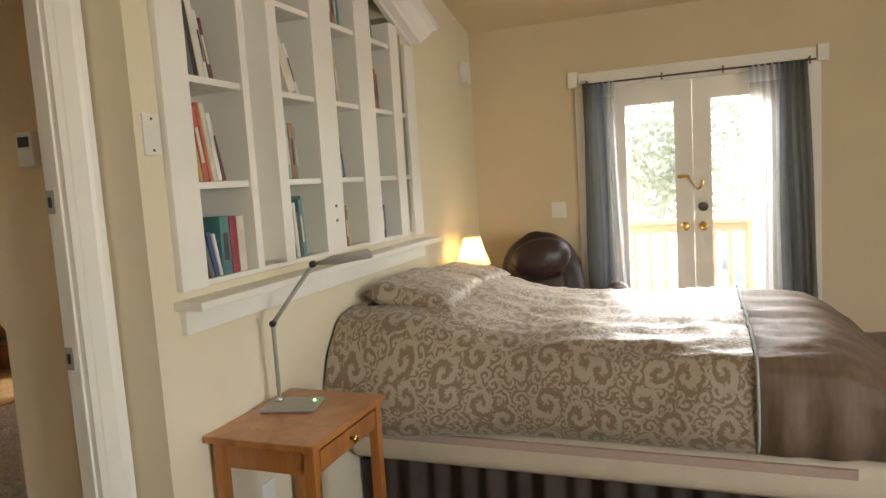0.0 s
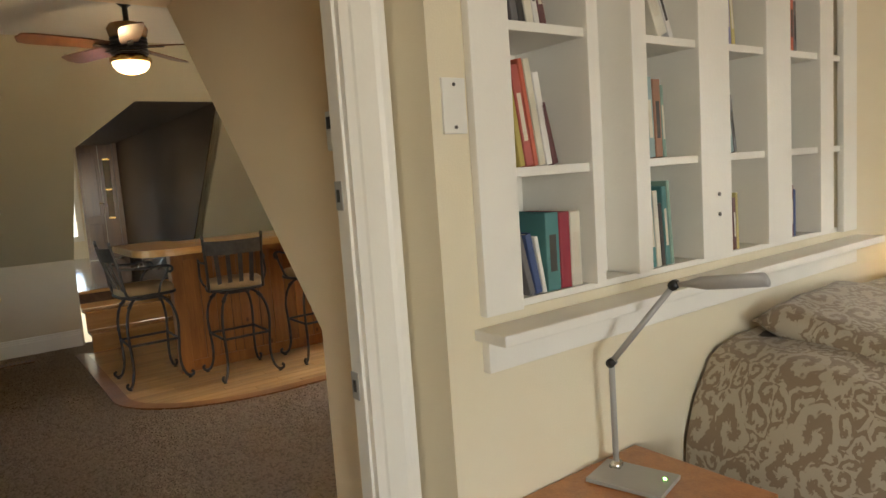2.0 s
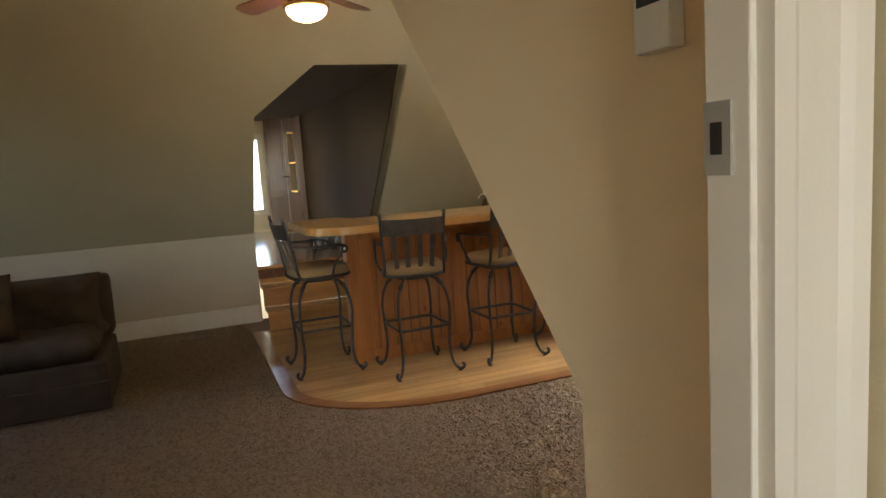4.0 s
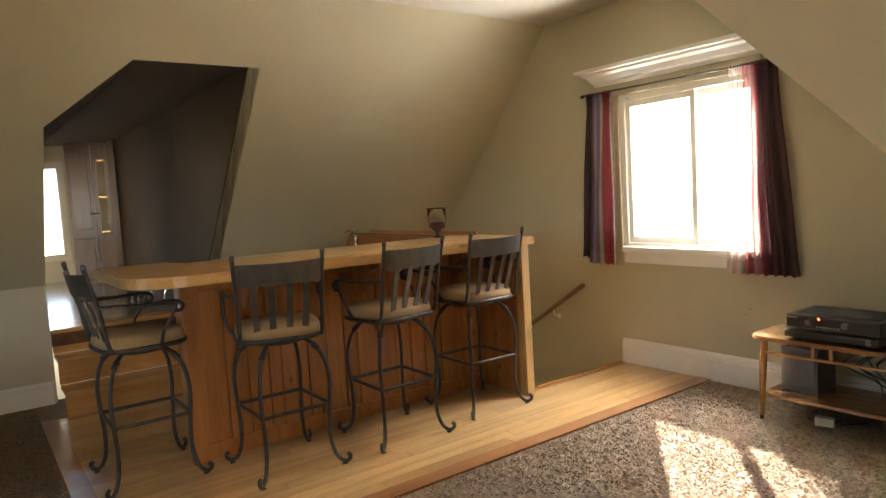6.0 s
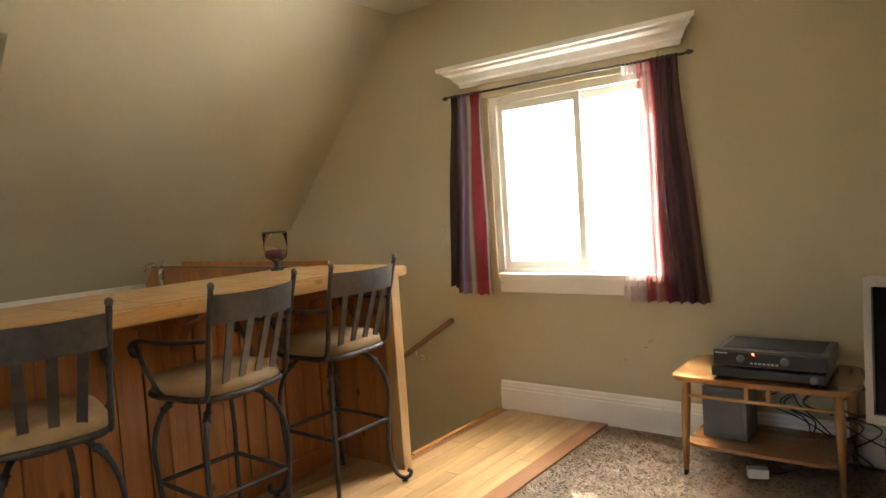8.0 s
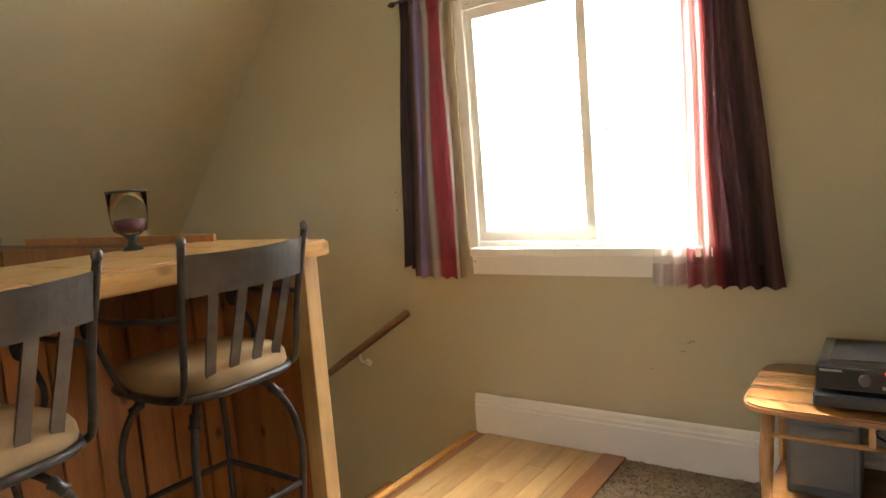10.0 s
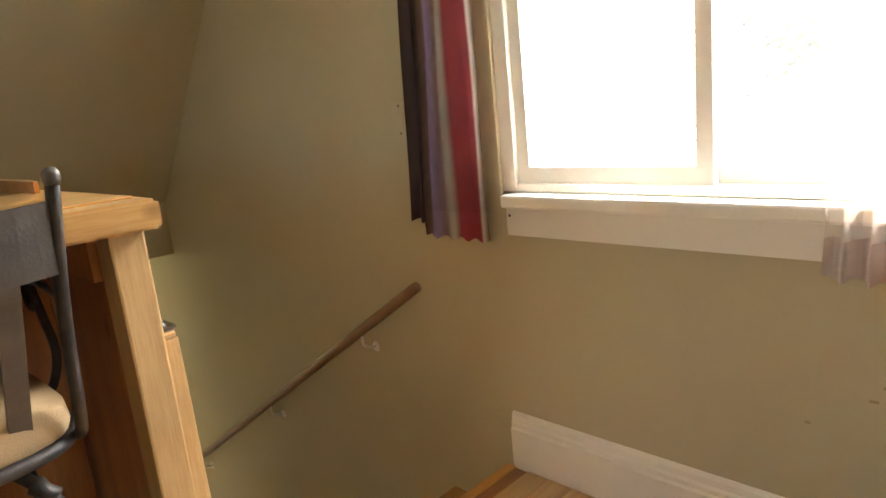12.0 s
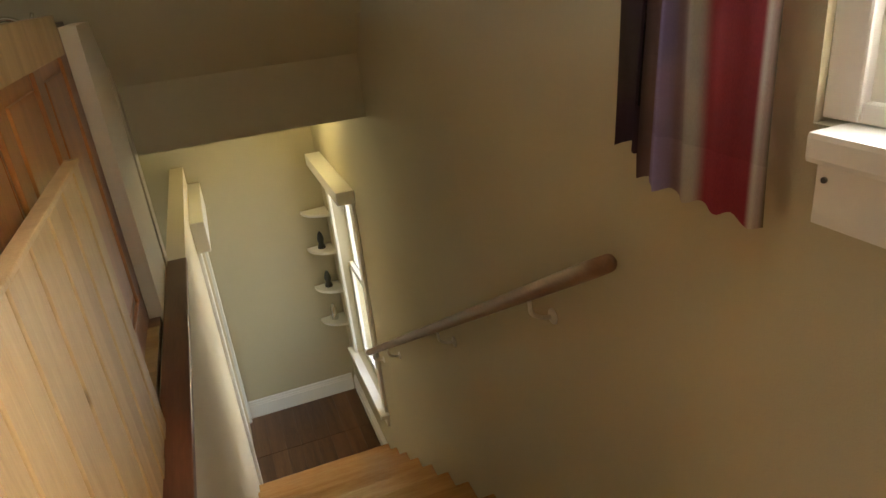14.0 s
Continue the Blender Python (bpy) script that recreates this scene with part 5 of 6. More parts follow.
# rows: bay, shelf level, list of (thickness, height, cover, lean)
ROWS = [
    (0, 0, [(0.018, 0.17, 17, 14), (0.02, 0.15, 14, 12), (0.012, 0.14, 12, 10), (0.045, 0.192, 7, 0), (0.036, 0.19, 8, 0), (0.036, 0.188, 0, 0)]),
    (0, 1, [(0.016, 0.20, 2, 9), (0.024, 0.235, 3, 9), (0.013, 0.25, 5, 9), (0.02, 0.25, 4, 9), (0.02, 0.22, 12, 9), (0.018, 0.15, 6, 14)]),
    (0, 2, [(0.02, 0.22, 17, 8), (0.018, 0.24, 1, 9), (0.024, 0.235, 0, 9), (0.016, 0.21, 12, 10), (0.02, 0.19, 6, 12)]),
    (1, 0, [(0.015, 0.22, 12, 3), (0.018, 0.235, 7, 4), (0.02, 0.215, 0, 4), (0.016, 0.18, 1, 5), (0.02, 0.225, 7, 4), (0.014, 0.24, 15, 4)]),
    (1, 1, [(0.018, 0.20, 12, 2), (0.03, 0.22, 9, 3), (0.03, 0.215, 10, 2), (0.014, 0.20, 15, 3)]),
    (1, 2, [(0.045, 0.22, 0, 24), (0.02, 0.20, 12, 24)]),
    (2, 0, [(0.018, 0.17, 16, 2), (0.02, 0.175, 10, 2), (0.016, 0.165, 6, 2), (0.012, 0.18, 13, 2)]),
    (2, 1, [(0.014, 0.22, 12, 6), (0.02, 0.215, 9, 9), (0.016, 0.18, 17, 10)]),
    (2, 2, [(0.012, 0.24, 1, 3), (0.03, 0.21, 11, 4), (0.02, 0.20, 13, 6)]),
    (3, 0, [(0.016, 0.18, 12, 0), (0.02, 0.185, 14, 0), (0.018, 0.18, 6, 0), (0.014, 0.165, 14, 0)]),
    (3, 1, [(0.012, 0.21, 13, 3), (0.014, 0.17, 9, 4)]),
    (3, 2, [(0.014, 0.19, 1, 0), (0.03, 0.19, 0, 0), (0.022, 0.195, 5, 0), (0.02, 0.17, 17, 2)]),
    (1, 3, [(0.03, 0.12, 3, 0), (0.02, 0.20, 10, 0)]), (2, 3, [(0.018, 0.20, 17, 6), (0.02, 0.21, 10, 6), (0.022, 0.20, 16, 5), (0.016, 0.19, 9, 3), (0.018, 0.17, 7, 3)]), (3, 3, [(0.012, 0.21, 1, 8), (0.014, 0.20, 13, 8), (0.012, 0.19, 17, 7)]),
    (4, 2, [(0.018, 0.17, 17, 0)]), (4, 1, [(0.016, 0.18, 15, 2)]),
]
for bay, level, books in ROWS:
    y = BAYS[bay][0] + 0.012
    z = (Z0 + 0.0185, SHELF[0] + 0.0225, SHELF[1] + 0.0225, SHELF[2] + 0.0225)[level]
    y += books[0][1] * math.sin(radians(books[0][3])) * 0.95
    for thick, high, col, ang in books:
        a = radians(ang)
        book(y, z, thick, high, 0.15, -ang, BMAT[col])
        y += thick / max(math.cos(a), 0.5) + 0.003

plate("blank_plate", "white blank cover plate with two screws", (BX, 1.468, 1.617), "x", 0.062, 0.117, toggles=0, category="wall plate")
plate("light_switch", "white double light switch beside the french doors", (-0.795, BY, 1.195), "y", 0.10, 0.105, toggles=2, screws=False)
chime = thing("door_chime", "white door chime box high on the bedroom wall", "door chime")
part("box", cube(BX, BX + 0.035, 4.20, 4.33, 2.07, 2.21, 0.006), PLASTIC, chime)
part("cover", cube(BX + 0.0351, BX + 0.042, 4.205, 4.325, 2.08, 2.20, 0.004), PLASTIC, chime)
outlet = thing("wall_outlet", "white wall outlet with a plugged adapter", "outlet")
part("plate", cube(BX, BX + 0.006, 1.80, 1.875, 0.30, 0.42, 0.002), PLASTIC, outlet)
part("adapter", cube(BX + 0.006, BX + 0.055, 1.815, 1.86, 0.30, 0.35, 0.006), PLASTIC, outlet)

# ---------------------------------------------------------------- nightstand and desk lamp
ns = thing("nightstand", "small honey pine nightstand with one drawer", "nightstand", (-0.022, -0.012, 0))
part("top", cube(-1.345, -0.95, 1.555, 2.035, 0.678, 0.70, 0.004), PINE, ns)
for x in (-1.325, -0.997):
    for y in (1.575, 1.982):
        part("leg", prism([(x, y), (x + 0.033, y), (x + 0.033, y + 0.033), (x, y + 0.033)], 2, 0.0, 0.677), PINE, ns)
part("apron", cube(-1.29, -0.998, 1.585, 1.60, 0.595, 0.677), PINE, ns)
part("apron", cube(-1.29, -0.998, 1.99, 2.005, 0.595, 0.677), PINE, ns)
part("apron", cube(-1.315, -1.30, 1.61, 1.98, 0.595, 0.677), PINE, ns)
part("rail", cube(-0.99, -0.972, 1.61, 1.98, 0.665, 0.677), PINE, ns)
dr = part("drawer", cube(-0.988, -0.966, 1.615, 1.975, 0.597, 0.662, 0.003), PINE, ns)
part("knob", turned(lathe([(0.006, 0), (0.006, 0.008), (0.012, 0.014), (0.012, 0.02), (0.005, 0.025)], 14), pose(-0.966, 1.80, 0.63, 0, 90, 0)), BRASS, dr, smooth=True)

dl = thing("desk_lamp", "silver folding desk lamp on the nightstand", "desk lamp")
part("base", turned(cube(-0.095, 0.095, -0.065, 0.065, 0, 0.011, 0.003), pose(-1.238, 1.845, 0.701, 0, 0, 15)), SILVER, dl)
part("power_light", lathe([(0.003, 0.0), (0.003, 0.002)], 8), LED_GREEN, dl).matrix_local = pose(-1.175, 1.885, 0.7125)
j0, j1, j2, j3 = (-1.30, 1.86, 0.715), (-1.285, 1.84, 0.99), (-1.165, 1.93, 1.18), (-0.945, 1.93, 1.212)
part("hinge", turned(lathe([(0.014, -0.014), (0.014, 0.014)], 14), pose(*j0, 90, 0, 20)), CHROME, dl, smooth=True)
part("lower_arm", tube([j0, j1], 0.0075, 8), SILVER, dl, smooth=True)
part("joint", turned(lathe([(0.011, -0.012), (0.011, 0.012)], 14), pose(*j1, 90, 0, 20)), BLACK, dl, smooth=True)
part("upper_arm", tube([j1, j2], 0.0075, 8), SILVER, dl, smooth=True)
part("joint", turned(lathe([(0.012, -0.012), (0.012, 0.012)], 14), pose(*j2, 90, 0, 20)), BLACK, dl, smooth=True)
hd = Vector(j3) - Vector(j2)
part("head", tube([Vector(j2) + hd * 0.05, Vector(j2) + hd * 0.2, Vector(j2) + hd * 0.35, Vector(j3)], 0.02, 12, radii=[0.007, 0.012, 0.021, 0.021], flat=0.55), SILVER, dl, smooth=True)


# ---------------------------------------------------------------- bed
def paisley():
    """Taupe cotton sateen printed with pale scrolls: a spiral in every cell, smaller ones between."""
    m, n, l, p = material("paisley_cotton")

    def op(kind, a, b=None):
        q = n.new("ShaderNodeMath")
        q.operation = kind
        for k, v in enumerate((a, b)):
            if v is None:
                continue
            if isinstance(v, (int, float)):
                q.inputs[k].default_value = v
            else:
                l.new(v, q.inputs[k])
        return q.outputs["Value"]

    uv, nz = n.new("ShaderNodeUVMap"), n.new("ShaderNodeTexNoise")
    nz.inputs["Scale"].default_value, nz.inputs["Detail"].default_value = 9.0, 2
    l.new(uv.outputs["UV"], nz.inputs["Vector"])
    bend = n.new("ShaderNodeVectorMath")
    bend.operation = "MULTIPLY_ADD"
    l.new(nz.outputs["Color"], bend.inputs[0])
    bend.inputs[1].default_value = (0.06, 0.06, 0.0)
    l.new(uv.outputs["UV"], bend.inputs[2])

    def scroll(scale, turns, petals, stretch):
        mp = n.new("ShaderNodeMapping")
        mp.inputs["Scale"].default_value = stretch
        l.new(bend.outputs["Vector"], mp.inputs["Vector"])
        vo = n.new("ShaderNodeTexVoronoi")
        vo.voronoi_dimensions = "2D"
        vo.inputs["Scale"].default_value, vo.inputs["Randomness"].default_value = scale, 0.8
        l.new(mp.outputs["Vector"], vo.inputs["Vector"])
        off = n.new("ShaderNodeVectorMath")
        off.operation = "SUBTRACT"
        l.new(mp.outputs["Vector"], off.inputs[0])
        l.new(vo.outputs["Position"], off.inputs[1])
        sp, rc = n.new("ShaderNodeSeparateXYZ"), n.new("ShaderNodeSeparateColor")
        l.new(off.outputs["Vector"], sp.inputs["Vector"])
        l.new(vo.outputs["Color"], rc.inputs["Color"])
        way = op("SUBTRACT", op("MULTIPLY", op("GREATER_THAN", rc.outputs["Green"], 0.5), 2.0), 1.0)
        ang = op("ADD", op("MULTIPLY", op("ARCTAN2", sp.outputs["Y"], sp.outputs["X"]), way), op("MULTIPLY", rc.outputs["Red"], 6.28))
        r = op("MULTIPLY", vo.outputs["Distance"], turns)
        coil = op("SINE", op("ADD", ang, r))
        leaf = op("SINE", op("ADD", op("MULTIPLY", ang, petals), op("MULTIPLY", r, 0.6)))
        rim = op("SINE", op("ADD", op("MULTIPLY", r, 2.0), op("MULTIPLY", leaf, 0.9)))
        fine = op("MULTIPLY", op("MULTIPLY", leaf, rim), 0.75)
        return op("ADD", coil, fine), vo.outputs["Distance"]

    big, dist = scroll(8.0, 17.0, 9.0, (1.0, 0.85, 1.0))
    small, _ = scroll(23.0, 12.0, 6.0, (1.0, 1.0, 1.0))
    edge = n.new("ShaderNodeMapRange")
    edge.inputs["From Min"].default_value, edge.inputs["From Max"].default_value = 0.40, 0.46
    l.new(dist, edge.inputs["Value"])
    mix = n.new("ShaderNodeMix")
    l.new(edge.outputs["Result"], mix.inputs["Factor"])
    l.new(big, mix.inputs["A"])
    l.new(small, mix.inputs["B"])
    ramp = n.new("ShaderNodeValToRGB")
    e = ramp.color_ramp.elements
    e[0].position, e[1].position = 0.43, 0.56
    e[0].color, e[1].color = (0.225, 0.165, 0.105, 1), (0.40, 0.34, 0.25, 1)
    sc = n.new("ShaderNodeMapRange")
    sc.inputs["From Min"].default_value, sc.inputs["From Max"].default_value = -1.5, 1.5
    l.new(mix.outputs["Result"], sc.inputs["Value"])
    l.new(sc.outputs["Result"], ramp.inputs["Fac"])
    l.new(ramp.outputs["Color"], p.inputs["Base Color"])
    p.inputs["Roughness"].default_value = 0.5
    p.inputs["Sheen Weight"].default_value = 0.25
    we, bp = n.new("ShaderNodeTexNoise"), n.new("ShaderNodeBump")
    we.inputs["Scale"].default_value = 90
    bp.inputs["Strength"].default_value, bp.inputs["Distance"].default_value = 0.25, 0.01
    l.new(we.outputs["Fac"], bp.inputs["Height"])
    l.new(bp.outputs["Normal"], p.inputs["Normal"])
    return m


PAISLEY = paisley()
SATIN = surface("brown_satin", (0.13, 0.088, 0.058), (0.185, 0.128, 0.088), 10, 0.6, bump=0.25, grain=60, stretch=(6, 1, 1))
SHEET = surface("cream_mattress_cloth", (0.60, 0.52, 0.39), (0.66, 0.58, 0.45), 12, 0.85, bump=0.2, grain=160)
SKIRT = surface("brown_bed_skirt", (0.045, 0.032, 0.026), (0.07, 0.05, 0.04), 6, 0.8, bump=0.15)
TEAL = surface("teal_piping", (0.33, 0.39, 0.38), (0.40, 0.46, 0.44), 20, 0.6, bump=0.1)

PROFILE = [(2.43, 0.42), (2.40, 0.44), (2.365, 0.50), (2.36, 0.58), (2.375, 0.66), (2.43, 0.735), (2.53, 0.772), (2.7, 0.786), (2.9, 0.79), (3.1, 0.796), (3.3, 0.80), (3.5, 0.795), (3.62, 0.765), (3.69, 0.68), (3.715, 0.55), (3.70, 0.42)]
PLINE = smooth_line([(0, y, z) for y, z in PROFILE], 6)
step = lambda a, b, v: (lambda t: t * t * (3 - 2 * t))(min(max((v - a) / (b - a), 0), 1))


def crumple(x, y, z):
    """Long soft creases that run mostly along the bed."""
    v = Vector((x * 2.2 + 0.8 * y, y * 7.0, z * 5))
    r = 1 - abs(noise.noise(v + Vector((3, 7, 1))) * 2)
    s = 1 - abs(noise.noise(v * 2.1 + Vector((x, 11, 5))) * 2)
    return 0.022 * r * r + 0.010 * s * s + 0.02 * noise.noise(Vector((x * 2.5, y * 2.5, 9)))


def cover(x0, x1, nx, pleat, foot):
    bm = bmesh.new()
    rows = []
    for i in range(nx + 1):
        u = i / nx
        x = x0 + (x1 - x0) * u
        head = step(-0.55, -1.15, x)
        drop = step(0.40, 1.0, x) if foot else 0
        row = []
        for k, p in enumerate(PLINE):
            v = k / (len(PLINE) - 1)
            topness = step(0.56, 0.76, p.z)
            y, z = p.y, p.z + 0.12 * head * step(2.34, 2.55, p.y) * step(0.50, 0.72, p.z)
            y -= 0.12 * head * (1 - step(2.42, 2.95, p.y))
            side = 1 - topness
            d = crumple(x, y, z) * (0.35 + 0.65 * topness) * (1 - 0.5 * head)
            if pleat:
                d = d * 0.7 + 0.004 * math.sin(y * 160) * topness + 0.012 * side * math.sin(x * 38 + 2 * math.sin(y * 3))
            n = Vector((0, -side if p.y < 3.0 else side, topness + 0.2)).normalized()
            z += n.z * d
            y += n.y * d
            if foot:
                z -= 0.34 * drop ** 1.6 * topness
                y += (0.06 * drop) * (1 if p.y < 3.0 else -1) * side
            row.append(bm.verts.new((x, y, z)))
        rows.append(row)
    for a, b in zip(rows, rows[1:]):
        for k in range(len(PLINE) - 1):
            bm.faces.new((a[k], b[k], b[k + 1], a[k + 1]))
    bmesh.ops.recalc_face_normals(bm, faces=bm.faces[:])
    arc = [0.0]
    for a, b in zip(PLINE, PLINE[1:]):
        arc.append(arc[-1] + (b - a).length)
    place = {v: (v.co.x, arc[k]) for row in rows for k, v in enumerate(row)}
    uvl = bm.loops.layers.uv.new("UVMap")
    for f in bm.faces:
        for lp in f.loops:
            lp[uvl].uv = place[lp.vert]
    return bm


bed = thing("bed", "made double bed with rumpled paisley duvet", "bed")
part("frame", cube(-1.36, 0.90, 2.50, 3.66, 0.02, 0.22), SKIRT, bed)
part("mattress", cube(-1.362, 0.97, 2.40, 3.70, 0.265, 0.42, 0.05, 3), SHEET, bed, "cream mattress", smooth=True)
part("mattress_band", cube(-1.34, 0.55, 2.393, 2.41, 0.37, 0.405, 0.004), surface("striped_border_cloth", (0.42, 0.30, 0.25), (0.52, 0.40, 0.33), 30, 0.7, bump=0.1, stretch=(1, 1, 18)), bed)
bm = bmesh.new()
prev = None
for i in range(161):
    x = -1.30 + 2.25 * i / 160
    y = 2.47 + 0.016 * math.sin(i * 0.75) + 0.012 * math.sin(i * 0.31)
    col = [bm.verts.new((x, y, 0.27)), bm.verts.new((x, y + 0.012 * math.sin(i * 0.75 + 0.5), 0.012))]
    if prev:
        bm.faces.new((prev[0], col[0], col[1], prev[1]))
    prev = col
part("bed_skirt", bm, SKIRT, bed, "dark brown gathered skirt", smooth=True)
for x, y in ((-1.30, 2.5), (-0.2, 2.5)):
    part("bed_leg", cube(x, x + 0.05, y, y + 0.05, 0.0, 0.02), PINE, bed)
duvet = thing("duvet", "taupe and cream paisley duvet with a brown satin foot", "duvet")
part("cover", cover(-1.355, 0.245, 150, False, False), PAISLEY, duvet, smooth=True)
part("foot_panel", cover(0.255, 1.02, 70, True, True), SATIN, duvet, "pleated brown satin panel", smooth=True)
pip = [Vector((0.25, p.y + (-0.012 if p.y < 2.6 else 0), p.z + 0.012 + 0.9 * crumple(0.25, p.y, p.z) * step(0.56, 0.76, p.z))) for p in PLINE]
part("piping", tube(pip, 0.006, 8), TEAL, duvet, "pale teal piping", smooth=True)
single("pillow", turned(pillow(0.42, 0.76, 0.12, 0.5, 18, 4), pose(-1.15, 2.90, 0.862, 0, 12, 5)), PAISLEY, "plump pillow in a paisley sham at the bed's head", "pillow", smooth=True, group="bed pillows")
single("pillow", turned(pillow(0.40, 0.42, 0.09, 0.5, 18, 6), pose(-1.14, 3.44, 0.862, 0, 8, -4)), PAISLEY, "plump pillow in a paisley sham at the bed's head", "pillow", smooth=True, group="bed pillows")
single("pillow", turned(pillow(0.38, 0.74, 0.11, 0.42, 16, 8), pose(-1.175, 2.83, 0.80, 0, 8, 3)), SKIRT, "dark brown pillow under a paisley sham", "pillow", smooth=True)

# far nightstand with the table lamp
ns2 = copy_thing(ns, pose(0.005, 2.20, 0.0))
tagged(ns2, "small pine nightstand holding a table lamp")
tl = thing("table_lamp", "small lit table lamp with a cream bell shade", "table lamp", (-1.245, 3.90, 0.70))
part("foot", lathe([(0.055, 0), (0.057, 0.012), (0.03, 0.025), (0.022, 0.05), (0.05, 0.09), (0.062, 0.125), (0.05, 0.165), (0.018, 0.19), (0.014, 0.21)], 22), surface("cream_ceramic", (0.60, 0.48, 0.28), (0.66, 0.54, 0.33), 8, 0.25), tl, smooth=True)
sm, sn, sl, sp = material("lamp_shade_linen")
sp.inputs["Base Color"].default_value = (0.80, 0.66, 0.40, 1)
sp.inputs["Roughness"].default_value = 0.9
sp.inputs["Transmission Weight"].default_value = 0.0
tr = sn.new("ShaderNodeBsdfTranslucent")
tr.inputs["Color"].default_value = (0.97, 0.86, 0.60, 1)
ms = sn.new("ShaderNodeMixShader")
ms.inputs["Fac"].default_value = 0.55
sl.new(sp.outputs["BSDF"], ms.inputs[1])
sl.new(tr.outputs["BSDF"], ms.inputs[2])
sl.new(ms.outputs["Shader"], sn["Material Output"].inputs["Surface"])
shade = part("shade", lathe([(0.112, 0.205), (0.100, 0.235), (0.082, 0.28), (0.066, 0.33), (0.056, 0.375)], 24, False), sm, tl, "lit cream fabric shade", smooth=True)
for i in range(8):
    a = i * math.pi / 4
    part("rib", tube([(r * math.cos(a), r * math.sin(a), z) for r, z in ((0.113, 0.205), (0.083, 0.28), (0.057, 0.375))], 0.002, 5), CREAM, shade)
bulb("table_lamp_light", (-1.245, 3.90, 0.98), 0.4, (1.0, 0.74, 0.42), 0.03)

# ---------------------------------------------------------------- recliner
LEATHER = surface("oxblood_leather", (0.022, 0.010, 0.010), (0.045, 0.022, 0.020), 9, 0.33, bump=0.3, grain=45)
ch = thing("recliner", "dark oxblood leather recliner with a tufted back", "armchair", (-0.66, 4.0, 0.0), 12)


def padded(w, h, t, seams):
    """An upright pad with a rounded top and sewn creases."""
    bm = bmesh.new()
    n, mrow = 22, 26
    rows = []
    for k in range(mrow + 1):
        v = k / mrow
        half = w / 2 * (1.0 if v < 0.45 else math.sqrt(max(1 - ((v - 0.45) / 0.555) ** 3.4, 0.0)))
        half *= 0.86 + 0.14 * math.sin(math.pi * min(v / 0.8, 1) * 0.5)
        row = []
        for i in range(n + 1):
            u = 2 * i / n - 1
            bulge = (1 - abs(u) ** 3) ** 0.5 * t * (0.75 + 0.25 * math.sin(v * math.pi))
            for s in seams:
                bulge -= 0.028 * math.exp(-((v - s - 0.05 * u * u) / 0.016) ** 2)
            bulge -= 0.02 * math.exp(-((abs(u) - 0.55) / 0.06) ** 2) * (v < 0.62)
            row.append(bm.verts.new((u * half, -bulge, v * h)))
        rows.append(row)
    back = [[bm.verts.new((vv.co.x, 0.06 * (1 - abs(2 * i / n - 1) ** 2), vv.co.z)) for i, vv in enumerate(r)] for r in rows]
    for g, flip in ((rows, False), (back, True)):
        for a, b in zip(g, g[1:]):
            for i in range(n):
                q = (a[i], a[i + 1], b[i + 1], b[i])
                bm.faces.new(q[::-1] if flip else q)
    bmesh.ops.remove_doubles(bm, verts=bm.verts[:], dist=0.002)
    bmesh.ops.recalc_face_normals(bm, faces=bm.faces[:])
    return bm


part("backrest", turned(padded(0.52, 0.72, 0.13, (0.30, 0.62)), pose(-0.07, 0.10, 0.37, -14, -11, 8)), LEATHER, ch, smooth=True)
hr = bmesh.new()
bmesh.ops.create_uvsphere(hr, u_segments=24, v_segments=14, radius=1.0, matrix=pose(-0.17, 0.025, 0.93, -10, -8, 6) @ Matrix.Diagonal((0.185, 0.075, 0.12, 1)))
part("headrest", hr, LEATHER, ch, smooth=True)
part("seat", turned(pillow(0.56, 0.56, 0.16, 0.3, seed=3), pose(-0.05, -0.22, 0.36)), LEATHER, ch, smooth=True)
for s in (-1, 1):
    part("armrest", turned(pillow(0.11, 0.50, 0.11, 0.3, seed=5), pose(-0.05 + s * 0.34, -0.12, 0.645)), LEATHER, ch, smooth=True)
    part("arm_support", tube(smooth_line([(-0.05 + s * 0.34, 0.05, 0.66), (-0.05 + s * 0.34, 0.02, 0.45), (-0.05 + s * 0.28, -0.1, 0.34)], 5), 0.02, 8), DOORWOOD, ch, smooth=True)
part("swivel_base", lathe([(0.28, 0.0), (0.28, 0.03), (0.06, 0.06), (0.05, 0.36)], 24), DOORWOOD, ch, smooth=True)

# ---------------------------------------------------------------- french doors
fd = thing("french_doors", "white glazed french doors with brass knobs", "door", kind="structure")
part("casing_left", cube(-0.655, -0.572, BY - 0.022, BY - 0.001, 0.0, 2.0, 0.003), WHITE, fd)
part("casing_right", cube(0.682, 0.765, BY - 0.022, BY - 0.001, 0.0, 2.0, 0.003), WHITE, fd)
part("casing_head", cube(-0.63, 0.74, BY - 0.022, BY - 0.001, 2.001, 2.075, 0.003), WHITE, fd)
for x in (-0.665, 0.775):
    part("corner_block", cube(x - 0.03, x + 0.03, BY - 0.03, BY - 0.001, 1.99, 2.088, 0.004), WHITE, fd)
part("jamb", cube(-0.57, -0.552, BY + 0.0, BY + 0.14, 0.0, 2.0), WHITE, fd)
part("jamb", cube(0.662, 0.68, BY + 0.0, BY + 0.14, 0.0, 2.0), WHITE, fd)
part("jamb_head", cube(-0.551, 0.661, BY + 0.0, BY + 0.14, 1.98, 2.0), WHITE, fd)
part("threshold", cube(-0.551, 0.661, BY + 0.0, BY + 0.14, 0.0, 0.02), STEPWOOD, fd)
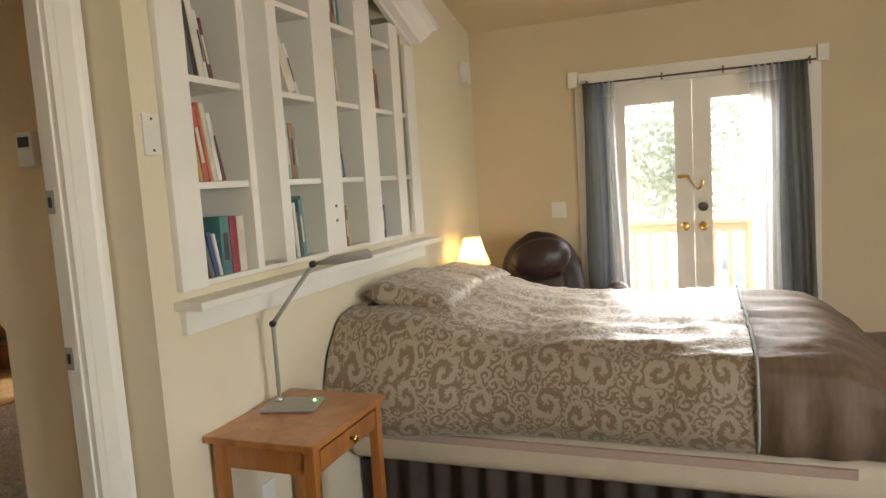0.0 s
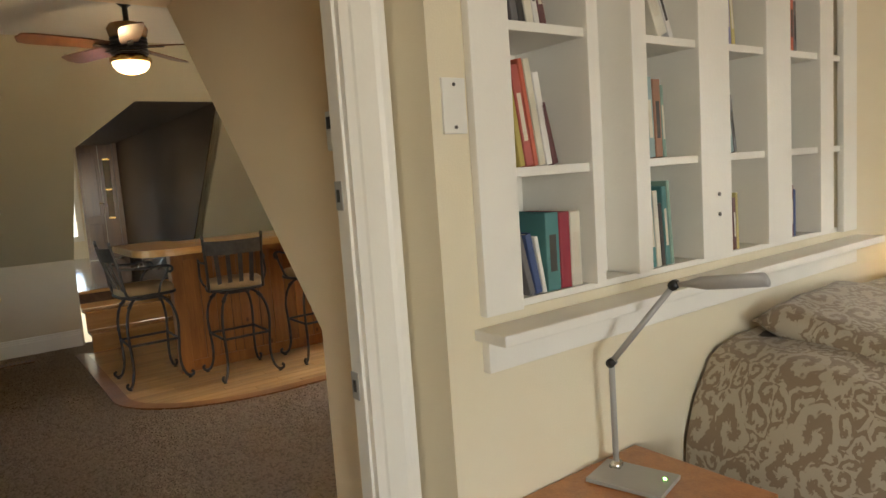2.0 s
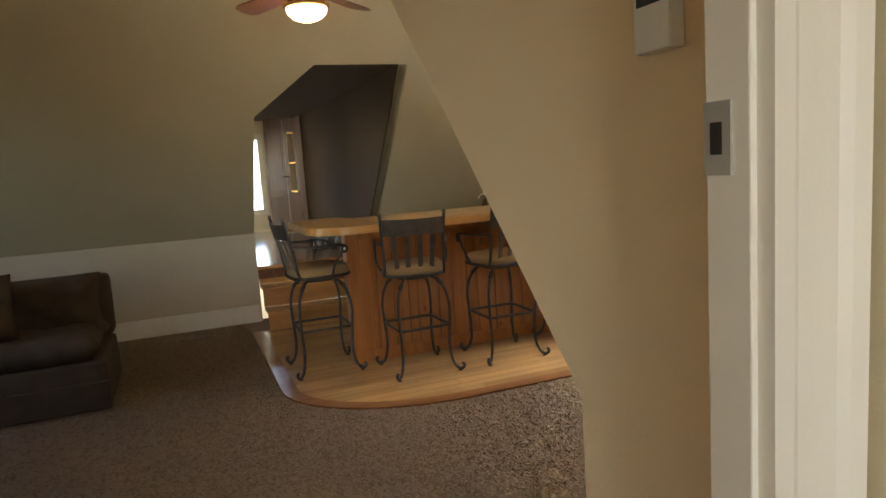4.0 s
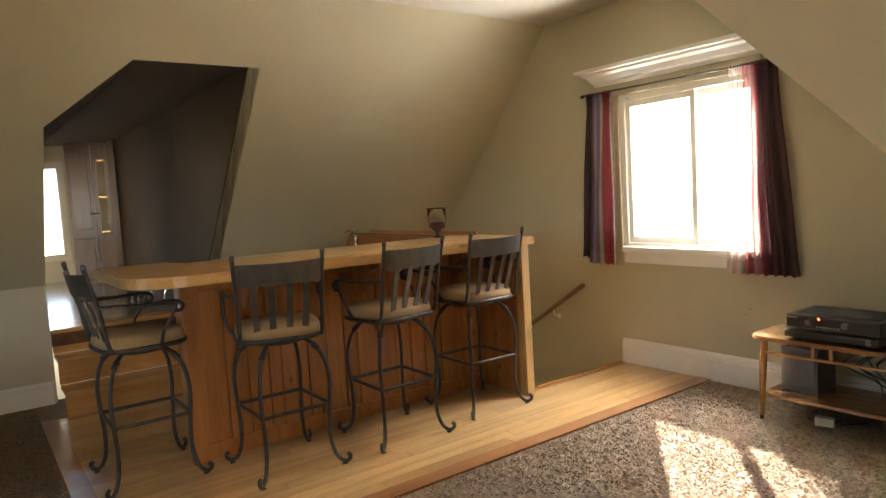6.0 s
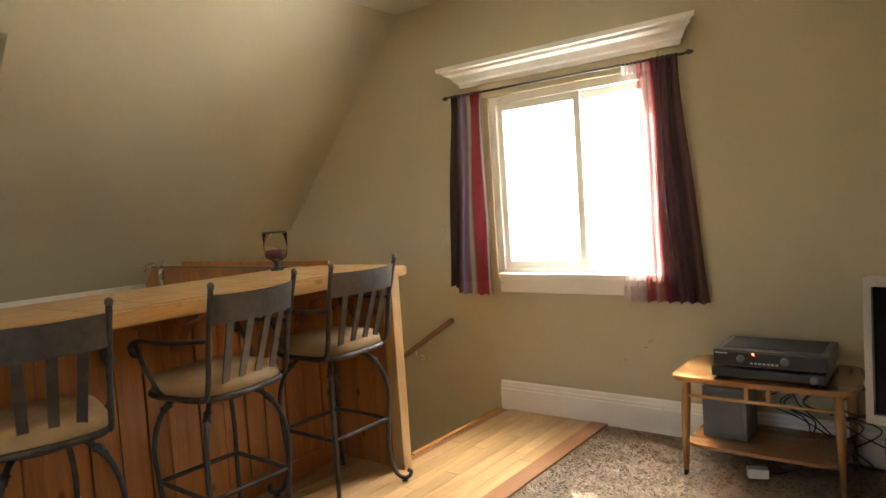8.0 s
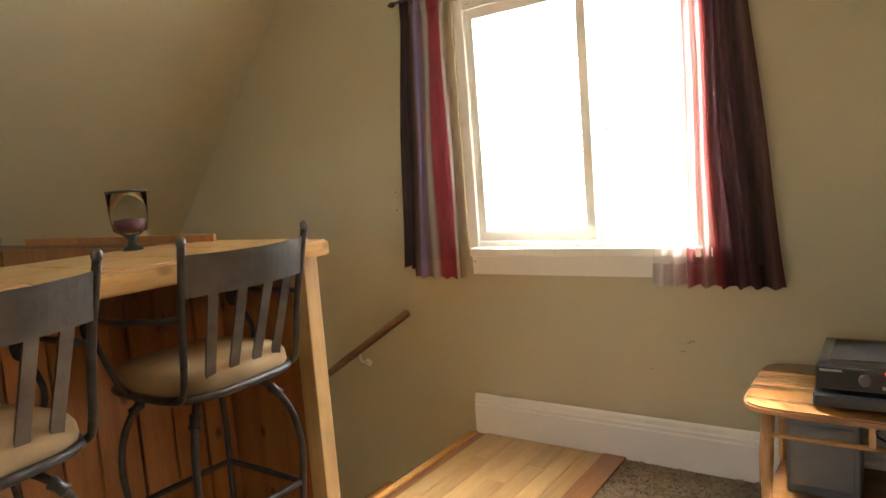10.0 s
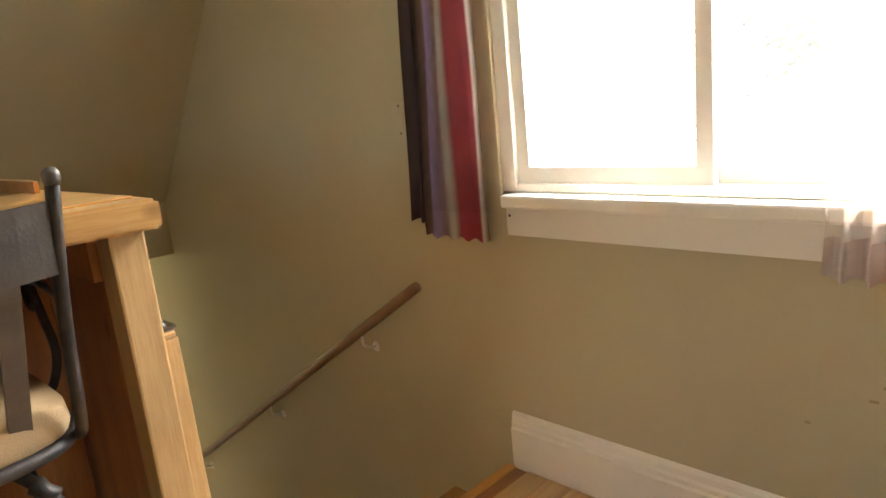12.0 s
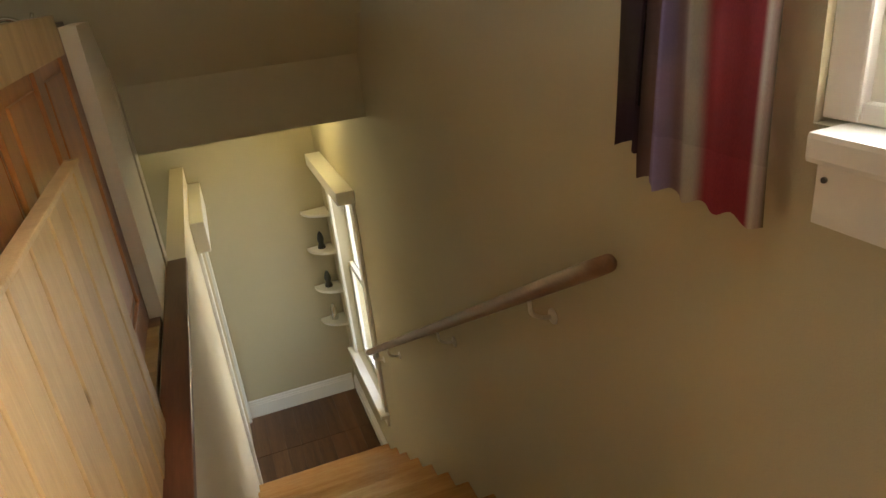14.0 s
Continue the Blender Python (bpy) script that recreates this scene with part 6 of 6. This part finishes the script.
for a, b, pa, pb in ((-0.55, 0.0585, -0.345, -0.048), (0.0605, 0.66, 0.168, 0.46)):
    lf = part("leaf", pierced(1, BY + 0.03, BY + 0.075, a, b, 0.025, 1.976, [(pa, pb, 0.30, 1.845)]), WHITE, fd)
    part("glazing_bead", pierced(1, BY + 0.024, BY + 0.03, pa - 0.025, pb + 0.025, 0.275, 1.87, [(pa, pb, 0.30, 1.845)]), WHITE, lf)
    part("pane", cube(pa, pb, BY + 0.05, BY + 0.056, 0.30, 1.845), PANE, lf).visible_shadow = False
for x in (0.005, 0.115):
    kn = part("knob", turned(lathe([(0.026, 0), (0.026, 0.006), (0.011, 0.012), (0.011, 0.03), (0.026, 0.04), (0.028, 0.055), (0.015, 0.064)], 20), pose(x, BY + 0.03, 1.055, 90)), BRASS, fd, "polished brass knob", smooth=True)
part("deadbolt", turned(lathe([(0.03, 0), (0.03, 0.008), (0.022, 0.014), (0.02, 0.022)], 20), pose(0.115, BY + 0.03, 1.175, 90)), STEEL, fd, smooth=True)
part("chain_plate", cube(-0.035, 0.035, BY + 0.022, BY + 0.03, 1.36, 1.382, 0.002), BRASS, fd)
part("chain", tube(smooth_line([(0.03, BY + 0.02, 1.37), (0.05, BY + 0.015, 1.33), (0.08, BY + 0.015, 1.29), (0.105, BY + 0.018, 1.30), (0.113, BY + 0.022, 1.335)], 6), 0.006, 8), BRASS, fd, smooth=True)
part("chain_anchor", cube(0.105, 0.121, BY + 0.02, BY + 0.03, 1.31, 1.345, 0.002), BRASS, fd)
rod2 = thing("curtain_rod", "thin dark curtain rod over the french doors", "curtain rod")
part("rod", tube([(-0.60, BY - 0.075, 1.995), (0.73, BY - 0.075, 1.998)], 0.006, 10), IRON, rod2, smooth=True)
for x in (-0.57, -0.11, 0.24, 0.70):
    part("bracket", tube([(x, BY - 0.022, 2.015), (x, BY - 0.075, 2.015), (x, BY - 0.075, 1.975)], 0.006, 6), RAILWOOD, rod2)
curtain("curtain", "long sheer blue-grey curtain beside the french doors", -0.60, -0.395, BY - 0.075, 0.05, 2.0, 5, CURTAIN_BLUE, 0.28, 0.028, 14, group="bedroom curtains")
curtain("curtain", "long sheer blue-grey curtain drawn half over the glass", 0.385, 0.69, BY - 0.075, 0.05, 2.0, 7, CURTAIN_GREY, 0.28, 0.028, 17, flat=0.34, group="bedroom curtains")

# ---------------------------------------------------------------- foot of the stairs
lw = thing("window_3", "white double-hung stair window with a wide sill", "window", kind="structure")
x0, x1, z0, z1, y = -9.40, -8.62, -1.66, -0.12, WY
part("casing_left", cube(x0 - 0.09, x0, y - 0.02, y - 0.001, z0, z1, 0.003), WHITE, lw)
part("casing_right", cube(x1, x1 + 0.09, y - 0.02, y - 0.001, z0, z1, 0.003), WHITE, lw)
part("head", cube(x0 - 0.17, x1 + 0.13, y - 0.11, y - 0.001, z1 + 0.001, z1 + 0.085, 0.006), WHITE, lw)
part("window_sill", cube(x0 - 0.12, x1 + 0.12, y - 0.06, y + 0.1, z0 - 0.03, z0 - 0.001, 0.005), WHITE, lw)
part("apron", cube(x0 - 0.09, x1 + 0.09, y - 0.018, y - 0.001, z0 - 0.12, z0 - 0.031, 0.003), WHITE, lw)
zm = (z0 + z1) / 2
for a, b, yy in ((z0, zm + 0.02, y + 0.05), (zm - 0.02, z1, y + 0.085)):
    s = part("sash", pierced(1, yy, yy + 0.03, x0, x1, a, b, [(x0 + 0.045, x1 - 0.045, a + 0.045, b - 0.045)]), WHITE, lw)
    part("pane", cube(x0 + 0.045, x1 - 0.045, yy + 0.012, yy + 0.018, a + 0.045, b - 0.045), PANE, s).visible_shadow = False
for i, z in enumerate((-1.50, -1.20, -0.86, -0.55)):
    sh = thing("corner_shelf", "small rounded white shelf in the stair corner", "shelf", (-9.80, WY, z), group="corner shelves")
    out = [(0, 0)] + [(0.02 + 0.19 * math.sin(a), -0.20 * math.cos(a) - 0.0) for a in np.linspace(0, math.pi / 2, 9)]
    part("board", prism(out, 2, 0, 0.02), WHITE, sh)
    if i < 3:
        o = thing("figurine", "small dark ornament on a corner shelf", "ornament", (-9.72, WY - 0.09, z + 0.0205), group="shelf ornaments")
        part("body", lathe([(0.03, 0), (0.032, 0.01), (0.02, 0.04), (0.028, 0.08), (0.018, 0.12), (0.006, 0.14)], 14), BLACK if i else CHROME, o, smooth=True)
cs = thing("door_frame", "white cased opening at the foot of the stairs", "door frame", kind="structure")
part("casing", cube(-8.98, -8.87, 4.131, 4.152, LZ, -0.35, 0.004), WHITE, cs)
part("casing", cube(-9.79, -9.72, 4.131, 4.152, LZ, -0.35, 0.004), WHITE, cs)
part("casing_head", cube(-9.79, -8.84, 4.131, 4.215, -0.349, -0.15, 0.006), WHITE, cs)
fixture = thing("ceiling_light", "small round lit ceiling light over the landing", "ceiling light", (-9.05, 4.75, 0.50))
part("base", lathe([(0.07, -0.02), (0.075, 0.0)], 20), WHITE, fixture, smooth=True)
part("diffuser", lathe([(0.068, -0.02), (0.06, -0.05), (0.035, -0.07), (0.004, -0.078)], 20), glow("lit_diffuser", (1.0, 0.82, 0.42), 1.0), fixture, smooth=True)
bulb("landing_light", (-9.05, 4.75, 0.36), 1.0, (1.0, 0.84, 0.40), 0.06)
# ---------------------------------------------------------------- outside
# leaf, bark and cedar colours are paled: bright haze mixed into them
LEAF = surface("spring_leaves", (0.42, 0.43, 0.36), (0.58, 0.58, 0.52), 4, 0.6, bump=0.1, vary=0.2)
BARK = surface("grey_bark", (0.42, 0.39, 0.36), (0.56, 0.53, 0.50), 14, 0.9, bump=0.8, grain=40)
CEDAR = wood("cedar_deck_wood", (0.42, 0.27, 0.20), (0.54, 0.38, 0.30), 0, 0.6, 0.1, 0.0)
PICKET = surface("weathered_white_fence", (0.62, 0.60, 0.56), (0.74, 0.72, 0.68), 5, 0.8, bump=0.3)


ln_, ll_ = LEAF.node_tree.nodes, LEAF.node_tree.links
lt_, lm_ = ln_.new("ShaderNodeBsdfTranslucent"), ln_.new("ShaderNodeMixShader")
lt_.inputs["Color"].default_value = (0.46, 0.47, 0.36, 1)
lm_.inputs["Fac"].default_value = 0.55
ll_.new(ln_["Principled BSDF"].outputs["BSDF"], lm_.inputs[1])
ll_.new(lt_.outputs["BSDF"], lm_.inputs[2])
ll_.new(lm_.outputs["Shader"], ln_["Material Output"].inputs["Surface"])


def tree(x, y, h, seed, leaves, spread, label):
    """A tapered trunk, forking limbs and many small leaf clumps."""
    r = random.Random(seed)
    t = thing("tree", label, "tree", (x, y, -3.0), group="yard trees")
    trunk = [Vector((0, 0, 0)), Vector((r.uniform(-.1, .1), 0, h * 0.22)), Vector((r.uniform(-.3, .3), r.uniform(-.2, .2), h * 0.45)), Vector((r.uniform(-.4, .4), 0, h * 0.8))]
    bms = [tube(smooth_line(trunk, 4), 0.2, 8, radii=[0.016 * h * (1 - 0.8 * i / 12) for i in range(13)])]
    tips = []
    for i in range(15):
        f = r.uniform(0.25, 0.95)
        base = trunk[1].lerp(trunk[3], f)
        a, l = r.uniform(0, 6.28), spread * r.uniform(0.5, 1.0) * (1.1 - 0.5 * f)
        e = base + Vector((math.cos(a) * l, math.sin(a) * l, l * r.uniform(0.15, 0.7)))
        mid = base.lerp(e, 0.5) + Vector((0, 0, -0.08 * l))
        bms.append(tube(smooth_line([base, mid, e], 3), 0.05, 5, radii=[0.006 * h * (1 - 0.8 * k / 6) for k in range(7)]))
        for q in range(5):
            b2 = base.lerp(e, r.uniform(0.35, 1))
            e2 = b2 + Vector((r.uniform(-1, 1), r.uniform(-1, 1), r.uniform(-0.2, 0.8))) * spread * 0.28
            bms.append(tube([b2, b2.lerp(e2, 0.5) + Vector((0, 0, 0.05)), e2], 0.02, 4, radii=[0.0028 * h, 0.002 * h, 0.001 * h]))
            tips += [b2.lerp(e2, 0.5), e2]
    part("trunk", join(*bms), BARK, t, smooth=True)
    vs, fs = [], []
    for c in tips:
        for _ in range(leaves):
            p = c + Vector((r.gauss(0, 1), r.gauss(0, 1), r.gauss(0, 0.8))) * spread * 0.16
            d, e = Vector((r.gauss(0, 1), r.gauss(0, 1), r.gauss(0, 1))).normalized(), Vector((r.gauss(0, 1), r.gauss(0, 1), r.gauss(0, 1))).normalized()
            s = r.uniform(0.07, 0.16)
            k = len(vs)
            vs += [p - d * s, p + e * s * 0.5, p + d * s, p - e * s * 0.5]
            fs.append((k, k + 1, k + 2, k + 3))
    if vs:
        me = bpy.data.meshes.new("crown")
        me.from_pydata([tuple(v) for v in vs], [], fs)
        me.materials.append(LEAF)
        ob = new("crown", me)
        ob.parent = t
    return t


tree(-8.5, 15.0, 7.5, 3, 0, 3.2, "bare branching tree in the yard outside")
tree(-3.0, 34.0, 8.0, 5, 30, 3.4, "leafy tree beyond the yard fence")
tree(-12.0, 26.0, 9.0, 6, 30, 3.8, "leafy tree beyond the yard fence")
# the tree at (-13.7, 10.8) is made up, to keep sun off the stairs
tree(-13.7, 10.8, 10.0, 12, 60, 2.2, "unseen leafy tree added to shade the stair window")
tree(-0.9, 17.0, 8.5, 8, 44, 3.4, "leafy tree seen from the bedroom")
tree(3.2, 20.0, 9.0, 9, 44, 3.8, "leafy tree seen from the bedroom")
tree(-7.5, 31.0, 9.5, 10, 30, 4.2, "leafy tree far across the yard")
tree(1.2, 30.0, 10.0, 11, 44, 4.4, "leafy tree far across the yard")
fence = thing("picket_fence", "pale weathered picket fence across the yard", "fence")
pk = mesh("picket", prism([(-0.045, 0), (0.045, 0), (0.045, 1.15), (0, 1.22), (-0.045, 1.15)], 1, 0, 0.02), PICKET)
for i in range(110):
    ob = new("picket", pk)
    ob.parent, ob.matrix_local = fence, pose(-15 + i * 0.14, 18.2, -3.0)
for z in (-2.7, -2.1):
    part("fence_rail", cube(-15.2, 0.5, 18.222, 18.26, z, z + 0.09), PICKET, fence)

deck = thing("deck_railing", "reddish cedar deck railing outside the french doors", "railing", kind="")
part("deck_floor", cube(-2.2, 3.0, BY + 0.16, 6.6, -0.14, -0.04), CEDAR, deck)
part("cap_rail", cube(-2.2, 3.0, 6.48, 6.62, 0.90, 0.94, 0.006), CEDAR, deck)
part("lower_rail", cube(-2.2, 3.0, 6.53, 6.57, 0.08, 0.12), CEDAR, deck)
part("upper_rail", cube(-2.2, 3.0, 6.53, 6.57, 0.82, 0.899), CEDAR, deck)
for i in range(37):
    part("baluster", cube(-2.18 + i * 0.14, -2.145 + i * 0.14, 6.535, 6.565, 0.12, 0.82), CEDAR, deck)
for x in (-1.5, 0.55, 2.4):
    part("post", cube(x - 0.045, x + 0.045, 6.50, 6.60, -0.04, 0.899, 0.004), CEDAR, deck)
    part("stilt", cube(x - 0.06, x + 0.06, 6.48, 6.60, -3.0, -0.14), CEDAR, deck)
# added roof, out of view, that stops sun coming through the french doors
structure("roof_porch", prism([(BY + 0.16, 2.84), (7.6, 2.72), (7.6, 2.80), (BY + 0.16, 2.94)], 0, -2.4, 3.8), WHITE, "unseen roof added above the deck to keep sun off the bed", "roof")

# ---------------------------------------------------------------- floors, piece by piece
def edge_y(x):
    """Where the wooden floor begins, for a given x: straight, then round toward the window wall."""
    if x < -5.45:
        return 1.345
    f = min((x + 5.45) / 0.75, 1.0)
    return 1.345 + 1.05 * (1 - math.sqrt(max(1 - f * f, 0.0)))


def inner_y(x):
    """The inner edge of the dark border."""
    f = min(max((x + 5.45) / 0.65, 0.0), 1.0)
    return 1.445 + 0.95 * (1 - math.sqrt(1 - f * f))


oak = structure("floor_oak", prism([(-7.30, 1.36)] + [(x, edge_y(x) + 0.01) for x in np.linspace(-5.5, -4.702, 14)] + [(-4.702, WY - 0.023), (-5.449, WY - 0.023), (-5.449, 4.04), (-7.30, 4.04)], 2, 0.0005, 0.004), BORDER, "golden oak strip floor round the bar, dark border", "floor")
rp = random.Random(3)
PLANK = {}
x = -4.80
while x > -7.2:
    w = 0.083
    xa = x - w
    lo, hi = inner_y(xa) - 0.02, (WY - 0.024 if xa > -5.449 else 4.04)
    y = lo
    while y < hi - 0.02:
        ln = min(rp.choice((0.6, 0.8, 1.0, 1.2)) * (rp.uniform(0.5, 1) if y == lo else 1), hi - y)
        if hi - y - ln < 0.15:
            ln = hi - y
        key = round(ln, 3)
        if key not in PLANK:
            PLANK[key] = mesh("plank", cube(-w + 0.0012, -0.0, 0.0006, ln - 0.0006, 0, 0.008, 0.0012, 1), OAKFLOOR)
        ob = new("plank", PLANK[key])
        ob.parent, ob.matrix_local = oak, pose(x, y, 0.003)
        y += ln
    x -= w
outer = [(-7.30, 1.345)] + [(-5.45 + 0.75 * math.sin(a), 2.395 - 1.05 * math.cos(a)) for a in np.linspace(0, math.pi / 2, 25)] + [(-4.70, WY - 0.024)]
inner = [(-7.30, 1.445)] + [(-5.45 + 0.65 * math.sin(a), 2.395 - 0.95 * math.cos(a)) for a in np.linspace(0, math.pi / 2, 25)] + [(-4.80, WY - 0.024)]
bm = bmesh.new()
rows = [[bm.verts.new((*p, z)) for p, z in ((o, 0.002), (o, 0.0135), (i, 0.0135), (i, 0.002))] for o, i in zip(outer, inner)]
for a, b in zip(rows, rows[1:]):
    for q in range(4):
        bm.faces.new((a[q], b[q], b[(q + 1) % 4], a[(q + 1) % 4]))
bm.faces.new(rows[0]), bm.faces.new(rows[-1][::-1])
bmesh.ops.recalc_face_normals(bm, faces=bm.faces[:])
part("border", bm, BORDER, oak, "dark walnut border strip")
nose = part("stair_nosing", cube(-5.462, -5.43, 4.144, WY - 0.024, -0.03, 0.013, 0.004), STEPWOOD, oak)

lp = None
for ob in list(bpy.data.objects):
    if ob.name == "floor_landing":
        lp = ob
for i in range(8):
    for k in range(2):
        part("plank", cube(-9.795 + k * 0.56 + 0.0, -9.237 + k * 0.56 - 0.001, 4.14 + i * 0.117, 4.256 + i * 0.117, LZ - 0.004, LZ + 0.002, 0.001, 1), DARKFLOOR, lp)

# shag carpet: short tufts over the part that the walk passes
rng = np.random.default_rng(4)


def tufts(x0, x1, y0, y1, n, keep):
    xs, ys = rng.uniform(x0, x1, n), rng.uniform(y0, y1, n)
    ok = keep(xs, ys)
    xs, ys = xs[ok], ys[ok]
    m = len(xs)
    h, a = rng.uniform(0.004, 0.011, m), rng.uniform(0, 2 * np.pi, m)
    clump = np.sin(xs * 37 + 3 * np.sin(ys * 29)) * np.cos(ys * 41 + 2 * np.sin(xs * 23))
    h *= 1 + 0.35 * clump
    dx, dy = rng.normal(0, 0.012, m) + 0.006 * clump, rng.normal(0, 0.012, m)
    w = rng.uniform(0.007, 0.012, m)
    v = np.empty((m, 5, 3))
    for j in range(4):
        b = a + j * np.pi / 2
        v[:, j] = np.stack([xs + np.cos(b) * w, ys + np.sin(b) * w, np.full(m, 0.0)], 1)
    v[:, 4] = np.stack([xs + dx, ys + dy, h], 1)
    f = (np.array([[0, 1, 4], [1, 2, 4], [2, 3, 4], [3, 0, 4]])[None] + 5 * np.arange(m)[:, None, None]).reshape(-1, 3)
    me = bpy.data.meshes.new("carpet_pile")
    me.from_pydata(v.reshape(-1, 3).tolist(), [], f.tolist())
    me.materials.append(PILE)
    ob = new("carpet_pile", me)
    return tagged(ob, "thick mottled brown shag carpet pile", "carpet", kind="stuff")


PILE = surface("shag_pile", (0.27, 0.20, 0.138), (0.44, 0.345, 0.255), 40, 0.95, bump=0.1)
pn, pl = PILE.node_tree.nodes, PILE.node_tree.links
thru, both = pn.new("ShaderNodeBsdfTranslucent"), pn.new("ShaderNodeMixShader")
thru.inputs["Color"].default_value = (0.49, 0.395, 0.295, 1)
both.inputs["Fac"].default_value = 0.55
pl.new(pn["Principled BSDF"].outputs["BSDF"], both.inputs[1])
pl.new(thru.outputs["BSDF"], both.inputs[2])
pl.new(both.outputs["Shader"], pn["Material Output"].inputs["Surface"])


def on_carpet(x, y):
    f = np.clip((x + 5.45) / 0.75, 0, 1)
    e = np.where(x < -5.45, 1.345, 1.345 + 1.05 * (1 - np.sqrt(np.clip(1 - f * f, 0, None))))
    return ((y < e - 0.005) | (x > -4.698)) & ~((x < -5.7) & (y < 0.32) & (x > -6.65))


tufts(-5.7, -2.0, -0.4, WY - 0.03, 95000, on_carpet)
tufts(-7.75, -5.7, 0.3, 1.36, 9000, on_carpet)

# made-up windows behind the walk, openings for the two fill lamps
w4 = thing("window_4", "made-up white window frame opposite the gable, for fill light", "window", kind="structure")
part("window_frame", pierced(1, Y0 - 0.002, Y0 + 0.02, -5.74, -4.06, 0.76, 2.24, [(-5.65, -4.15, 0.85, 2.15)]), WHITE, w4)
w5 = thing("window_5", "made-up white window frame in the bedroom side wall, for fill light", "window", kind="structure")
part("window_frame", pierced(0, 3.578, 3.602, -1.09, 0.59, 0.76, 2.24, [(-1.0, 0.5, 0.85, 2.15)]), WHITE, w5)
